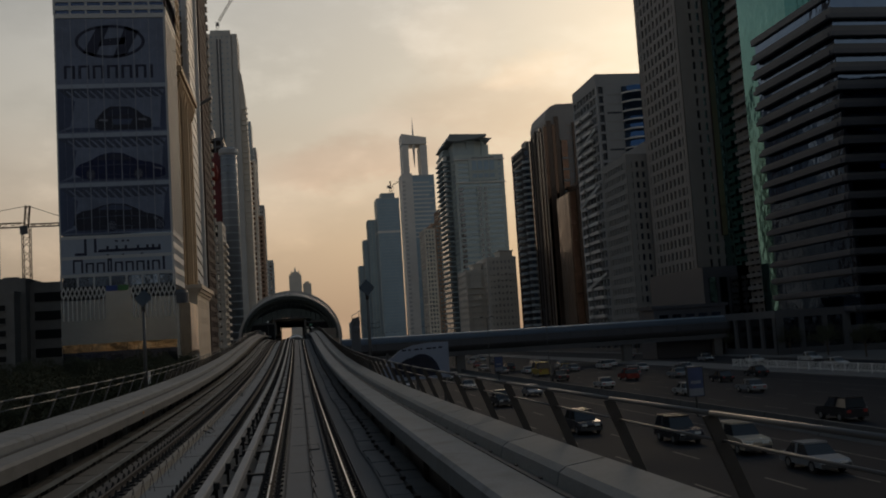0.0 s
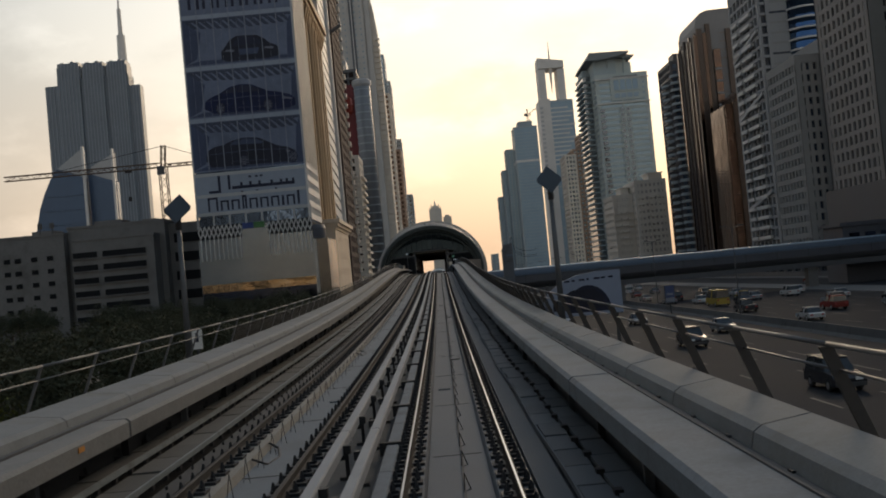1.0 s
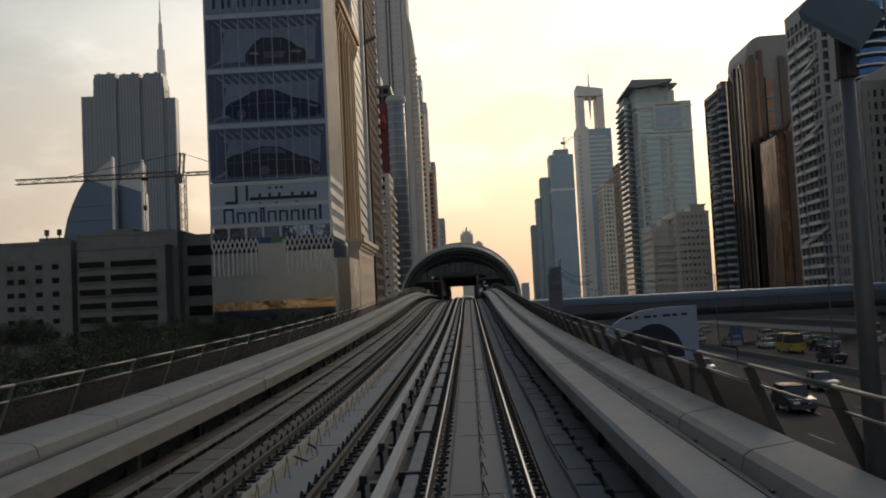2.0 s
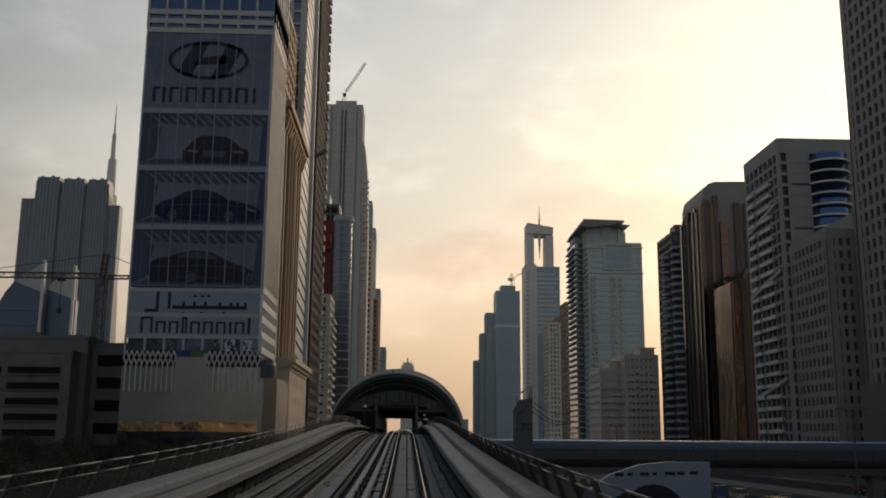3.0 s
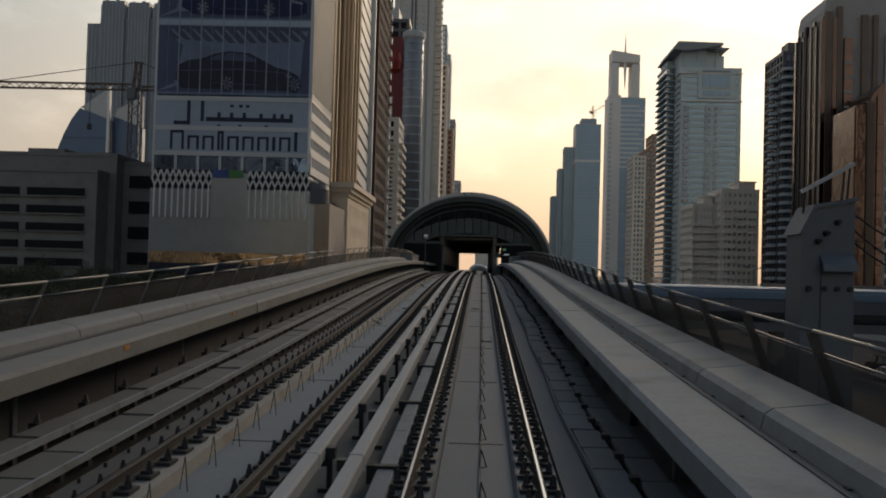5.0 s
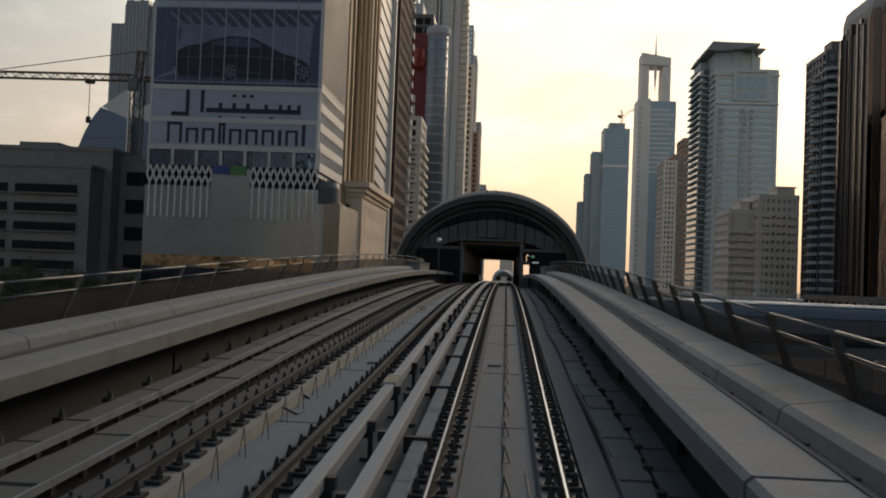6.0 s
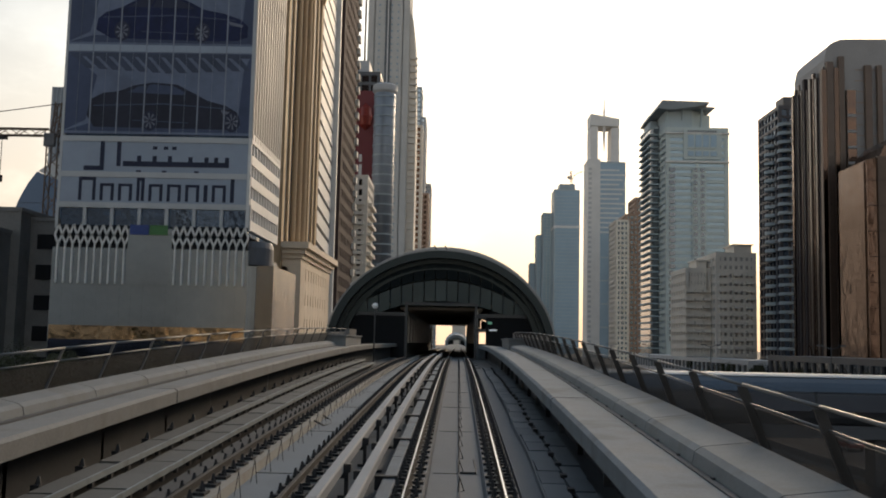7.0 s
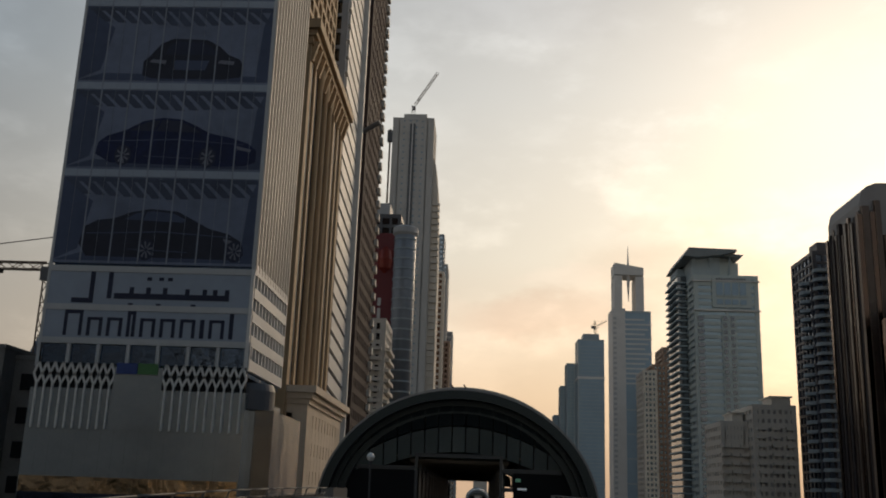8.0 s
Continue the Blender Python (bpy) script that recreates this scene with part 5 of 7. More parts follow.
for k in range(8):
    y = WY0 + (WY1 - WY0) * k / 7
    s = (WY1 - WY0) / 7
    for q in (1, -1):
        rib = Shape()
        pts = [(y, 100.0), (y, 106), (y + q * 0.25 * s, 110), (y + q * 0.6 * s, 115), (y + q * s, 121.5)]
        for (ya, za), (yb, zb) in zip(pts, pts[1:]):
            if WY0 - 0.5 <= yb <= WY1 + 0.5:
                rib.beam((WX1 + 0.1, ya, za), (WX1 + 0.1, yb, zb), 0.5, 0.5)
        part("crown_rib", rib, STONE_WHITE, wrap)
part("roof", Shape().box(WX0 - 0.3, WX1 + 0.3, WY0 - 0.3, WY1 + 0.3, 121.5, 123), STONE_GREY, wrap)
# mullions showing through the print as pale lines
for k in range(1, 14):
    x = PW0 + (PW1 - PW0) * k / 14
    w = 0.02 if k % 2 else 0.11
    part("mullion", Shape().box(x - w, x + w, WY0 - 0.13, WY0 - 0.1, 36.4, 96.8), STONE_BLUE_DIM, wrap)
part("wrap_edge", Shape().box(PW0 - 0.15, PW0 + 0.25, WY0 - 0.14, WY0 + 0.4, 21.5, 97), STONE_GREY, wrap)
part("wrap_edge", Shape().box(PW1 - 0.2, PW1 + 0.32, WY0 - 0.14, WY0 + 0.4, 21.5, 97), STONE_GREY, wrap)
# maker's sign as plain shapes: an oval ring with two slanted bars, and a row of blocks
ring_out = [(-47.6 + 9.4 * math.cos(a), 90.2 + 4.8 * math.sin(a)) for a in [2 * math.pi * i / 40 for i in range(40)]]
ring_in = [(-47.6 + 8.5 * math.cos(a), 90.2 + 3.95 * math.sin(a)) for a in [2 * math.pi * i / 40 for i in range(40)]]
sh = Shape()
yv = WY0 - 0.12
v = [(x, yv, z) for x, z in ring_out] + [(x, yv, z) for x, z in ring_in] + [(x, WY0, z) for x, z in ring_out] + [(x, WY0, z) for x, z in ring_in]
sh.add(v, [(i, (i + 1) % 40, 40 + (i + 1) % 40, 40 + i) for i in range(40)] + [(i, (i + 1) % 40, 80 + (i + 1) % 40, 80 + i) for i in range(40)] + [(40 + i, 40 + (i + 1) % 40, 120 + (i + 1) % 40, 120 + i) for i in range(40)])
part("sign_oval", sh, INK, wrap)
for o in ([(-54.9, 87.0), (-51.6, 85.9), (-47.6, 94.7), (-51.0, 94.4)], [(-46.9, 85.6), (-43.3, 86.2), (-39.7, 93.2), (-43.4, 94.6)], [(-51.0, 88.9), (-43.6, 89.4), (-43.4, 91.4), (-49.8, 90.9)]):
    part("sign_stroke", facing(o, WY0 - 0.05, 0.07), INK, wrap)


def block_row(widths, x0, x1, z0, z1, hollow=(), weight=0.13):
    """A row of plain blocks in place of a printed name; some are split to keep the row's weight."""
    total = sum(widths) + 0.28 * (len(widths) - 1)
    x, k = x0, (x1 - x0) / total
    for i, w in enumerate(widths):
        a, b = x, x + w * k
        h = (z1 - z0) * (1.0 if i not in hollow else 0.72)
        st = weight * (z1 - z0)
        if b - a > 2.2 * st:
            o = Shape().box(a, a + st, WY0 - 0.12, WY0 - 0.03, z0, z0 + h).box(b - st, b, WY0 - 0.12, WY0 - 0.03, z0, z0 + h).box(a + st, b - st, WY0 - 0.12, WY0 - 0.03, z0 + h * 0.84, z0 + h)
        else:
            o = Shape().box(a, b, WY0 - 0.12, WY0 - 0.03, z0, z0 + h)
        part("sign_block", o, INK, wrap)
        x = b + 0.28 * k


block_row([1, 1, 1, 1, 1, 1, 0.3], -60.1, -36.3, 79.7, 83.5, weight=0.2)
block_row([1.1, 0.9, 0.9, 0.5, 0.9, 0.9, 0.9, 0.25, 0.9, 0.25], -59.2, -35.0, 25.9, 29.6, (1, 2, 4, 5, 6, 7, 8))
part("sign_bar", Shape().box(-52.5, -36.0, WY0 - 0.12, WY0 - 0.03, 31.3, 32.1), INK, wrap)
for x, a, b in ((-55.8, 30.6, 35.2), (-53.2, 31.3, 35.2), (-50.0, 31.3, 33.0), (-47.6, 31.3, 33.0), (-45.2, 31.3, 33.0), (-42.0, 31.3, 32.9), (-39.5, 31.3, 32.9), (-38.0, 31.3, 32.9), (-36.3, 31.3, 32.9)):
    part("sign_stem", Shape().box(x - 0.32, x + 0.32, WY0 - 0.125, WY0 - 0.035, a, b), INK, wrap)
for x, z in ((-50.0, 30.2), (-46.0, 30.2), (-41.0, 30.2), (-47.6, 34.0), (-44.6, 34.0), (-45.9, 34.0)):
    part("sign_dot", Shape().box(x - 0.35, x + 0.35, WY0 - 0.12, WY0 - 0.03, z, z + 0.5), INK, wrap)
part("sign_bar", Shape().box(-58.6, -55.5, WY0 - 0.12, WY0 - 0.03, 30.6, 31.3), INK, wrap)
part("small_sign", Shape().box(-50.6, -47.7, WY0 - 0.8, WY0 - 0.6, 20.6, 22.1), material("sign_blue", (0.02, 0.05, 0.2), 0.5), wrap)
part("small_sign", Shape().box(-47.6, -44.8, WY0 - 0.8, WY0 - 0.6, 20.6, 22.1), material("sign_green", (0.05, 0.16, 0.05), 0.5), wrap)

# ---- left of the line, behind the wrapped tower ----
t = tower("tan stone tower with a heavy cornice and tall pilasters", -60, -34.0, 306, 350, 88, STONE_TAN, PLUM_GLASS, 3.7, 0.0, (7, 7), 1.3, 0.3, piers_out=0.1)
for k in range(24):
    part("window_sill", Shape().box(-59.6, -34.4, 305.95, 306.4, GROUND + 6 + 3.7 * k, GROUND + 7.3 + 3.7 * k), STONE_TAN, t)
for k, (o, za, zb) in enumerate(((0.6, 88, 89.4), (1.3, 89.4, 90.6), (2.1, 90.6, 92.4))):
    part("cornice", Shape().box(-60 - o, -34 + o, 306 - o, 350 + o, za, zb), STONE_TAN, t)
for k in range(12):
    y = 307 + 42 * k / 11
    part("cornice_bracket", Shape().prism([(-33.9, 85.0), (-33.5, 85.0), (-32.4, 89.0), (-33.9, 89.0)], y - 0.4, y + 0.4), STONE_TAN, t)
for k in range(3):
    part("column", Shape().turned([(0.7, 24), (0.6, 26), (0.55, 84), (0.9, 86), (0.9, 88)], (-33.9, 318 + 6.3 * k), 14), STONE_TAN, t, smooth=True)
t = tower("upper tan stone tower with arched bays", -58, -36.5, 309, 347, 128, STONE_TAN, GLASS_BROWN_DARK, 3.7, 1.1, (6, 8), 1.1, 0.7, base=92)
t = tower("tan stone annex with small windows and a moulded cornice", -48, -30.3, 308, 349, 20.5, STONE_CREAM, PLUM_GLASS, 4.6, 2.6, (6, 11), 2.6, 0.5)
for o, za, zb in ((0.4, 20.5, 21.4), (1.0, 21.4, 22.4), (1.7, 22.4, 23.6)):
    part("cornice", Shape().box(-48 - o, -30.3 + o, 308 - o, 349 + o, za, zb), STONE_CREAM, t)
t = tower("grey tower with pale slanted fins along its side", -60, -34.9, 353, 378, 172, STONE_GREY, GLASS_DARK, 4.2, 0.8, (6, 0), 1.0, 0.6)
fin = Shape().prism([(353.5, 0), (377.5, -2.2), (377.5, 0.9), (353.5, 3.1)], -34.95, -34.3, "x").mesh("slanted_fin", STONE_WHITE)
for k in range(40):
    part("slanted_fin", fin, None, t, at=(0, 0, GROUND + 5 + 4.2 * k))
part("edge_pier", Shape().box(-35.0, -33.1, 376.6, 378.2, GROUND, 170), STONE_WHITE, t)
t = tower("very dark tower with pale edge boxes standing for sky through notches", -62, -32.6, 381, 416, 188, STONE_PLUM, PLUM_GLASS, 4.0, 1.6, (7, 9), 1.6, 0.5)
# pale boxes stand for bright sky showing through notches at the corner
notch = Shape().box(-32.65, -31.7, 412.5, 415.5, 0, 1.9).mesh("edge_balcony", STONE_BEIGE)
for k in range(46):
    part("edge_balcony", notch, None, t, at=(0, 0, GROUND + 6 + 4.0 * k))
part("crown", Shape().box(-64, -31.5, 379, 418, 186, 189), STONE_PLUM, t)
part("roof_arm", Shape().bar((-33.2, 379, 99), (-28.5, 377, 101), 0.7, 8), STONE_DARK, t)
t = tower("beige apartment block with rounded balconies", -52, -32, 452, 476, 62, STONE_BEIGE, GLASS_DARK, 3.4, 1.3, (6, 6), 1.2, 0.5)
slabs(t, -46, -33, 450.6, 452.1, GROUND + 6, 58, 3.4, 1.1, STONE_BEIGE)
slabs(t, -32.05, -30.6, 455, 473, GROUND + 6, 58, 3.4, 1.1, STONE_BEIGE)
t = tower("slab tower carrying a tall dark red banner", -56, -33, 500, 525, 112, STONE_DARK, GLASS_DARK, 3.8, 1.2, (6, 6), 0.8)
part("banner", Shape().box(-43.5, -33.4, 499.2, 499.6, 52, 104), RED_BANNER, t, "deep red hanging banner")
roof_box(t, -48, -38, 505, 518, 112, 118, STONE_GREY)
for z, h in ((56, 3.2), (60.2, 4.4), (65.8, 2.6), (69.4, 5.0), (75.4, 3.0)):
    part("text_bar", Shape().box(-40.5, -39.3, 499.05, 499.25, z, z + h), STONE_WHITE, t)
part("banner_badge", Shape().turned([(0.2, 88), (2.4, 90), (3.0, 93.5), (2.4, 97), (0.2, 99)], (-38.4, 499.4), 14), PAINTS[3], t)
cyl = thing("round_tower", "round blue glass tower with thin steel rings", "high-rise")
part("glazing", Shape().turned([(4.1, GROUND), (4.1, 102), (3.2, 104)], (-30.0, 489), 28), ROUND_GLASS, cyl, smooth=True)
ringm = Shape().turned([(4.1, 0), (4.3, 0), (4.3, 0.6), (4.1, 0.6)], (-30.0, 489), 28).mesh("ring_band", STONE_BLUE)
for k in range(27):
    part("ring_band", ringm, None, cyl, at=(0, 0, GROUND + 5 + 3.8 * k))
part("crown_ring", Shape().turned([(4.1, 100), (4.8, 101), (4.8, 103), (4.1, 103.5)], (-30.0, 489), 28), STONE_GREY, cyl)
t = tower("tall unfinished concrete tower with a crane on its roof", -57, -32.3, 680, 710, 226, CONCRETE_PALE, SLIM_GLASS, 3.9, 2.9, (6, 6), 2.6, 0.5)
roof_box(t, -51, -37, 684, 706, 226, 230, CONCRETE_PALE)
# dark box proud of the front, coloured as the shade of a recess
part("painted_recess", Shape().box(-46.6, -43.4, 679.4, 680.4, GROUND, 222), STONE_DARK, t)
part("recess_rib", Shape().box(-45.3, -44.7, 679.0, 679.6, GROUND, 222), STONE_WHITE, t)
part("curved_wing", Shape().prism([(-32.3, GROUND), (-27.0, GROUND), (-27.4, 130), (-28.6, 180), (-30.4, 197), (-32.3, 203)], 684, 706), STONE_BEIGE, t, "beige balconied wing")
slabs(t, -31, -27.2, 682.6, 684.1, 20, 176, 3.9, 1.2, STONE_BEIGE)
part("hoist_mast", Shape().box(-59.4, -58.4, 684, 685, GROUND, 220), CRANE_PAINT, t, "builder's hoist mast")
part("hoist_cage", Shape().box(-60.4, -57.6, 683, 686, 212, 219), STONE_DARK, t)
jib_crane(-46, 690, 230, 8, 26, 0, 185, 1.2, "small luffing crane on the roof of a tall tower", 1.0)
for lab, x0, x1, y0, y1, z, wm, gm in (
        ("slim pale tower far along the motorway", -38, -26.5, 760, 785, 150, STONE_BEIGE, GLASS_BROWN),
        ("tall slender glass tower far along the motorway", -44, -33.5, 900, 930, 214, STONE_BLUE, GLASS_BLUE),
        ("grey tower far along the motorway", -40, -30.0, 905, 940, 190, STONE_GREY, GLASS_BLUE),
        ("bronze glass tower far along the motorway", -36, -24.5, 850, 880, 118, STONE_BROWN, GLASS_BROWN),
        ("slim tower with ribbed balconies far along the motorway", -34, -26.0, 950, 980, 142, STONE_GREY, GLASS_DARK),
        ("low pale tower far along the motorway", -34, -21.0, 1000, 1040, 92, STONE_BLUE, GLASS_BLUE)):
    tower(lab, x0, x1, y0, y1, z, wm, gm, 3.9, 1.3, (3, 4), 0.9)

# ---- far left: the broad stepped tower, the sail-shaped building, the needle, low blocks ----
t = tower("broad blue-grey office tower with three stepped heads and close vertical ribs", -388, -312, 1040, 1058, 252, STEP_CLAD, STEP_CLAD, 4.2, 0.0, (19, 8), 1.5, 0.7)
for x0, x1, z in ((-402, -387, 246), (-313, -301, 240)):
    part("shoulder", Shape().box(x0, x1, 1042, 1054, GROUND, z), STEP_CLAD, t)
    for k in range(4):
        xx = x0 + (x1 - x0) * (k + 0.5) / 4
        part("shoulder_fin", Shape().box(xx - 0.5, xx + 0.5, 1041.3, 1042, GROUND, z), STEP_FIN, t)
for x0, x1, z in ((-387.5, -362, 268.5), (-360.5, -336.5, 267), (-335, -312.5, 266.5)):
    part("head", Shape().box(x0 + 1.5, x1 - 1.5, 1038.5, 1056, 60, z), STEP_CLAD, t)
    part("head_step", Shape().box(x0, x1, 1039.2, 1055, 252, z - 4), STEP_CLAD, t)
    for k in range(7):
        xx = x0 + 2 + (x1 - x0 - 4) * k / 6
        part("head_rib", Shape().box(xx - 0.45, xx + 0.45, 1037.7, 1038.6, 30, z - 1.5), STEP_FIN, t)
    for k, h in enumerate((1.8, 0.8, 2.4, 1.2)):
        xx = x0 + 3 + (x1 - x0 - 8) * k / 3.2
        part("roof_unit", Shape().box(xx, xx + 3.6, 1042, 1052, z, z + h), STEP_CLAD, t)
sail = thing("sail_building", "blue glass sail-shaped tower between two white masts", "high-rise")
curve = [(-327, GROUND), (-326.5, 30), (-325, 55), (-322.4, 74), (-319, 89), (-314.5, 101), (-309, 112), (-303, 120.5)]
part("left_sail", Shape().prism(curve + [(-281, 112), (-281, GROUND)], 800, 840), SAIL_BLUE, sail)
part("right_sail", Shape().prism([(-280, GROUND), (-257, GROUND), (-257, 107), (-280, 115.5)], 806, 812), SAIL_BLUE, sail)
part("pale_peak", Shape().prism([(-302.6, 120.9), (-281.4, 112.4), (-281.4, 136)], 800.5, 806), STONE_GREY, sail)
part("pale_peak", Shape().prism([(-279, 115.5), (-257.4, 107.4), (-257.4, 131), (-277, 121)], 806.5, 809), STONE_GREY, sail)
for x in (-280.3, -256.5):
    part("mast", Shape().box(x - 0.9, x + 0.9, 797, 799.5, GROUND, 137 if x < -270 else 133), STONE_WHITE, sail)
for k in range(9):
    part("sail_band", Shape().box(-323 + 2.2 * max(0, k - 4), -281, 799.4, 799.95, 6 + 11.5 * k, 6.3 + 11.5 * k), SAIL_BLUE, sail)
needle = thing("needle_tower", "extremely tall stepped needle tower, pale in the distance", "high-rise")
steps = [(38, GROUND), (34, 150), (30, 150), (27, 260), (23, 260), (20, 350), (16, 350), (13, 440), (9, 440), (7.5, 510), (4.5, 510), (3.5, 560), (2.0, 560), (0.3, 620)]
part("shaft", Shape().turned(steps, (-552, 1800), 12), STONE_WHITE, needle)
jib_crane(-82.4, 316, GROUND, 50.5, 49, 16, 0, 1.25, "dark lattice tower crane with a long level jib")

BLOCK_GREY = material("stained_block_concrete", (0.17, 0.166, 0.16), 0.85, vary=0.3, scale=0.12, grain=2.5, bump=0.12, dirt=(0.09, 0.087, 0.08), dirt_amount=0.7)
low = thing("low_office_block", "weathered grey concrete office block with long dark window slots", "building")
for x0, x1, y0, y1, z in ((-130, -103.6, 287, 330, 24.6), (-103.6, -76.2, 290, 330, 26.2), (-100.6, -77.8, 284, 292, 22.2), (-76.2, -66, 294, 330, 25.0)):
    part("wall", Shape().box(x0, x1, y0, y1, GROUND, z), BLOCK_GREY, low)
    part("parapet", Shape().box(x0 - 0.2, x1 + 0.2, y0 - 0.2, y1, z, z + 0.7), BLOCK_GREY, low)
for k in range(6):
    z = GROUND + 5.2 + 3.55 * k
    for x0, x1 in ((-100.2, -93.6), (-92.0, -80.2)):
        if z < 18:
            # slots are near-black boxes proud of the wall, their depth only coloured in
            part("window_slot", Shape().box(x0, x1, 283.6, 284.3, z, z + 1.55), VOID, low)
            part("slot_sill", Shape().box(x0 - 0.2, x1 + 0.2, 283.4, 284.2, z - 0.3, z - 0.05), BLOCK_GREY, low)
    for x in (-127.6, -124.6, -120.6, -117.6, -113.0, -108.6):
        part("window", Shape().box(x, x + 1.7, 286.8, 287.4, z + 0.4, z + 1.7), VOID, low)
for k in range(5):
    part("window", Shape().box(-74.8, -67.5, 293.7, 294.4, GROUND + 4 + 5.4 * k, GROUND + 6.6 + 5.4 * k), VOID, low)
for x0, x1, z in ((-116, -110, 27.0), (-98, -90, 28.4), (-84, -80, 27.8)):
    part("roof_unit", Shape().box(x0, x1, 296, 304, z - 3, z), BLOCK_GREY, low)
for x in (-112, -108.6):
    part("roof_mast", Shape().bar((x, 292, 24), (x, 292, 28.6), 0.18, 6), DARK_STEEL, low)
    part("aerial_panel", Shape().box(x - 0.5, x + 0.5, 291.6, 292.4, 27.2, 28.8), DARK_STEEL, low)
frame_block = thing("building_shell", "dark unfinished concrete building frame", "building")
for k in range(8):
    part("floor_slab", Shape().box(-82, -60, 332, 350, GROUND + 4 * k, GROUND + 4 * k + 0.6), CONCRETE_OLD, frame_block)
for k in range(6):
    for j in range(2):
        part("column", Shape().box(-82 + 4.2 * k, -81.2 + 4.2 * k, 332.2 + 16 * j, 333 + 16 * j, GROUND, 26), CONCRETE_OLD, frame_block)
part("core", Shape().box(-79, -64, 338, 349, GROUND, 27), STONE_DARK, frame_block)
tower("tall dark office block behind the low roofs", -170, -130, 340, 380, 22, STONE_DARK, GLASS_DARK, 3.6, 1.4, (8, 8), 1.0)
# pale stone chosen so the colour stands for haze over this tower
palace = thing("far_stepped_tower", "stepped tower closing the view down the line, coloured pale for haze", "high-rise")
for w, z0, z1 in ((9.5, GROUND, 108.5), (7.5, 108.5, 112), (4.5, 112, 116)):
    part("tier", Shape().box(1 - w, 1 + w, 1500 - w, 1510 + w, z0, z1), STONE_BEIGE, palace)
for dx, z in ((-8.4, 112), (8.4, 112), (-5.6, 117), (5.6, 117)):
    part("pinnacle", Shape().turned([(1.0, 100), (1.0, z - 2), (0.1, z + 2)], (1 + dx, 1492), 6), STONE_BEIGE, palace)
part("spire", Shape().turned([(2.4, 116), (1.6, 119), (0.2, 125)], (1, 1505), 8), STONE_BEIGE, palace)
part("side_wing", Shape().box(12.5, 25, 1500, 1530, GROUND, 98), STONE_BEIGE, palace)
part("side_wing_step", Shape().box(15, 22, 1502, 1526, 98, 101), STONE_BEIGE, palace)

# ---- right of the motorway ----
# DISTANT_BLUE, HOTEL_DARK and HOTEL_PALE carry distance haze in their lightness
DISTANT_BLUE = material("haze_blue_curtain_wall", (0.23, 0.325, 0.41), 0.35, 0.3, vary=0.12, scale=0.04, grain=0.6, bump=0.02)
HOTEL_DARK = material("blue_grey_balcony_paint", (0.35, 0.42, 0.45), 0.7, vary=0.1, scale=0.08, grain=1.2, bump=0.04)
HOTEL_SOFFIT = material("dark_canopy_soffit", (0.19, 0.215, 0.225), 0.6, vary=0.15, scale=0.1, grain=1.5, bump=0.03)
HEAD_GREY = material("grey_stone_head", (0.27, 0.26, 0.255), 0.6, vary=0.15, scale=0.1, grain=1.5, bump=0.05)
HOTEL_PALE = material("pale_green_grey_render", (0.45, 0.51, 0.50), 0.7, vary=0.08, scale=0.08, grain=1.2, bump=0.04)
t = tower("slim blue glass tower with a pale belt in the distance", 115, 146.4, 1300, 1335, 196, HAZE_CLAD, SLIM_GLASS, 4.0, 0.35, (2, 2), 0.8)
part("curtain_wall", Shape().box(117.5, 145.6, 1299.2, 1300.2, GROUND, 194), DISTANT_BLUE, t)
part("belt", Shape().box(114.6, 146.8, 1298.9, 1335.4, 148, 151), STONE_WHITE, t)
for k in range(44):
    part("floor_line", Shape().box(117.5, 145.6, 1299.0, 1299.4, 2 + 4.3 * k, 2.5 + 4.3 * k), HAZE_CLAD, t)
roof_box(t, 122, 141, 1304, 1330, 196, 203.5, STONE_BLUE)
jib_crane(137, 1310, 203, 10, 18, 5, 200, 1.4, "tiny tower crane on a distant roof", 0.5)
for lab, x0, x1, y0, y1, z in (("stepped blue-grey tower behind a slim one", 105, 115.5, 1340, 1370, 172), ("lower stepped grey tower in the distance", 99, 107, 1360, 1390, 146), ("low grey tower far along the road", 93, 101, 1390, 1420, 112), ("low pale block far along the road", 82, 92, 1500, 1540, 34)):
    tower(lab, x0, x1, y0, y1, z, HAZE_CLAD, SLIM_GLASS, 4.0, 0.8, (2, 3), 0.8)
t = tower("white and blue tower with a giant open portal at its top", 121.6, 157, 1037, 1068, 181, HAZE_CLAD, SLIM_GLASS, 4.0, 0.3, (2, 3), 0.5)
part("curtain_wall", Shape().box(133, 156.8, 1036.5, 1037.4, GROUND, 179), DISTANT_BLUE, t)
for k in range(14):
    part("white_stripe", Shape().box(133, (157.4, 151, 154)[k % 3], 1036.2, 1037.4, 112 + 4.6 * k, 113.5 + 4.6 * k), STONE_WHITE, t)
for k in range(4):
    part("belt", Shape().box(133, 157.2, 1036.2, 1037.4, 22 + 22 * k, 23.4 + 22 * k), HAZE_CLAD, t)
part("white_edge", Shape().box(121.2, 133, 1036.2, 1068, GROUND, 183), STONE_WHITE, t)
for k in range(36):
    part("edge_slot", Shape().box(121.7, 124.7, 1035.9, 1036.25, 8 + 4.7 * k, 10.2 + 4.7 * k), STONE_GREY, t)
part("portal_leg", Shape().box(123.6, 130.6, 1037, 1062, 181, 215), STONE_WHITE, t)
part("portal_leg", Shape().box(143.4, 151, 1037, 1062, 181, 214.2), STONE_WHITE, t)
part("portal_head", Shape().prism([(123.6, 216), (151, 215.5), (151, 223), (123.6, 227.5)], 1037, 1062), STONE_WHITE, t)
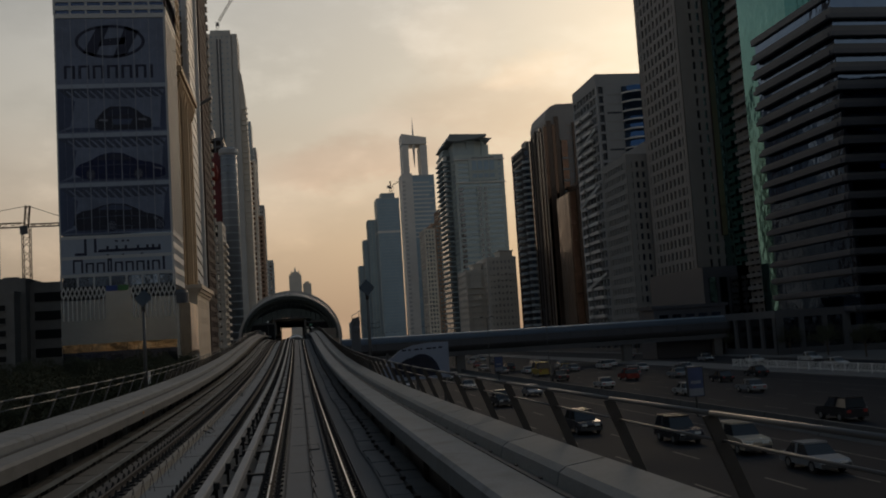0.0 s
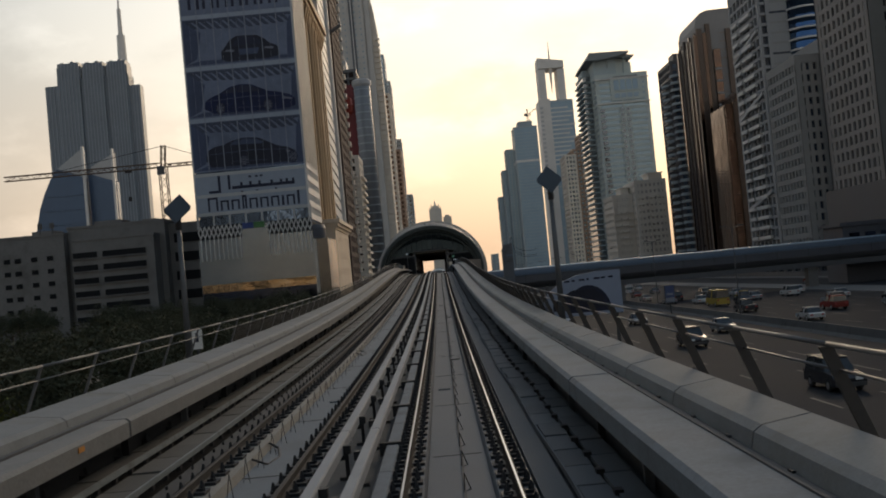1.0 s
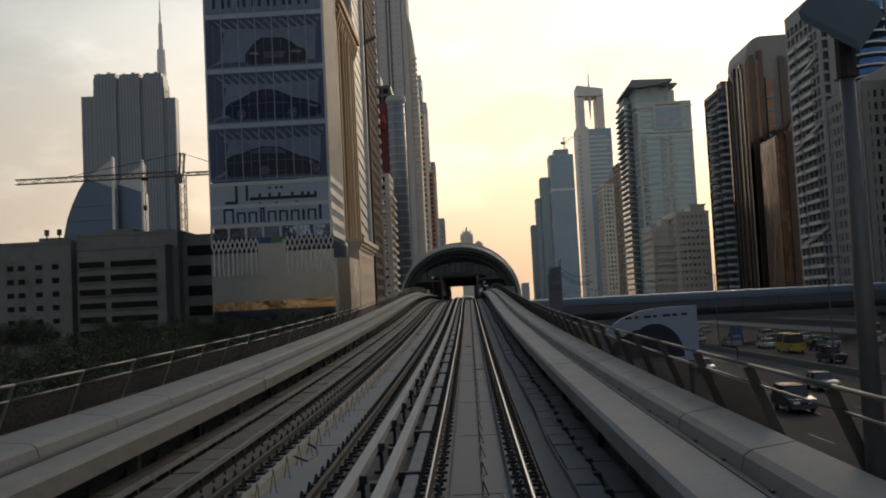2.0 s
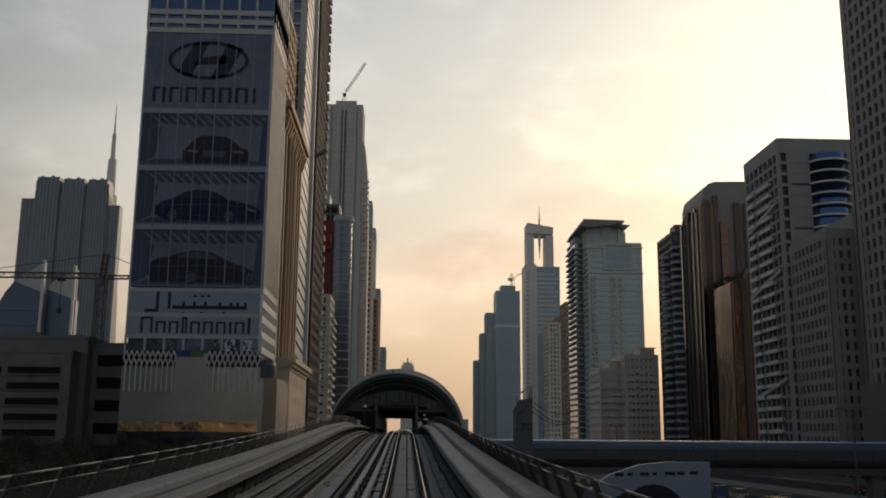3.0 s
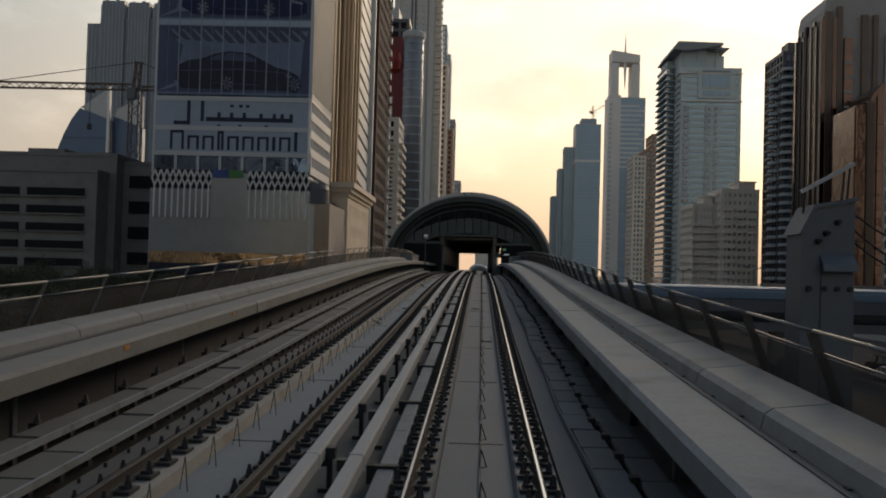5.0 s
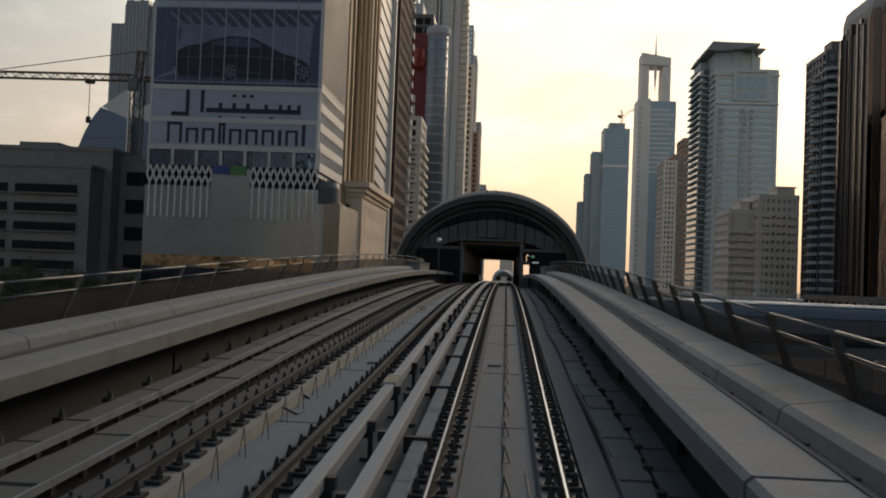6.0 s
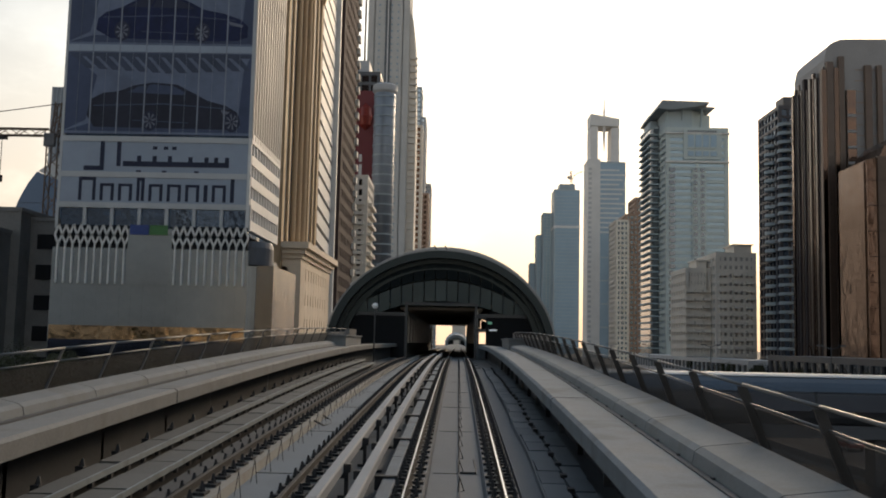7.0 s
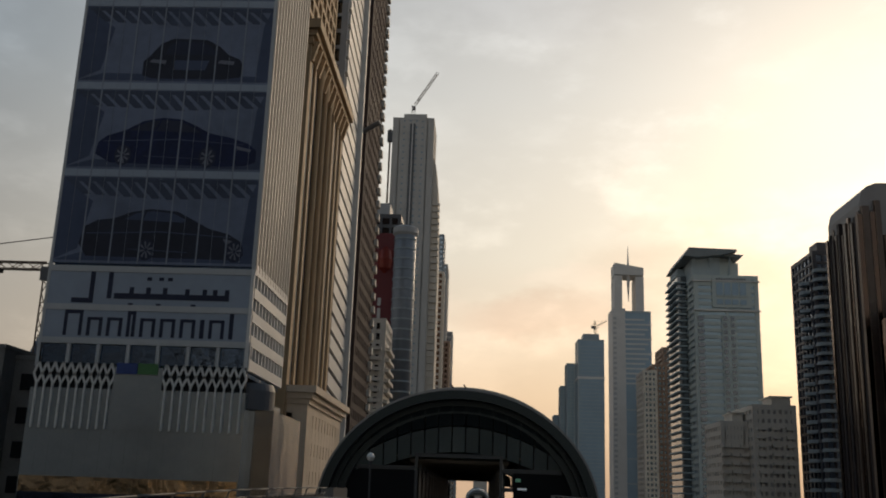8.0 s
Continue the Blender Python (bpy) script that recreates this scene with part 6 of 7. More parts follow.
part("spindle", Shape().turned([(0.2, 190), (1.3, 206), (1.5, 214), (0.8, 230), (0.1, 246)], (136.8, 1040), 10), STONE_WHITE, t, smooth=True)
for lab, x0, x1, y0, y1, z, wm in (("beige residential tower in the distance", 109.5, 119, 800, 830, 94, STONE_BEIGE), ("stepped brown tower in the distance", 117, 127, 806, 836, 99, STONE_BROWN), ("slim brown tower in the distance", 125, 133, 812, 840, 112, STONE_BROWN), ("dark slim slab far along the road", 152, 160, 980, 1010, 118, STONE_DARK)):
    t = tower(lab, x0, x1, y0, y1, z, wm, GLASS_DARK, 3.5, 1.5, (3, 6), 1.0)
# hotel: banded dark wing, pale main block, flat roof canopy
t = tower("tower wing of dark glass with pale balcony bands", 111.5, 117.4, 690, 720, 136, HOTEL_DARK, GLASS_SMOKE, 3.7, 0.0, (0, 0), 0.6)
slabs(t, 110.3, 117.6, 688.2, 719, GROUND + 6, 134, 3.7, 0.8, HOTEL_DARK)
roof_box(t, 113, 117, 695, 716, 136, 140, HOTEL_DARK)
t = tower("pale green-grey hotel tower under a wide flat roof canopy", 117, 152.5, 670, 715, 131, HOTEL_PALE, SLIM_GLASS, 3.7, 2.0, (2, 3), 1.5, 0.5, crown=2.4)
part("recessed_bay", Shape().box(131.6, 139.6, 669.3, 670.2, 8, 108), HOTEL_PALE, t)
for k in range(27):
    for x in (133.4, 137.4):
        part("bay_window", Shape().box(x - 1.0, x + 1.0, 669.05, 669.35, 9 + 3.7 * k, 11.2 + 3.7 * k), GLASS_DARK, t)
    part("corner_window", Shape().box(118.6, 121.8, 669.4, 670.2, 9 + 3.7 * k, 11.3 + 3.7 * k), GLASS_DARK, t)
part("crown_wall", Shape().box(126.8, 148.4, 669.35, 670.2, 112.5, 129.5), HOTEL_PALE, t)
for k in range(4):
    x = 129.2 + 4.3 * k
    part("crown_window", Shape().box(x, x + 3.4, 669.1, 669.4, 119.6, 126.4), DISTANT_BLUE, t)
    part("crown_sill", Shape().box(x - 0.3, x + 3.7, 668.9, 669.4, 118.6, 119.4), HOTEL_PALE, t)
    part("crown_window", Shape().box(x, x + 3.4, 669.1, 669.4, 114.2, 117.0), DISTANT_BLUE, t)
for k in range(12):
    part("crown_notch", Shape().box(129.2 + 1.4 * k, 130.0 + 1.4 * k, 669.1, 669.4, 128.0, 129.2), STONE_DARK, t)
for z in (110.5, 127.2):
    part("string_course", Shape().box(116.4, 153.1, 669.0, 671, z, z + 0.7), STONE_WHITE, t)
roof_box(t, 131.5, 143.4, 676, 712, 131, 139.5, HOTEL_PALE)
roof_box(t, 133.5, 141, 678, 710, 139.5, 143, HOTEL_PALE)
roof_box(t, 117.2, 132.6, 674, 715, 131, 142, HOTEL_DARK)
part("roof_canopy", Shape().prism([(111.6, 141.4), (120, 140.8), (133, 142.6), (141, 144.4), (141, 145.6), (114.4, 146.2)], 668, 722), HOTEL_SOFFIT, t, "wide flat roof canopy, dark underneath")
part("roof_canopy", Shape().prism([(134, 142.6), (144.0, 141.6), (145.6, 143.2), (134, 144.0)], 671, 718), HOTEL_SOFFIT, t)
for x in (118, 127, 138):
    part("canopy_prop", Shape().bar((x, 676, 131), (x, 672, 143.0), 0.5, 6), HOTEL_DARK, t)
# beige flats
# window colour lifted to stand for haze before the flats
FLAT_WINDOW = material("haze_lightened_window", (0.34, 0.315, 0.29), 0.35, 0.0, vary=0.4, scale=0.6, grain=2.0, bump=0.0)
for lab, x0, x1, y0, y1, z in (("beige apartment block with stacked balconies", 105, 121.5, 520, 552, 44.5), ("lower beige apartment block with stacked balconies", 94.5, 105, 528, 556, 38.5)):
    t = tower(lab, x0, x1, y0, y1, z, STONE_BEIGE, FLAT_WINDOW, 3.3, 1.9, (7, 6), 1.1, 0.25, crown=2.0)
    for k in range(3):
        c = x0 + (x1 - x0) * (k + 0.5) / 3
        slabs(t, c - 1.6, c + 1.6, y0 - 1.3, y0 + 0.1, GROUND + 4, z - 4, 3.3, 1.15, STONE_BEIGE)
    roof_box(t, x0 + (x1 - x0) * 0.5, x1 - 1, y0 + 3, y0 + 16, z, z + 3.2, STONE_BEIGE)
    part("roof_slab", Shape().box(x0 + (x1 - x0) * 0.45, x1 - 0.4, y0 + 2.2, y0 + 17, z + 3.2, z + 3.7), STONE_BEIGE, t)
# dark balconied tower
t = tower("dark blue-grey tower stacked with rounded balconies", 118.5, 133, 499, 525, 101, STONE_SLATE, GLASS_NAVY, 3.5, 0.9, (4, 6), 0.8)
for cx_, cy_, r, zt in ((121.5, 499.5, 3.4, 98), (129.0, 499.0, 3.4, 102), (118.8, 508, 3.2, 97)):
    bal = Shape().turned([(0.2, 0), (r, 0), (r, 1.25), (r - 0.25, 1.25), (r - 0.25, 0.3), (0.2, 0.3)], (cx_, cy_), 18).mesh("balcony", STONE_BLUE)
    for k in range(int((zt - 3) / 3.5)):
        part("balcony", bal, None, t, at=(0, 0, GROUND + 7 + 3.5 * k))
roof_box(t, 121, 124.5, 501, 510, 101, 105, STONE_DARK)
roof_box(t, 127, 131.5, 501, 512, 101, 106, STONE_DARK)
t.location.x = 5.8
# tall bronze tower with a curved head
COPPER_TRIM = material("copper_trim", (0.20, 0.145, 0.11), 0.5, 0.3, vary=0.2, scale=0.2, grain=2.0, bump=0.03)
t = thing("bronze_tower", "tall bronze mirror-glass tower with a curved grey stone head", "high-rise")
head = [(121, GROUND), (147, GROUND), (147, 115), (127, 114.6), (124, 113.4), (122, 111.2), (121, 107)]
part("stone_body", Shape().prism(head, 458, 488), HEAD_GREY, t)
t.location.x = 5.8
for x0, x1, z0, z1, m in ((119.6, 121.2, GROUND, 103, GLASS_BROWN), (121.4, 123.7, GROUND, 106, GLASS_BROWN_DARK), (124.0, 125.4, GROUND, 104, GLASS_BROWN), (125.7, 127.5, GROUND, 108, GLASS_BROWN_DARK), (128.3, 131.3, GROUND, 96, GLASS_COPPER), (134.8, 137.0, GROUND, 105, GLASS_BROWN_DARK), (139.0, 140.6, GROUND, 105, GLASS_BROWN_DARK), (143.6, 144.4, GROUND, 98, GLASS_BROWN_DARK)):
    part("glass_strip", Shape().box(x0, x1, 456.6, 458.4, z0, z1), m, t)
    part("glass_edge", Shape().box(x0 - 0.16, x0, 456.4, 458.3, z0, z1), COPPER_TRIM, t)
for k in range(15):
    part("spandrel", Shape().box(128.2, 131.4, 456.3, 456.62, 8 + 5.6 * k, 9.0 + 5.6 * k), HEAD_GREY, t)
for k in range(26):
    part("joint_line", Shape().box(131.6, 146.9, 457.86, 458.02, 6 + 3.9 * k, 6.18 + 3.9 * k), STONE_BROWN, t)
for k in range(15):
    y0, m = 458.2 + 1.98 * k, (GLASS_BROWN_DARK, PLUM_GLASS, GLASS_BROWN_DARK, PLUM_GLASS, GLASS_BROWN)[k % 5]
    part("side_strip", Shape().box(120.5 - 0.45 * (k % 3), 121.1, y0, y0 + 1.8, GROUND, 104.5 - 1.5 * (k % 4)), m, t)
t = thing("copper_tower", "lower copper-coloured glass tower with a rounded stepped roof", "high-rise")
part("glass_body", Shape().prism([(121.2, GROUND), (139, GROUND), (139, 75), (134, 74.3), (130, 72.6), (127, 69.5), (125.5, 66), (121.2, 65)], 425, 446), GLASS_BROWN, t)
for k in range(6):
    x = 121.2 + 3.4 * k
    part("glass_strip", Shape().box(x, x + (2.6 if k % 2 else 1.9), 424.3, 425.2, GROUND, 64 + min(8, 2.2 * k)), GLASS_BROWN_DARK if k % 2 else GLASS_COPPER, t)
for k in range(9):
    part("spandrel", Shape().box(121.1, 139, 424.15, 424.35, GROUND + 8 * k, GROUND + 8 * k + 0.14), STONE_PLUM, t)
part("side_glass", Shape().box(120.9, 121.25, 426, 446, GROUND, 64.5), GLASS_BROWN, t)
t.location.x = 5.5
# white tower with gridded side and a curved blue bay
FLATS_STONE = material("grey_flats_stone", (0.25, 0.255, 0.255), 0.7, vary=0.15, scale=0.1, grain=1.5, bump=0.05)
GRID_STONE = material("grey_grid_stone", (0.27, 0.28, 0.29), 0.65, vary=0.12, scale=0.1, grain=1.5, bump=0.05)
NIGHT_GLASS = material("dark_blue_window", (0.02, 0.032, 0.055), 0.25, vary=0.3, scale=0.3, grain=1.0, bump=0.0, spec=0.35)
t = tower("grey stone tower with deep gridded openings and a curved bay", 118, 146, 350, 381, 99.5, GRID_STONE, NIGHT_GLASS, 3.6, 1.0, (0, 7), 1.1, 0.9, crown=5)
for xa, xb in ((121.4, 128.2), (140.8, 146.02)):
    part("front_wall", Shape().box(xa, xb, 349.9, 350.6, GROUND, 94.6), GRID_STONE, t)
    for k in range(27):
        part("wall_groove", Shape().box(xa + 0.5, xb - 0.4, 349.8, 349.92, -2.6 + 3.6 * k, -1.9 + 3.6 * k), NIGHT_GLASS if k % 4 == 0 else FLATS_STONE, t)
for xa, xb in ((117.95, 118.7), (120.7, 121.5)):
    part("corner_pier", Shape().box(xa, xb, 349.85, 350.6, GROUND, 94.6), GRID_STONE, t)
slabs(t, 116.9, 118.0, 357, 368, GROUND + 8, 90, 3.6, 1.1, STONE_WHITE)
slabs(t, 116.9, 118.0, 371, 377, GROUND + 8, 90, 3.6, 1.1, STONE_WHITE)
for z in (22, 56, 78):
    part("raking_band", Shape().prism([(352, z), (379, z - 5.5), (379, z - 4.0), (352, z + 1.1)], 117.2, 118.2, "x"), STONE_GREY, t)
part("curved_bay", Shape().turned([(6.6, 8), (6.6, 94)], (134.5, 352), 30), GLASS_AZURE, t, smooth=True)
bayring = Shape().turned([(6.6, 0), (7.0, 0), (7.0, 0.6), (6.6, 0.6)], (134.5, 352), 30).mesh("bay_band", STONE_WHITE)
for k in range(24):
    part("bay_band", bayring, None, t, at=(0, 0, 8.5 + 3.6 * k))
# nearer pale flats, punched tower, green tower, banded dark block
t = tower("grey apartment tower with punched windows and a dark glazed corner", 103, 118.5, 300, 325, 58.5, FLATS_STONE, NIGHT_GLASS, 3.3, 1.4, (7, 9), 1.1, 0.5, crown=2.5)
part("dark_corner", Shape().box(113.2, 115.4, 298.9, 300.2, 4, 52), GLASS_DARK, t)
part("raised_wing", Shape().box(110.8, 118.8, 301, 325, 58.5, 63), FLATS_STONE, t)
t.location.x = 6.5
part("white_pier", Shape().box(110.4, 112.2, 298.6, 300.2, GROUND, 59.5), FLATS_STONE, t)
t = tower("tall taupe tower with punched square windows and a bronze stripe", 112, 132, 256, 288, 128, STONE_TAUPE, GLASS_DARK, 3.5, 1.3, (8, 10), 1.5, 0.5)
part("bronze_stripe", Shape().box(119.8, 123.6, 254.9, 256.2, 26, 124), GLASS_BROWN, t)
part("podium", Shape().box(110.5, 134, 250, 290, GROUND, 17), STONE_SLATE, t)
for k in range(7):
    part("podium_arch", Shape().box(112 + 3.1 * k, 114 + 3.1 * k, 249.4, 250.2, GROUND + 1, 14), GLASS_DARK, t)
t = tower("taupe residential tower with stacked round balconies beside green glass", 124, 134, 236, 262, 122, STONE_TAUPE, GLASS_DARK, 3.4, 1.3, (4, 8), 1.1)
part("green_bay", Shape().box(120.6, 124.2, 250, 262.2, GROUND, 124), GLASS_GREEN, t, "green mirror glass bay")
bal = Shape().turned([(0.2, 0), (2.6, 0), (2.6, 1.2), (2.4, 1.2), (2.4, 0.3), (0.2, 0.3)], (126.6, 236), 16).mesh("round_balcony", STONE_TAUPE)
for k in range(34):
    part("round_balcony", bal, None, t, at=(0, 0, GROUND + 9 + 3.4 * k))
slabs(t, 122.8, 124.0, 238, 249, GROUND + 12, 118, 3.4, 1.0, STONE_TAUPE)
t = tower("tall green mirror-glass tower", 121, 140, 212, 235, 126, GLASS_GREEN, GLASS_GREEN, 3.9, 0.25, (12, 10), 0.14, 0.15)
part("bright_edge", Shape().box(120.2, 123.4, 211.2, 235.2, GROUND, 128), GLASS_GREEN, t)
t = tower("dark blue glass office block with slate floor bands", 110, 142, 176, 210, 68, STONE_DARK, GLASS_NAVY, 3.7, 1.4, (0, 0), 0.6, 0.6)
slabs(t, 109.2, 142, 175.0, 176.2, GROUND + 8, 66, 3.7, 0.9, STONE_SLATE)
slabs(t, 108.9, 110.1, 176, 209, GROUND + 8, 66, 3.7, 0.9, STONE_SLATE)
tower("dark mirror-glass office block near the motorway", 116, 150, 130, 168, 52, STONE_DARK, GLASS_NAVY, 3.8, 1.2, (10, 10), 0.5)
tower("low shopping arcade with a dark front", 94, 110, 180, 420, 3.5, STONE_DARK, GLASS_DARK, 4.4, 1.4, (3, 40), 1.0)
tower("low showroom with a dark front", 94, 110, 440, 640, 1.5, STONE_GREY, GLASS_DARK, 4.4, 1.4, (3, 30), 1.0)
# unseen buildings added to close the rear for reflections; the cream one gilds the podium
for x0, x1, y0, y1, z, wm in ((-90, -40, -120, -80, 60, STONE_GREY), (-95, -50, -20, 20, 35, STONE_CREAM), (112, 150, -60, -10, 90, STONE_GREY), (112, 140, 20, 60, 70, STONE_BEIGE), (-142, -96, 12, 72, 105, STONE_GREY), (-146, -99, 84, 138, 88, STONE_TAUPE), (-150, -100, -80, -24, 110, STONE_SLATE), (112, 145, 75, 120, 60, STONE_DARK)):
    tower("plain unseen tower added beside the line for reflections", x0, x1, y0, y1, z, wm, GLASS_DARK, 7.6, 2.8, (4, 4), 1.4)

# ---- footbridge over the motorway, pylon and billboard ----
BRIDGE_ROOF = material("bridge_roof_metal", (0.075, 0.092, 0.115), 0.5, 0.2, vary=0.2, scale=0.3, grain=5, bump=0.05)
bridge = thing("footbridge", "enclosed tubular footbridge across the motorway", "bridge")
BY = 204.0
o = [(BY + 2.4 * math.cos(a), 1.1 + 2.0 * math.sin(a)) for a in [2 * math.pi * i / 20 for i in range(20)]]
part("tube", Shape().prism(o, 9, 108, "x"), STONE_DARK, bridge, "dark rounded bridge tube", smooth=False)
cap = [(BY + 2.5 * math.cos(a), 1.15 + 2.1 * math.sin(a)) for a in [math.pi * (0.12 + 0.76 * i / 12) for i in range(13)]]
part("roof", Shape().prism(cap + [(BY - 2.2, 1.65), (BY + 2.2, 1.65)][::-1], 9, 108, "x"), BRIDGE_ROOF, bridge, "blue-grey metal roof")
ridge = [(BY + 2.56 * math.cos(a), 1.15 + 2.16 * math.sin(a)) for a in [math.pi * (0.40 + 0.26 * i / 8) for i in range(9)]]
part("ridge_cap", Shape().prism(ridge + [(BY - 0.9, 3.0), (BY + 0.7, 3.0)], 9, 108, "x"), STONE_BLUE, bridge, "pale metal ridge capping")
for k in range(17):
    x = 10 + 6 * k
    part("mullion", Shape().box(x - 0.08, x + 0.08, BY - 2.47, BY - 2.3, 0.15, 1.95), DARK_STEEL, bridge)
part("window_band", Shape().box(9, 108, BY - 2.42, BY - 2.0, 0.45, 1.75), STONE_SLATE, bridge)
part("bottom_chord", Shape().box(9, 108, BY - 1.6, BY + 1.6, -1.7, -0.7), STONE_DARK, bridge)
for x in (14, 34, 71, 92):
    part("pier", Shape().box(x - 0.9, x + 0.9, BY - 1.0, BY + 1.0, GROUND, -0.7), CONCRETE_OLD, bridge)
lift = thing("bridge_tower", "dark stair and lift block at the end of the footbridge", "building")
part("block", Shape().box(79, 96, BY + 2.6, BY + 12, GROUND, 5.6), STONE_SLATE, lift)
part("roof", Shape().prism([(78.4, 5.6), (96.6, 5.6), (96.6, 6.3), (78.4, 6.3)], BY + 2.2, BY + 12.4), STONE_SLATE, lift)
for k in range(5):
    part("window", Shape().box(80.2 + 3.1 * k, 82.2 + 3.1 * k, BY + 2.45, BY + 2.65, 0.4, 4.2), GLASS_INK, lift)
PYLON_GREY = material("blue_grey_pylon_paint", (0.10, 0.115, 0.135), 0.5, 0.2, vary=0.15, scale=0.6)
pylon = thing("signal_pylon", "slim grey steel-clad pylon with an angled top beside the viaduct", "pylon")
zt = 5.15
part("shaft", Shape().prism([(6.1, GROUND), (7.1, GROUND), (7.1, zt + 0.25), (6.35, zt + 0.1), (6.1, zt - 0.35)], 111.5, 112.4), PYLON_GREY, pylon)
part("cap", Shape().prism([(6.04, zt - 0.42), (6.10, zt - 0.42), (6.38, zt + 0.08), (7.14, zt + 0.23), (7.14, zt + 0.31), (6.32, zt + 0.15)], 111.44, 112.46), PYLON_GREY, pylon)
part("front_panel", Shape().box(6.47, 7.06, 111.46, 111.5, GROUND + 3, zt - 1.15), PYLON_GREY, pylon)
part("hood", Shape().prism([(111.5, zt - 0.80), (111.30, zt - 0.98), (111.26, zt - 1.12), (111.5, zt - 1.12)], 6.45, 7.08, "x"), PYLON_GREY, pylon, "sloping metal hood")
for x in (6.24, 6.52, 6.76, 7.0):
    part("bolt", Shape().bar((x, 111.5, zt - 1.45), (x, 111.42, zt - 1.45), 0.055, 8), IRON, pylon)
for x, z in ((6.55, zt - 0.40), (6.76, zt - 0.18), (6.40, zt - 0.55)):
    part("insulator", Shape().bar((x, 111.5, z), (x, 111.34, z), 0.06, 10, 0.045), IRON, pylon)
part("lamp_arm", Shape().beam((6.2, 111.9, zt + 0.42), (7.22, 111.9, zt + 1.0), 0.05, 0.075), STONE_GREY, pylon, "pale steel lamp arm")
for x in (6.98, 7.08):
    part("arm_strut", Shape().bar((x, 111.9, zt + 0.2), (x + 0.06, 111.9, zt + 0.95), 0.022, 6), IRON, pylon)
part("arm_strut", Shape().bar((6.25, 111.9, zt), (6.28, 111.9, zt + 0.46), 0.022, 6), IRON, pylon)
for za, zb in ((5.3, 4.7), (5.0, 4.2), (4.75, 4.1)):
    wire = Shape()
    pts = [(7.1 + 2.4 * q, 112.0, za + (zb - za) * q - 0.4 * math.sin(math.pi * q)) for q in [i / 8 for i in range(9)]]
    for a, b in zip(pts, pts[1:]):
        wire.bar(a, b, 0.02, 4)
    part("stay_wire", wire, IRON, pylon)

board = thing("billboard", "pale blue billboard with a dark car in an arch", "billboard")
QY = 112.6
arch = [(17.4, -2.2), (17.4, 1.95), (15.0, 1.95), (13.2, 1.75), (11.6, 1.2), (10.2, 0.2), (9.4, -1.2), (9.2, -2.2)]
part("panel", Shape().prism(arch, QY, QY + 0.35), BOARD_WHITE, board)
hole = [(16.4 - 2.3 + 2.2 * math.cos(a), -1.9 + 2.6 * math.sin(a)) for a in [math.pi * i / 14 for i in range(15)]]
part("print_arch", Shape().prism(hole, QY - 0.02, QY), INK, board)
part("print_car", Shape().prism([(10.6, -1.6), (10.6, -0.9), (11.4, -0.3), (12.6, 0.3), (14.6, 0.25), (15.6, -0.4), (15.8, -1.6)], QY - 0.04, QY - 0.02), INK_SOFT, board)
for k, w in enumerate((0.5, 0.3, 0.55, 0.25, 0.6, 0.4, 0.45)):
    x = 11.9 + 0.72 * k
    part("text_bar", Shape().box(x, x + w, QY - 0.03, QY - 0.01, 1.12 + 0.02 * k, 1.30 + 0.02 * k), INK, board)
for x in (10.2, 13.6, 16.8):
    part("post", Shape().box(x - 0.15, x + 0.15, QY + 0.35, QY + 0.65, GROUND, 1.0), DARK_STEEL, board)


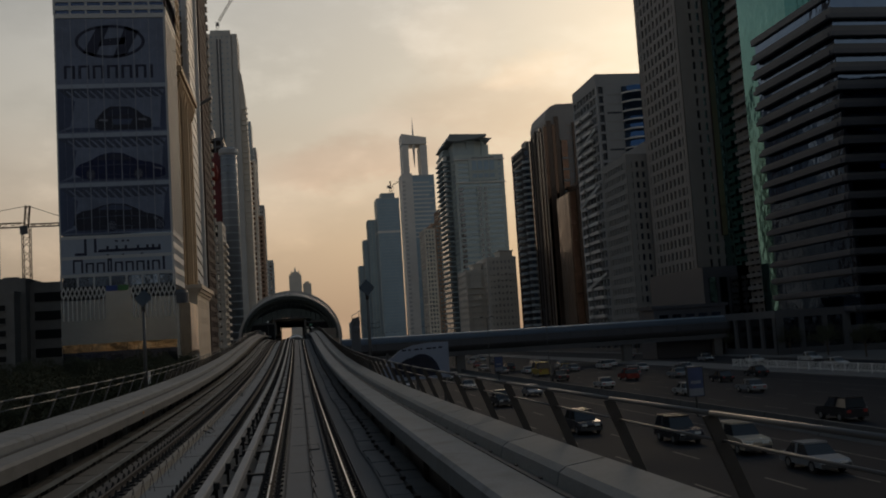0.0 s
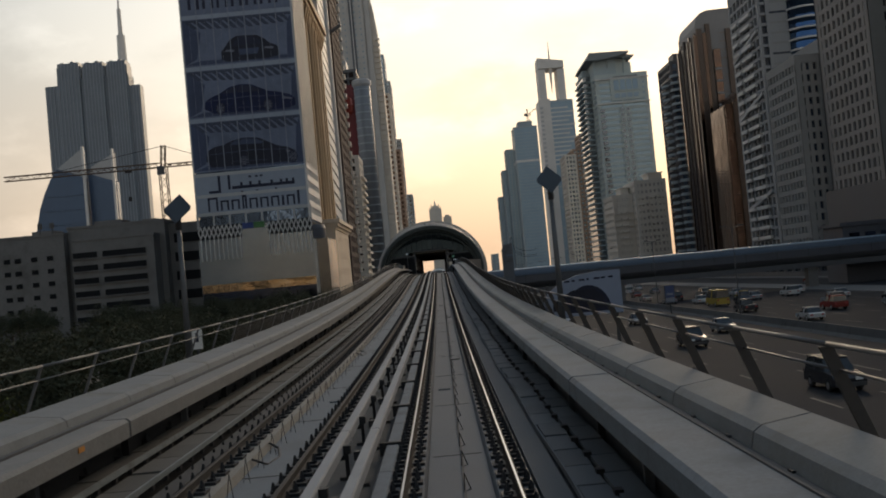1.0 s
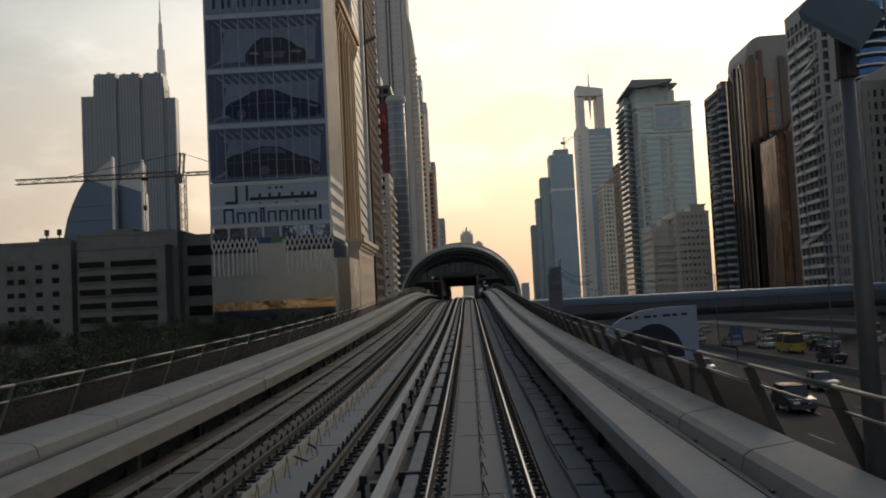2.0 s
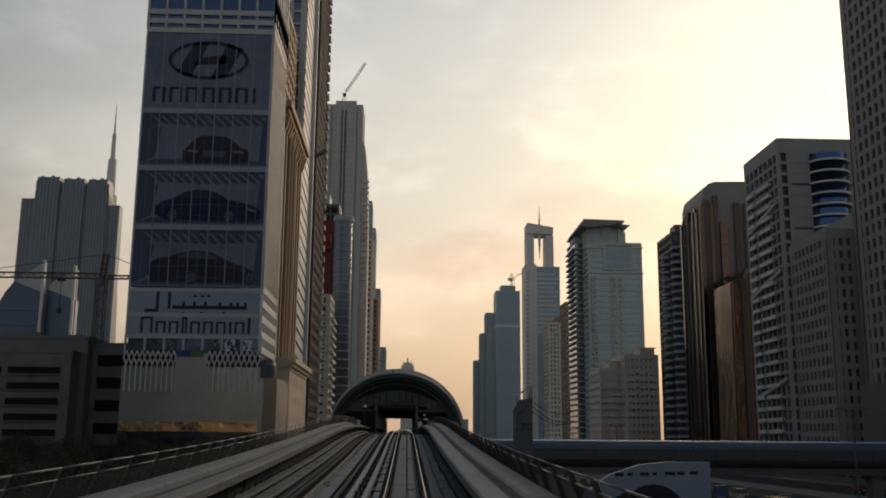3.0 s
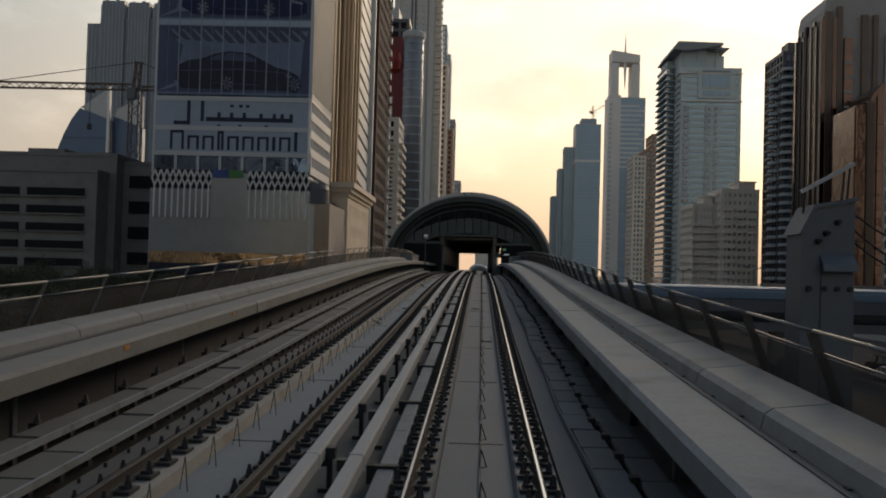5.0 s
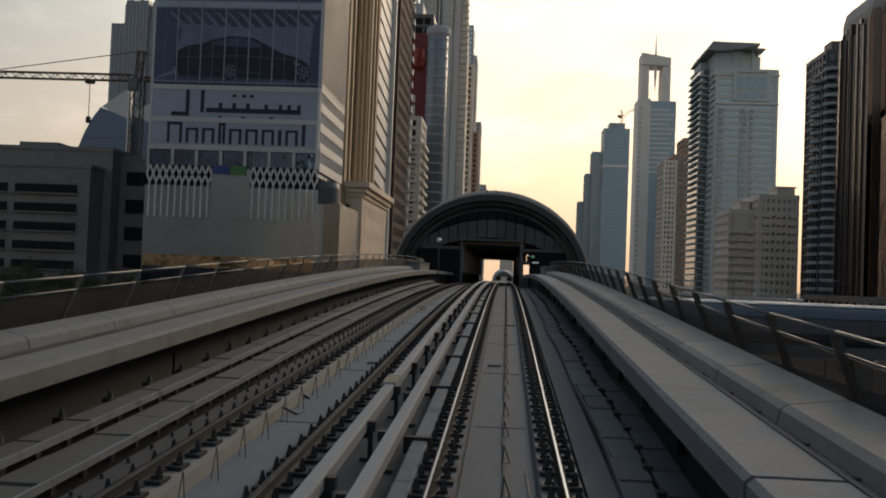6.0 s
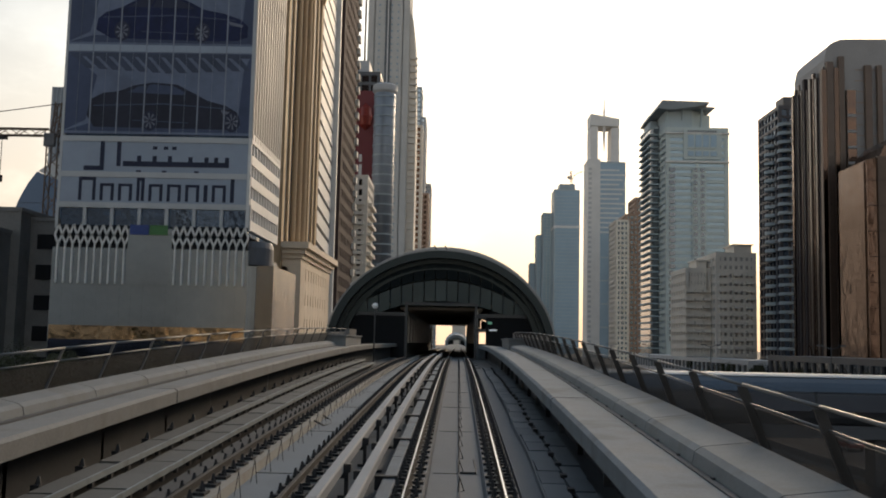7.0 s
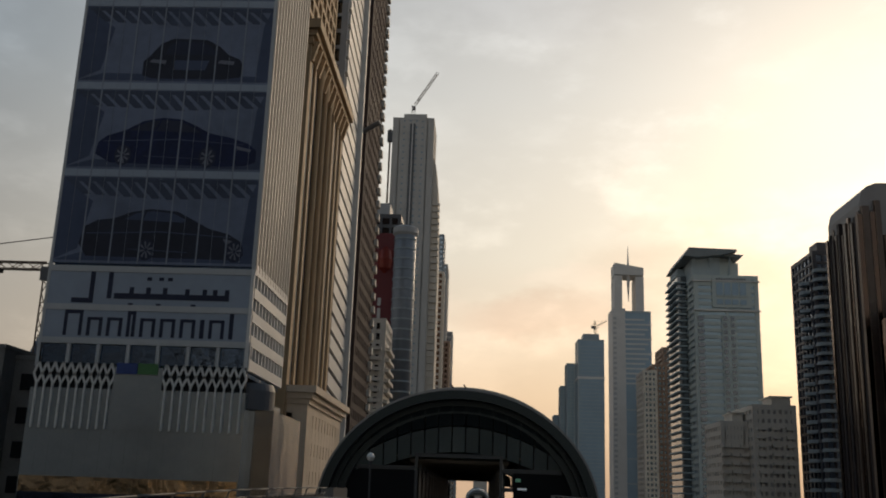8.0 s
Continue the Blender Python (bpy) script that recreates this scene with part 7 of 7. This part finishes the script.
# ---- vehicles ----
def vehicle(paint, kind, label, category):
    """A road vehicle at the origin, nose towards -y: body, cabin, glass, wheels, lamps."""
    c = thing(kind, label, category, "vehicles on the motorway")
    L, W, H, hood, cab0, cab1, roof0, roof1 = {"saloon_car": (4.1, 1.68, 1.42, 0.85, -0.85, 1.5, -0.2, 0.95), "off_road_car": (4.3, 1.78, 1.75, 1.05, -0.85, 2.05, -0.3, 1.85),
                                               "pickup": (4.9, 1.75, 1.7, 1.02, -1.2, 0.7, -0.6, 0.55), "minibus": (6.0, 2.0, 2.5, 1.3, -2.7, 2.95, -2.1, 2.9), "bus": (9.5, 2.4, 3.0, 1.2, -4.6, 4.7, -4.3, 4.65)}[kind]
    s = Shape().prism([(-L / 2, 0.35), (L / 2, 0.35), (L / 2, hood * 0.9), (L / 2 - 0.2, hood), (cab0, hood), (-L / 2 + 0.25, hood * 0.88), (-L / 2, hood * 0.7)], -W / 2, W / 2, "x")
    part("body", s, paint, c)
    g = Shape()
    for za, zb, i0, i1, w0, w1 in ((hood, H - 0.06, cab0, roof0, W / 2 - 0.06, W / 2 - 0.2),):
        b = [(-w0, cab0, za), (w0, cab0, za), (w0, cab1, za), (-w0, cab1, za), (-w1, roof0, zb), (w1, roof0, zb), (w1, roof1, zb), (-w1, roof1, zb)]
        g.add(b, [(3, 2, 1, 0), (4, 5, 6, 7), (0, 1, 5, 4), (1, 2, 6, 5), (2, 3, 7, 6), (3, 0, 4, 7)])
    part("glazing", g, CAR_GLASS, c, "dark car windows")
    part("roof", Shape().box(-W / 2 + 0.18, W / 2 - 0.18, roof0 - 0.05, roof1 + 0.05, H - 0.08, H), paint, c)
    for sx in (-1, 1):
        part("pillar", Shape().beam((sx * (W / 2 - 0.06), (cab0 + cab1) / 2, hood), (sx * (W / 2 - 0.19), (roof0 + roof1) / 2, H), 0.12, 0.12), paint, c)
        for y in (-L / 2 + 0.85, L / 2 - 0.9):
            wl_ = part("wheel", Shape().bar((sx * (W / 2 - 0.2), y, 0.33), (sx * (W / 2 + 0.01), y, 0.33), 0.33, 14), TYRE, c)
            part("rim", Shape().bar((sx * (W / 2 - 0.05), y, 0.33), (sx * (W / 2 + 0.025), y, 0.33), 0.19, 10), STEEL, wl_)
        part("head_lamp", Shape().box(sx * (W / 2 - 0.4) - 0.2, sx * (W / 2 - 0.4) + 0.2, -L / 2 - 0.02, -L / 2 + 0.06, hood * 0.62, hood * 0.78), LAMP_GLASS, c)
        part("tail_lamp", Shape().box(sx * (W / 2 - 0.25) - 0.15, sx * (W / 2 - 0.25) + 0.15, L / 2 - 0.04, L / 2 + 0.02, hood * 0.65, hood * 0.85), TAIL_RED, c)
    part("bumper", Shape().box(-W / 2 + 0.05, W / 2 - 0.05, -L / 2 - 0.06, -L / 2 + 0.1, 0.32, 0.55), DARK_STEEL, c)
    return c


protos = {}
COLOURS = ["white", "silver", "dark", "red", "yellow", "sand"]


def park(kind, colour, x, y, turn=0.0):
    key = (kind, colour)
    m = pose(x, y, GROUND + 0.03, 0, 0, turn)
    if key not in protos:
        lab = {"saloon_car": "saloon car", "off_road_car": "tall off-road car", "pickup": "pickup truck", "minibus": "minibus", "bus": "bus"}[kind]
        protos[key] = vehicle(PAINTS[COLOURS.index(colour)], kind, f"{colour} {lab} on the asphalt motorway", lab)
        protos[key].matrix_world = m
        return
    copy_thing(protos[key], m)


for kind, colour, x, y in (
        ("saloon_car", "silver", 25.8, 47.0), ("off_road_car", "dark", 24.6, 62.5), ("saloon_car", "white", 41.8, 101), ("saloon_car", "silver", 47.6, 98.5), ("off_road_car", "dark", 39.5, 67.2),
        ("minibus", "yellow", 42.4, 168), ("off_road_car", "sand", 26.0, 55.5), ("saloon_car", "yellow", 50.9, 182), ("saloon_car", "white", 39.5, 123), ("off_road_car", "red", 47.2, 136), ("off_road_car", "dark", 21.7, 105), ("pickup", "dark", 40.0, 147),
        ("saloon_car", "dark", 46.2, 169), ("off_road_car", "silver", 50.8, 144.7), ("off_road_car", "dark", 21.4, 72.7), ("saloon_car", "white", 39.4, 208), ("saloon_car", "sand", 13.0, 128),
        ("saloon_car", "silver", 24.5, 142), ("saloon_car", "white", 17.2, 158), ("saloon_car", "white", 61.5, 150), ("off_road_car", "white", 57.0, 178), ("saloon_car", "dark", 53.5, 118),
        ("saloon_car", "red", 43.0, 232), ("saloon_car", "silver", 50.2, 246), ("off_road_car", "white", 46.6, 262), ("saloon_car", "white", 53.8, 285), ("saloon_car", "dark", 39.6, 296), ("bus", "white", 57.4, 320), ("saloon_car", "white", 43.2, 340),
        ("saloon_car", "silver", 13.2, 190), ("saloon_car", "white", 20.8, 232), ("saloon_car", "dark", 24.4, 262), ("off_road_car", "silver", 17.1, 300), ("saloon_car", "white", 79, 160), ("saloon_car", "dark", 83, 190), ("saloon_car", "red", 79, 226),
        ("saloon_car", "white", 78, 132), ("pickup", "white", 84, 150), ("saloon_car", "silver", 28.3, 118), ("saloon_car", "white", 28.2, 176), ("saloon_car", "white", 43.1, 180), ("saloon_car", "dark", 47.0, 190), ("saloon_car", "silver", 50.4, 176), ("saloon_car", "white", 54.1, 196), ("off_road_car", "dark", 43.4, 198), ("saloon_car", "white", 57.6, 160), ("saloon_car", "silver", 54.0, 134), ("saloon_car", "dark", 57.4, 142), ("saloon_car", "white", 61.3, 186), ("off_road_car", "white", 50.6, 206), ("saloon_car", "silver", 39.7, 188), ("saloon_car", "dark", 61.4, 124), ("saloon_car", "white", 82.6, 108), ("saloon_car", "silver", 78.4, 180), ("saloon_car", "dark", 82.5, 212)):
    park(kind, colour, x + random.uniform(-0.3, 0.3), y, 180 if x > 35 and x < 66 else 0)


# ---- trees and bushes ----
def tree(x, y, h, spread, leaf, label):
    t = thing("tree", label, "tree", "trees below the viaduct", at=(x, y, GROUND))
    tr = Shape().bar((0, 0, 0), (0.1, 0.05, h * 0.45), 0.16, 8, 0.10)
    tips = []
    for i in range(6):
        a, e = 2 * math.pi * i / 6 + random.uniform(-0.4, 0.4), random.uniform(0.5, 1.1)
        p = Vector((0.1, 0.05, h * random.uniform(0.32, 0.46)))
        q = p + Vector((math.cos(a) * math.cos(e), math.sin(a) * math.cos(e), math.sin(e))) * spread * random.uniform(0.6, 0.95)
        tr.bar(p, q, 0.07, 5, 0.025)
        tips.append(q)
    part("trunk", tr, BARK, t)
    crown = Shape()
    centres = tips + [Vector((random.uniform(-0.6, 0.6) * spread, random.uniform(-0.6, 0.6) * spread, h * random.uniform(0.55, 0.9))) for _ in range(7)]
    for c in centres:
        r = spread * random.uniform(0.28, 0.5)
        for _ in range(330):
            d = Vector((random.gauss(0, 1), random.gauss(0, 1), random.gauss(0, 0.8)))
            d = d.normalized() * r * random.random() ** 0.4
            p = c + d
            s = random.uniform(0.07, 0.17)
            u = Vector((random.gauss(0, 1), random.gauss(0, 1), random.gauss(0, 1))).normalized() * s
            w = u.cross(Vector((random.gauss(0, 1), random.gauss(0, 1), random.gauss(0, 1))).normalized()) * 0.8
            crown.add([p - u, p + w * 0.6, p + u, p - w * 0.6], [(0, 1, 2, 3)])
    part("crown", crown, leaf, t, kind="stuff")
    return t


kinds = [tree(-30, 96, 6.5, 2.8, LEAF, "dark green leafy street tree below the viaduct"), tree(-21, 61, 4.6, 2.2, LEAF_LIGHT, "yellow-green leafy tree below the viaduct"), tree(-38, 130, 5.5, 3.2, LEAF, "broad dark green tree below the viaduct")]
for k in range(80):
    x = random.choice([random.uniform(-34, -14), random.uniform(-60, -24), random.uniform(-58, -40)])
    y = random.uniform(56, 262)
    copy_thing(kinds[0 if k % 3 else 2], pose(x, y, GROUND, 0, 0, random.uniform(0, 360)) @ Matrix.Scale(random.uniform(0.7, 1.25), 4))
for k in range(32):
    x, y = random.uniform(-46, -13), random.uniform(30, 200)
    copy_thing(kinds[2], pose(x, y, GROUND - 0.4, 0, 0, random.uniform(0, 360)) @ Matrix.Scale(random.uniform(0.45, 0.65), 4))
for k in range(13):
    copy_thing(kinds[k % 2 * 2], pose(-124 + 4.8 * k, random.uniform(240, 278), GROUND, 0, 0, random.uniform(0, 360)) @ Matrix.Scale(random.uniform(1.2, 1.7), 4))
for k in range(14):
    copy_thing(kinds[k % 2 * 2], pose(-62 + 2.6 * k, random.uniform(236, 262), GROUND, 0, 0, random.uniform(0, 360)) @ Matrix.Scale(random.uniform(1.1, 1.5), 4))
for k in range(5):
    copy_thing(kinds[1], pose(random.uniform(-36, -22), random.uniform(58, 84), GROUND, 0, 0, random.uniform(0, 360)))
for k in range(26):
    copy_thing(kinds[2], pose(random.uniform(92, 97), 120 + 16 * k + random.uniform(-4, 4), GROUND + 0.1, 0, 0, random.uniform(0, 360)))
# low planting under the viaduct's left side, and a kerbed path through it
beds = Shape()
for k in range(260):
    cx_, cy_ = random.uniform(-52, -11), random.uniform(24, 250)
    r, h = random.uniform(0.7, 1.7), random.uniform(0.5, 1.5)
    for _ in range(110):
        a, q = random.uniform(0, 2 * math.pi), random.random() ** 0.5
        p = Vector((cx_ + r * q * math.cos(a), cy_ + r * q * math.sin(a), GROUND + h * (1 - 0.7 * q * q) * random.uniform(0.4, 1.0)))
        u = Vector((random.gauss(0, 1), random.gauss(0, 1), random.gauss(0, 0.6))).normalized() * random.uniform(0.06, 0.14)
        w = u.cross(Vector((random.gauss(0, 1), random.gauss(0, 1), random.gauss(0, 1))).normalized()) * 0.8
        beds.add([p - u, p + w * 0.6, p + u, p - w * 0.6], [(0, 1, 2, 3)])
shrubs = new("shrub_bed", beds.mesh("shrub_bed", LEAF))
tagged(shrubs, "low dark green shrubs planted beside the viaduct", "shrubs", kind="stuff")
structure("pavement_path", Shape().box(-62, -56, 20, 268, GROUND - 0.2, GROUND + 0.12), PAVE, "grey paved path through the planting", "pavement")
# street lamps of the motorway
def mast(x, y):
    l = thing("street_lamp", "tall slim motorway lamp post with two short arms", "street lamp", "motorway lamps", at=(x, y, GROUND))
    part("post", Shape().bar((0, 0, 0), (0, 0, 11), 0.09, 8, 0.05), MAST_GREY, l)
    for s in (-1, 1):
        part("arm", Shape().bar((0, 0, 10.8), (s * 0.9, 0, 11.1), 0.04, 6), MAST_GREY, l)
        part("lantern", Shape().box(s * 1.0 - 0.3, s * 1.0 + 0.3, -0.12, 0.12, 11.05, 11.2), MAST_GREY, l)
    return l


first = mast(34, 130)
for k in range(1, 8):
    copy_thing(first, pose(34, 130 + 42 * k, GROUND))
